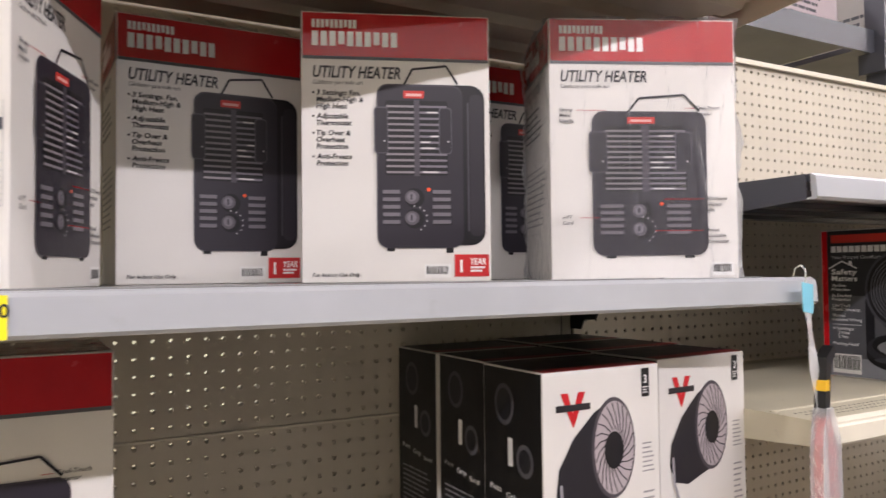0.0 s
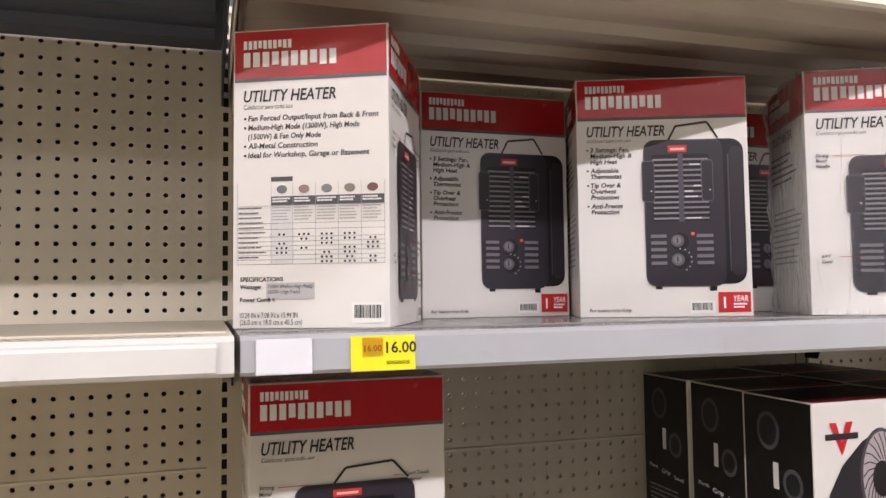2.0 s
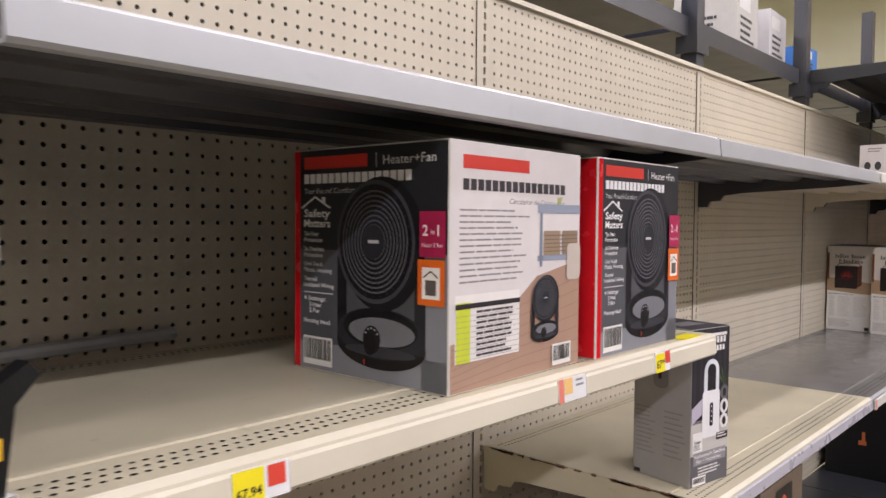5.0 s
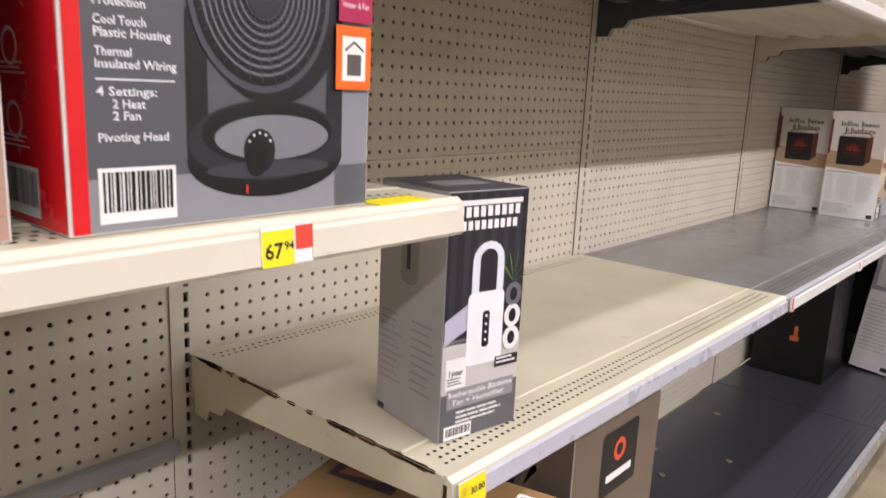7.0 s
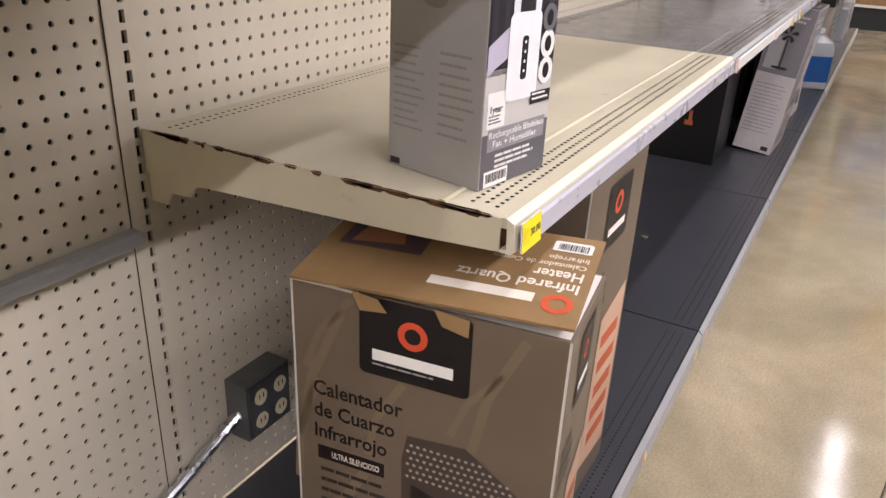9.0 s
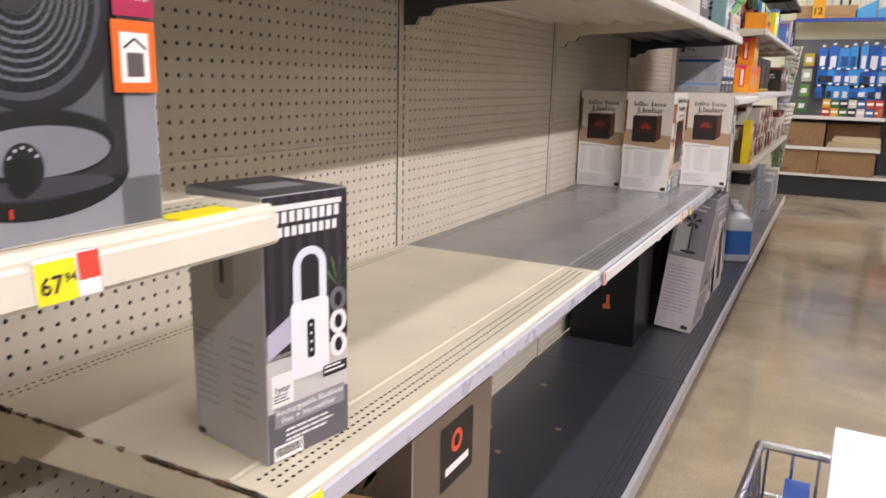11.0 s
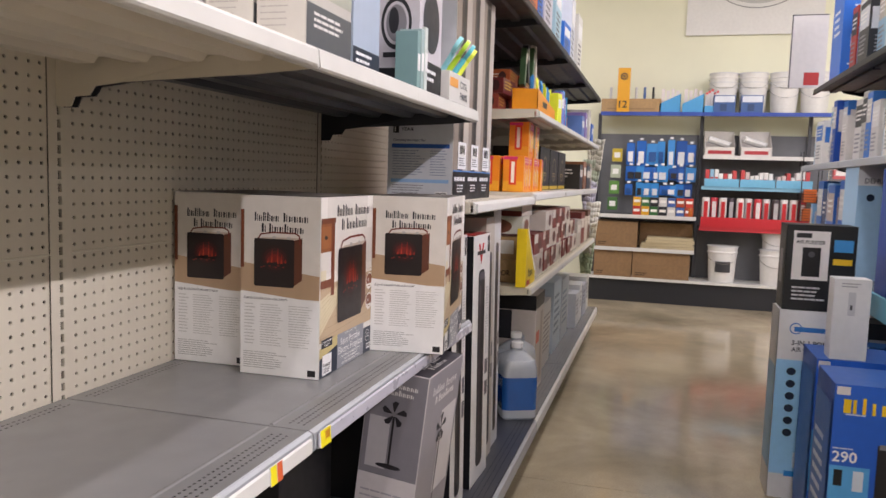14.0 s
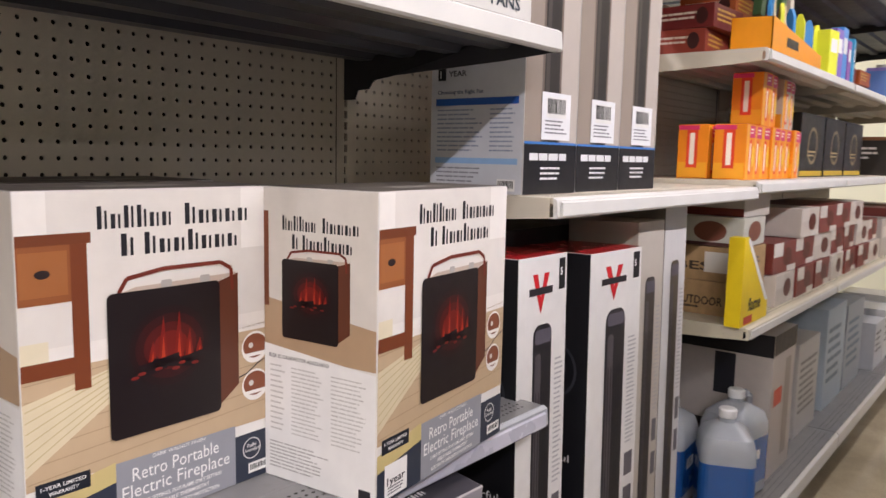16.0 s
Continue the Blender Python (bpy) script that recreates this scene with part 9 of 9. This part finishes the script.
# wire clip rack beside the cross shelving
ob = thing("wire_rack", pose(XE - 0.02, -1.48, 0.35), "dark red wire rack of clip packs beside the shelving", "rack")
s = Sheet()
for k in range(36):
    s.box(0, 0, 0.03 * k, 0.2, 0.008, 0.03 * k + 0.006)
    s.box(0, 0.2, 0.03 * k, 0.2, 0.208, 0.03 * k + 0.006)
    s.box(0, 0, 0.03 * k, 0.006, 0.208, 0.03 * k + 0.006)
part("wire", s, surface("red_wire", "#5a3a36", 0.5), ob)
s = Sheet()
for q in ((0, 0), (0.2, 0), (0, 0.2), (0.2, 0.2)):
    s.box(q[0], q[1], -0.35, q[0] + 0.01, q[1] + 0.01, 1.5)
part("frame", s, BLACK_STEEL, ob)
s = Sheet()
for k in range(5):
    s.box(0.03, 0.04, 0.05 + 0.22 * k, 0.17, 0.17, 0.2 + 0.22 * k)
part("pack", s, ink("#c9662a"), ob)

# poster of a paint can lid on the end wall
ob = thing("wall_poster", pose(XW1 - 0.03, 0, 0), "large white wall panel picturing a yellow paint can lid", "poster")
s = Sheet()
s.box(0, -1.48, 3.26, 0.025, 0.06, 4.95)
part("panel", s, ink("#dddcda", 0.6), ob)
P = Print(ob, (0, 0.06, 3.26), (0, -1, 0), (0, 0, 1), (-1, 0, 0))
P.ell("#b9bab8", 0.80, 1.02, 0.66, 0.66, 4, "pictured_can_rim", 48)
P.ell("#e6e6e2", 0.80, 1.03, 0.63, 0.63, 8, "pictured_can_rim", 48)
P.ell("#e8a80c", 0.80, 1.05, 0.6, 0.6, 12, "pictured_paint", 48)
P.ell("#f5bd1a", 0.82, 1.08, 0.52, 0.52, 16, "pictured_paint", 48)
P.stroke("#8c8d8c", [(0.80 + 0.69 * math.cos(radians(t)), 1.0 + 0.69 * math.sin(radians(t))) for t in range(178, 345, 6)], 0.012, 18, "pictured_bail")
P.flush()
# the whole end display stands a little to the right of the aisle's middle line
for o2 in [o for o in bpy.data.objects if o.name not in EARLIER and o.parent is None]:
    o2.matrix_basis = pose(0, -0.11, 0) @ o2.matrix_basis

# small framed panel standing at the end of the opposite run
ob, F = carton(pose(9.45, -0.95, 2.161), 0.02, 0.24, 0.52, "pale framed panel at the end of the opposite shelving", ink("#cfcbc9"), name="framed_sign", category="sign")
F["l"].rect("#4a4a4e", 0.0, 0.0, 0.008, 0.52, 1, "frame_edge")
F["l"].rect("#4a4a4e", 0.0, 0.512, 0.24, 0.52, 1, "frame_edge")
F["l"].rect("#b03a3a", 0.1, 0.02, 0.2, 0.11, 1, "printed_panel")
F["l"].flush()

# ---- shopping cart ----
ob = thing("shopping_cart", pose(2.685, 0.296, 0), "chrome wire shopping cart with blue plastic trim", "cart")
zr, zb = 0.95, 0.45
front, back, half = 0.0, -0.92, 0.5


def side_y(x):
    return -0.03 + 0.05 * (x / back)


def rim(z, inset=0.0):
    return [(front - inset, -0.01 - inset, z), (back, 0.04, z), (back, -0.58, z), (front - inset, -0.53 + inset, z), (front - inset, -0.01 - inset, z)]


s = Sheet()
s.tube(rim(zr), 0.006, 8)
s.tube(rim(zr - 0.07), 0.003, 6)
s.tube(rim(zb, 0.04), 0.005, 8)
part("rim", s, CHROME, ob, smooth=True)
s = Sheet()
for k in range(33):
    x = front + (back - front) * k / 32
    q = 0.05 * (x - front) / (back - front)
    s.tube([(x, -0.01 + q, zr), (x - 0.03, -0.05 + q, zb)], 0.0022, 5)
    s.tube([(x, -0.53 - q, zr), (x - 0.03, -0.49 - q, zb)], 0.0022, 5)
for k in range(17):
    y = -0.02 - 0.5 * k / 16
    s.tube([(front, y, zr), (front - 0.04, y, zb), (back, y, zb)], 0.0022, 5)
part("wire", s, CHROME, ob)["kind"] = "stuff"
s = Sheet()
for x0 in (-0.06, -0.2, -0.34):
    s.box(x0 - 0.05, -0.075, zr - 0.1, x0 + 0.04, -0.045, zr - 0.03)
s.box(-0.42, -0.085, zr - 0.2, 0.0 - 0.01, -0.07, zr - 0.09)
part("side_trim", s, BLUE_PLASTIC, ob, "blue plastic basket trim")
s = Sheet()
s.tube([(back, 0.04, zr), (back - 0.08, 0.04, 1.0), (back - 0.1, 0.02, 1.02), (back - 0.1, -0.56, 1.02), (back - 0.08, -0.58, 1.0), (back, -0.58, zr)], 0.014, 10)
part("push_bar", s, BLUE_PLASTIC, ob, "blue push bar", smooth=True)
s = Sheet()
for y in (-0.06, -0.48):
    s.tube([(back, y, zr), (back + 0.05, y, 0.2), (back + 0.1, y, 0.14), (front - 0.1, y, 0.14), (front - 0.2, y, zb)], 0.011, 8)
part("chassis", s, CHROME, ob, smooth=True)
for x in (front - 0.12, back + 0.1):
    for y in (-0.06, -0.48):
        s = Sheet()
        s.prism([(x + 0.06 * math.cos(radians(t)), 0.061 + 0.06 * math.sin(radians(t))) for t in range(0, 360, 20)], "y", y - 0.015, y + 0.015)
        part("wheel", s, BLACK, ob, "black rubber wheel")
        s = Sheet()
        s.box(x - 0.012, y - 0.022, 0.06, x + 0.012, y + 0.022, 0.14)
        part("fork", s, CHROME, ob)
plain_box(pose(2.3, -0.06, 0.46, 0, 0, -2), 0.365, 0.275, 0.54, "#d4cfd6", "white appliance carton picturing a dark vacuum, in the cart", (*(("t", "#26242a", 0.55 + 0.07 * (q % 3), 0.14 + 0.085 * q, 0.72, 0.19 + 0.085 * q) for q in range(6)), ("t", "bars", "#d88a90", 0.42, 0.2, 0.47, 0.8, 5), ("t", "ell", "#3a383e", 0.2, 0.5, 0.14, 0.34), ("t", "ell", "#7d7a82", 0.22, 0.55, 0.06, 0.16), ("l", "#26242a", 0.1, 0.75, 0.8, 0.85), ("f", "#3a3840", 0.2, 0.2, 0.8, 0.5)), "appliance_carton")

# ---- floor slabs ----
xs = (XW0, -6.85, -2.25, 2.35, 6.95, 11.55, XW1)
ys = (YW0, -6.6, -2.0, 2.6, YW1)
for i in range(len(xs) - 1):
    for j in range(len(ys) - 1):
        s = Sheet()
        g = 0.0022
        s.box(xs[i] + g, ys[j] + g, -0.1, xs[i + 1] - g, ys[j + 1] - g, 0.0)
        link("slab", s.mesh("slab", CONCRETE), floor)
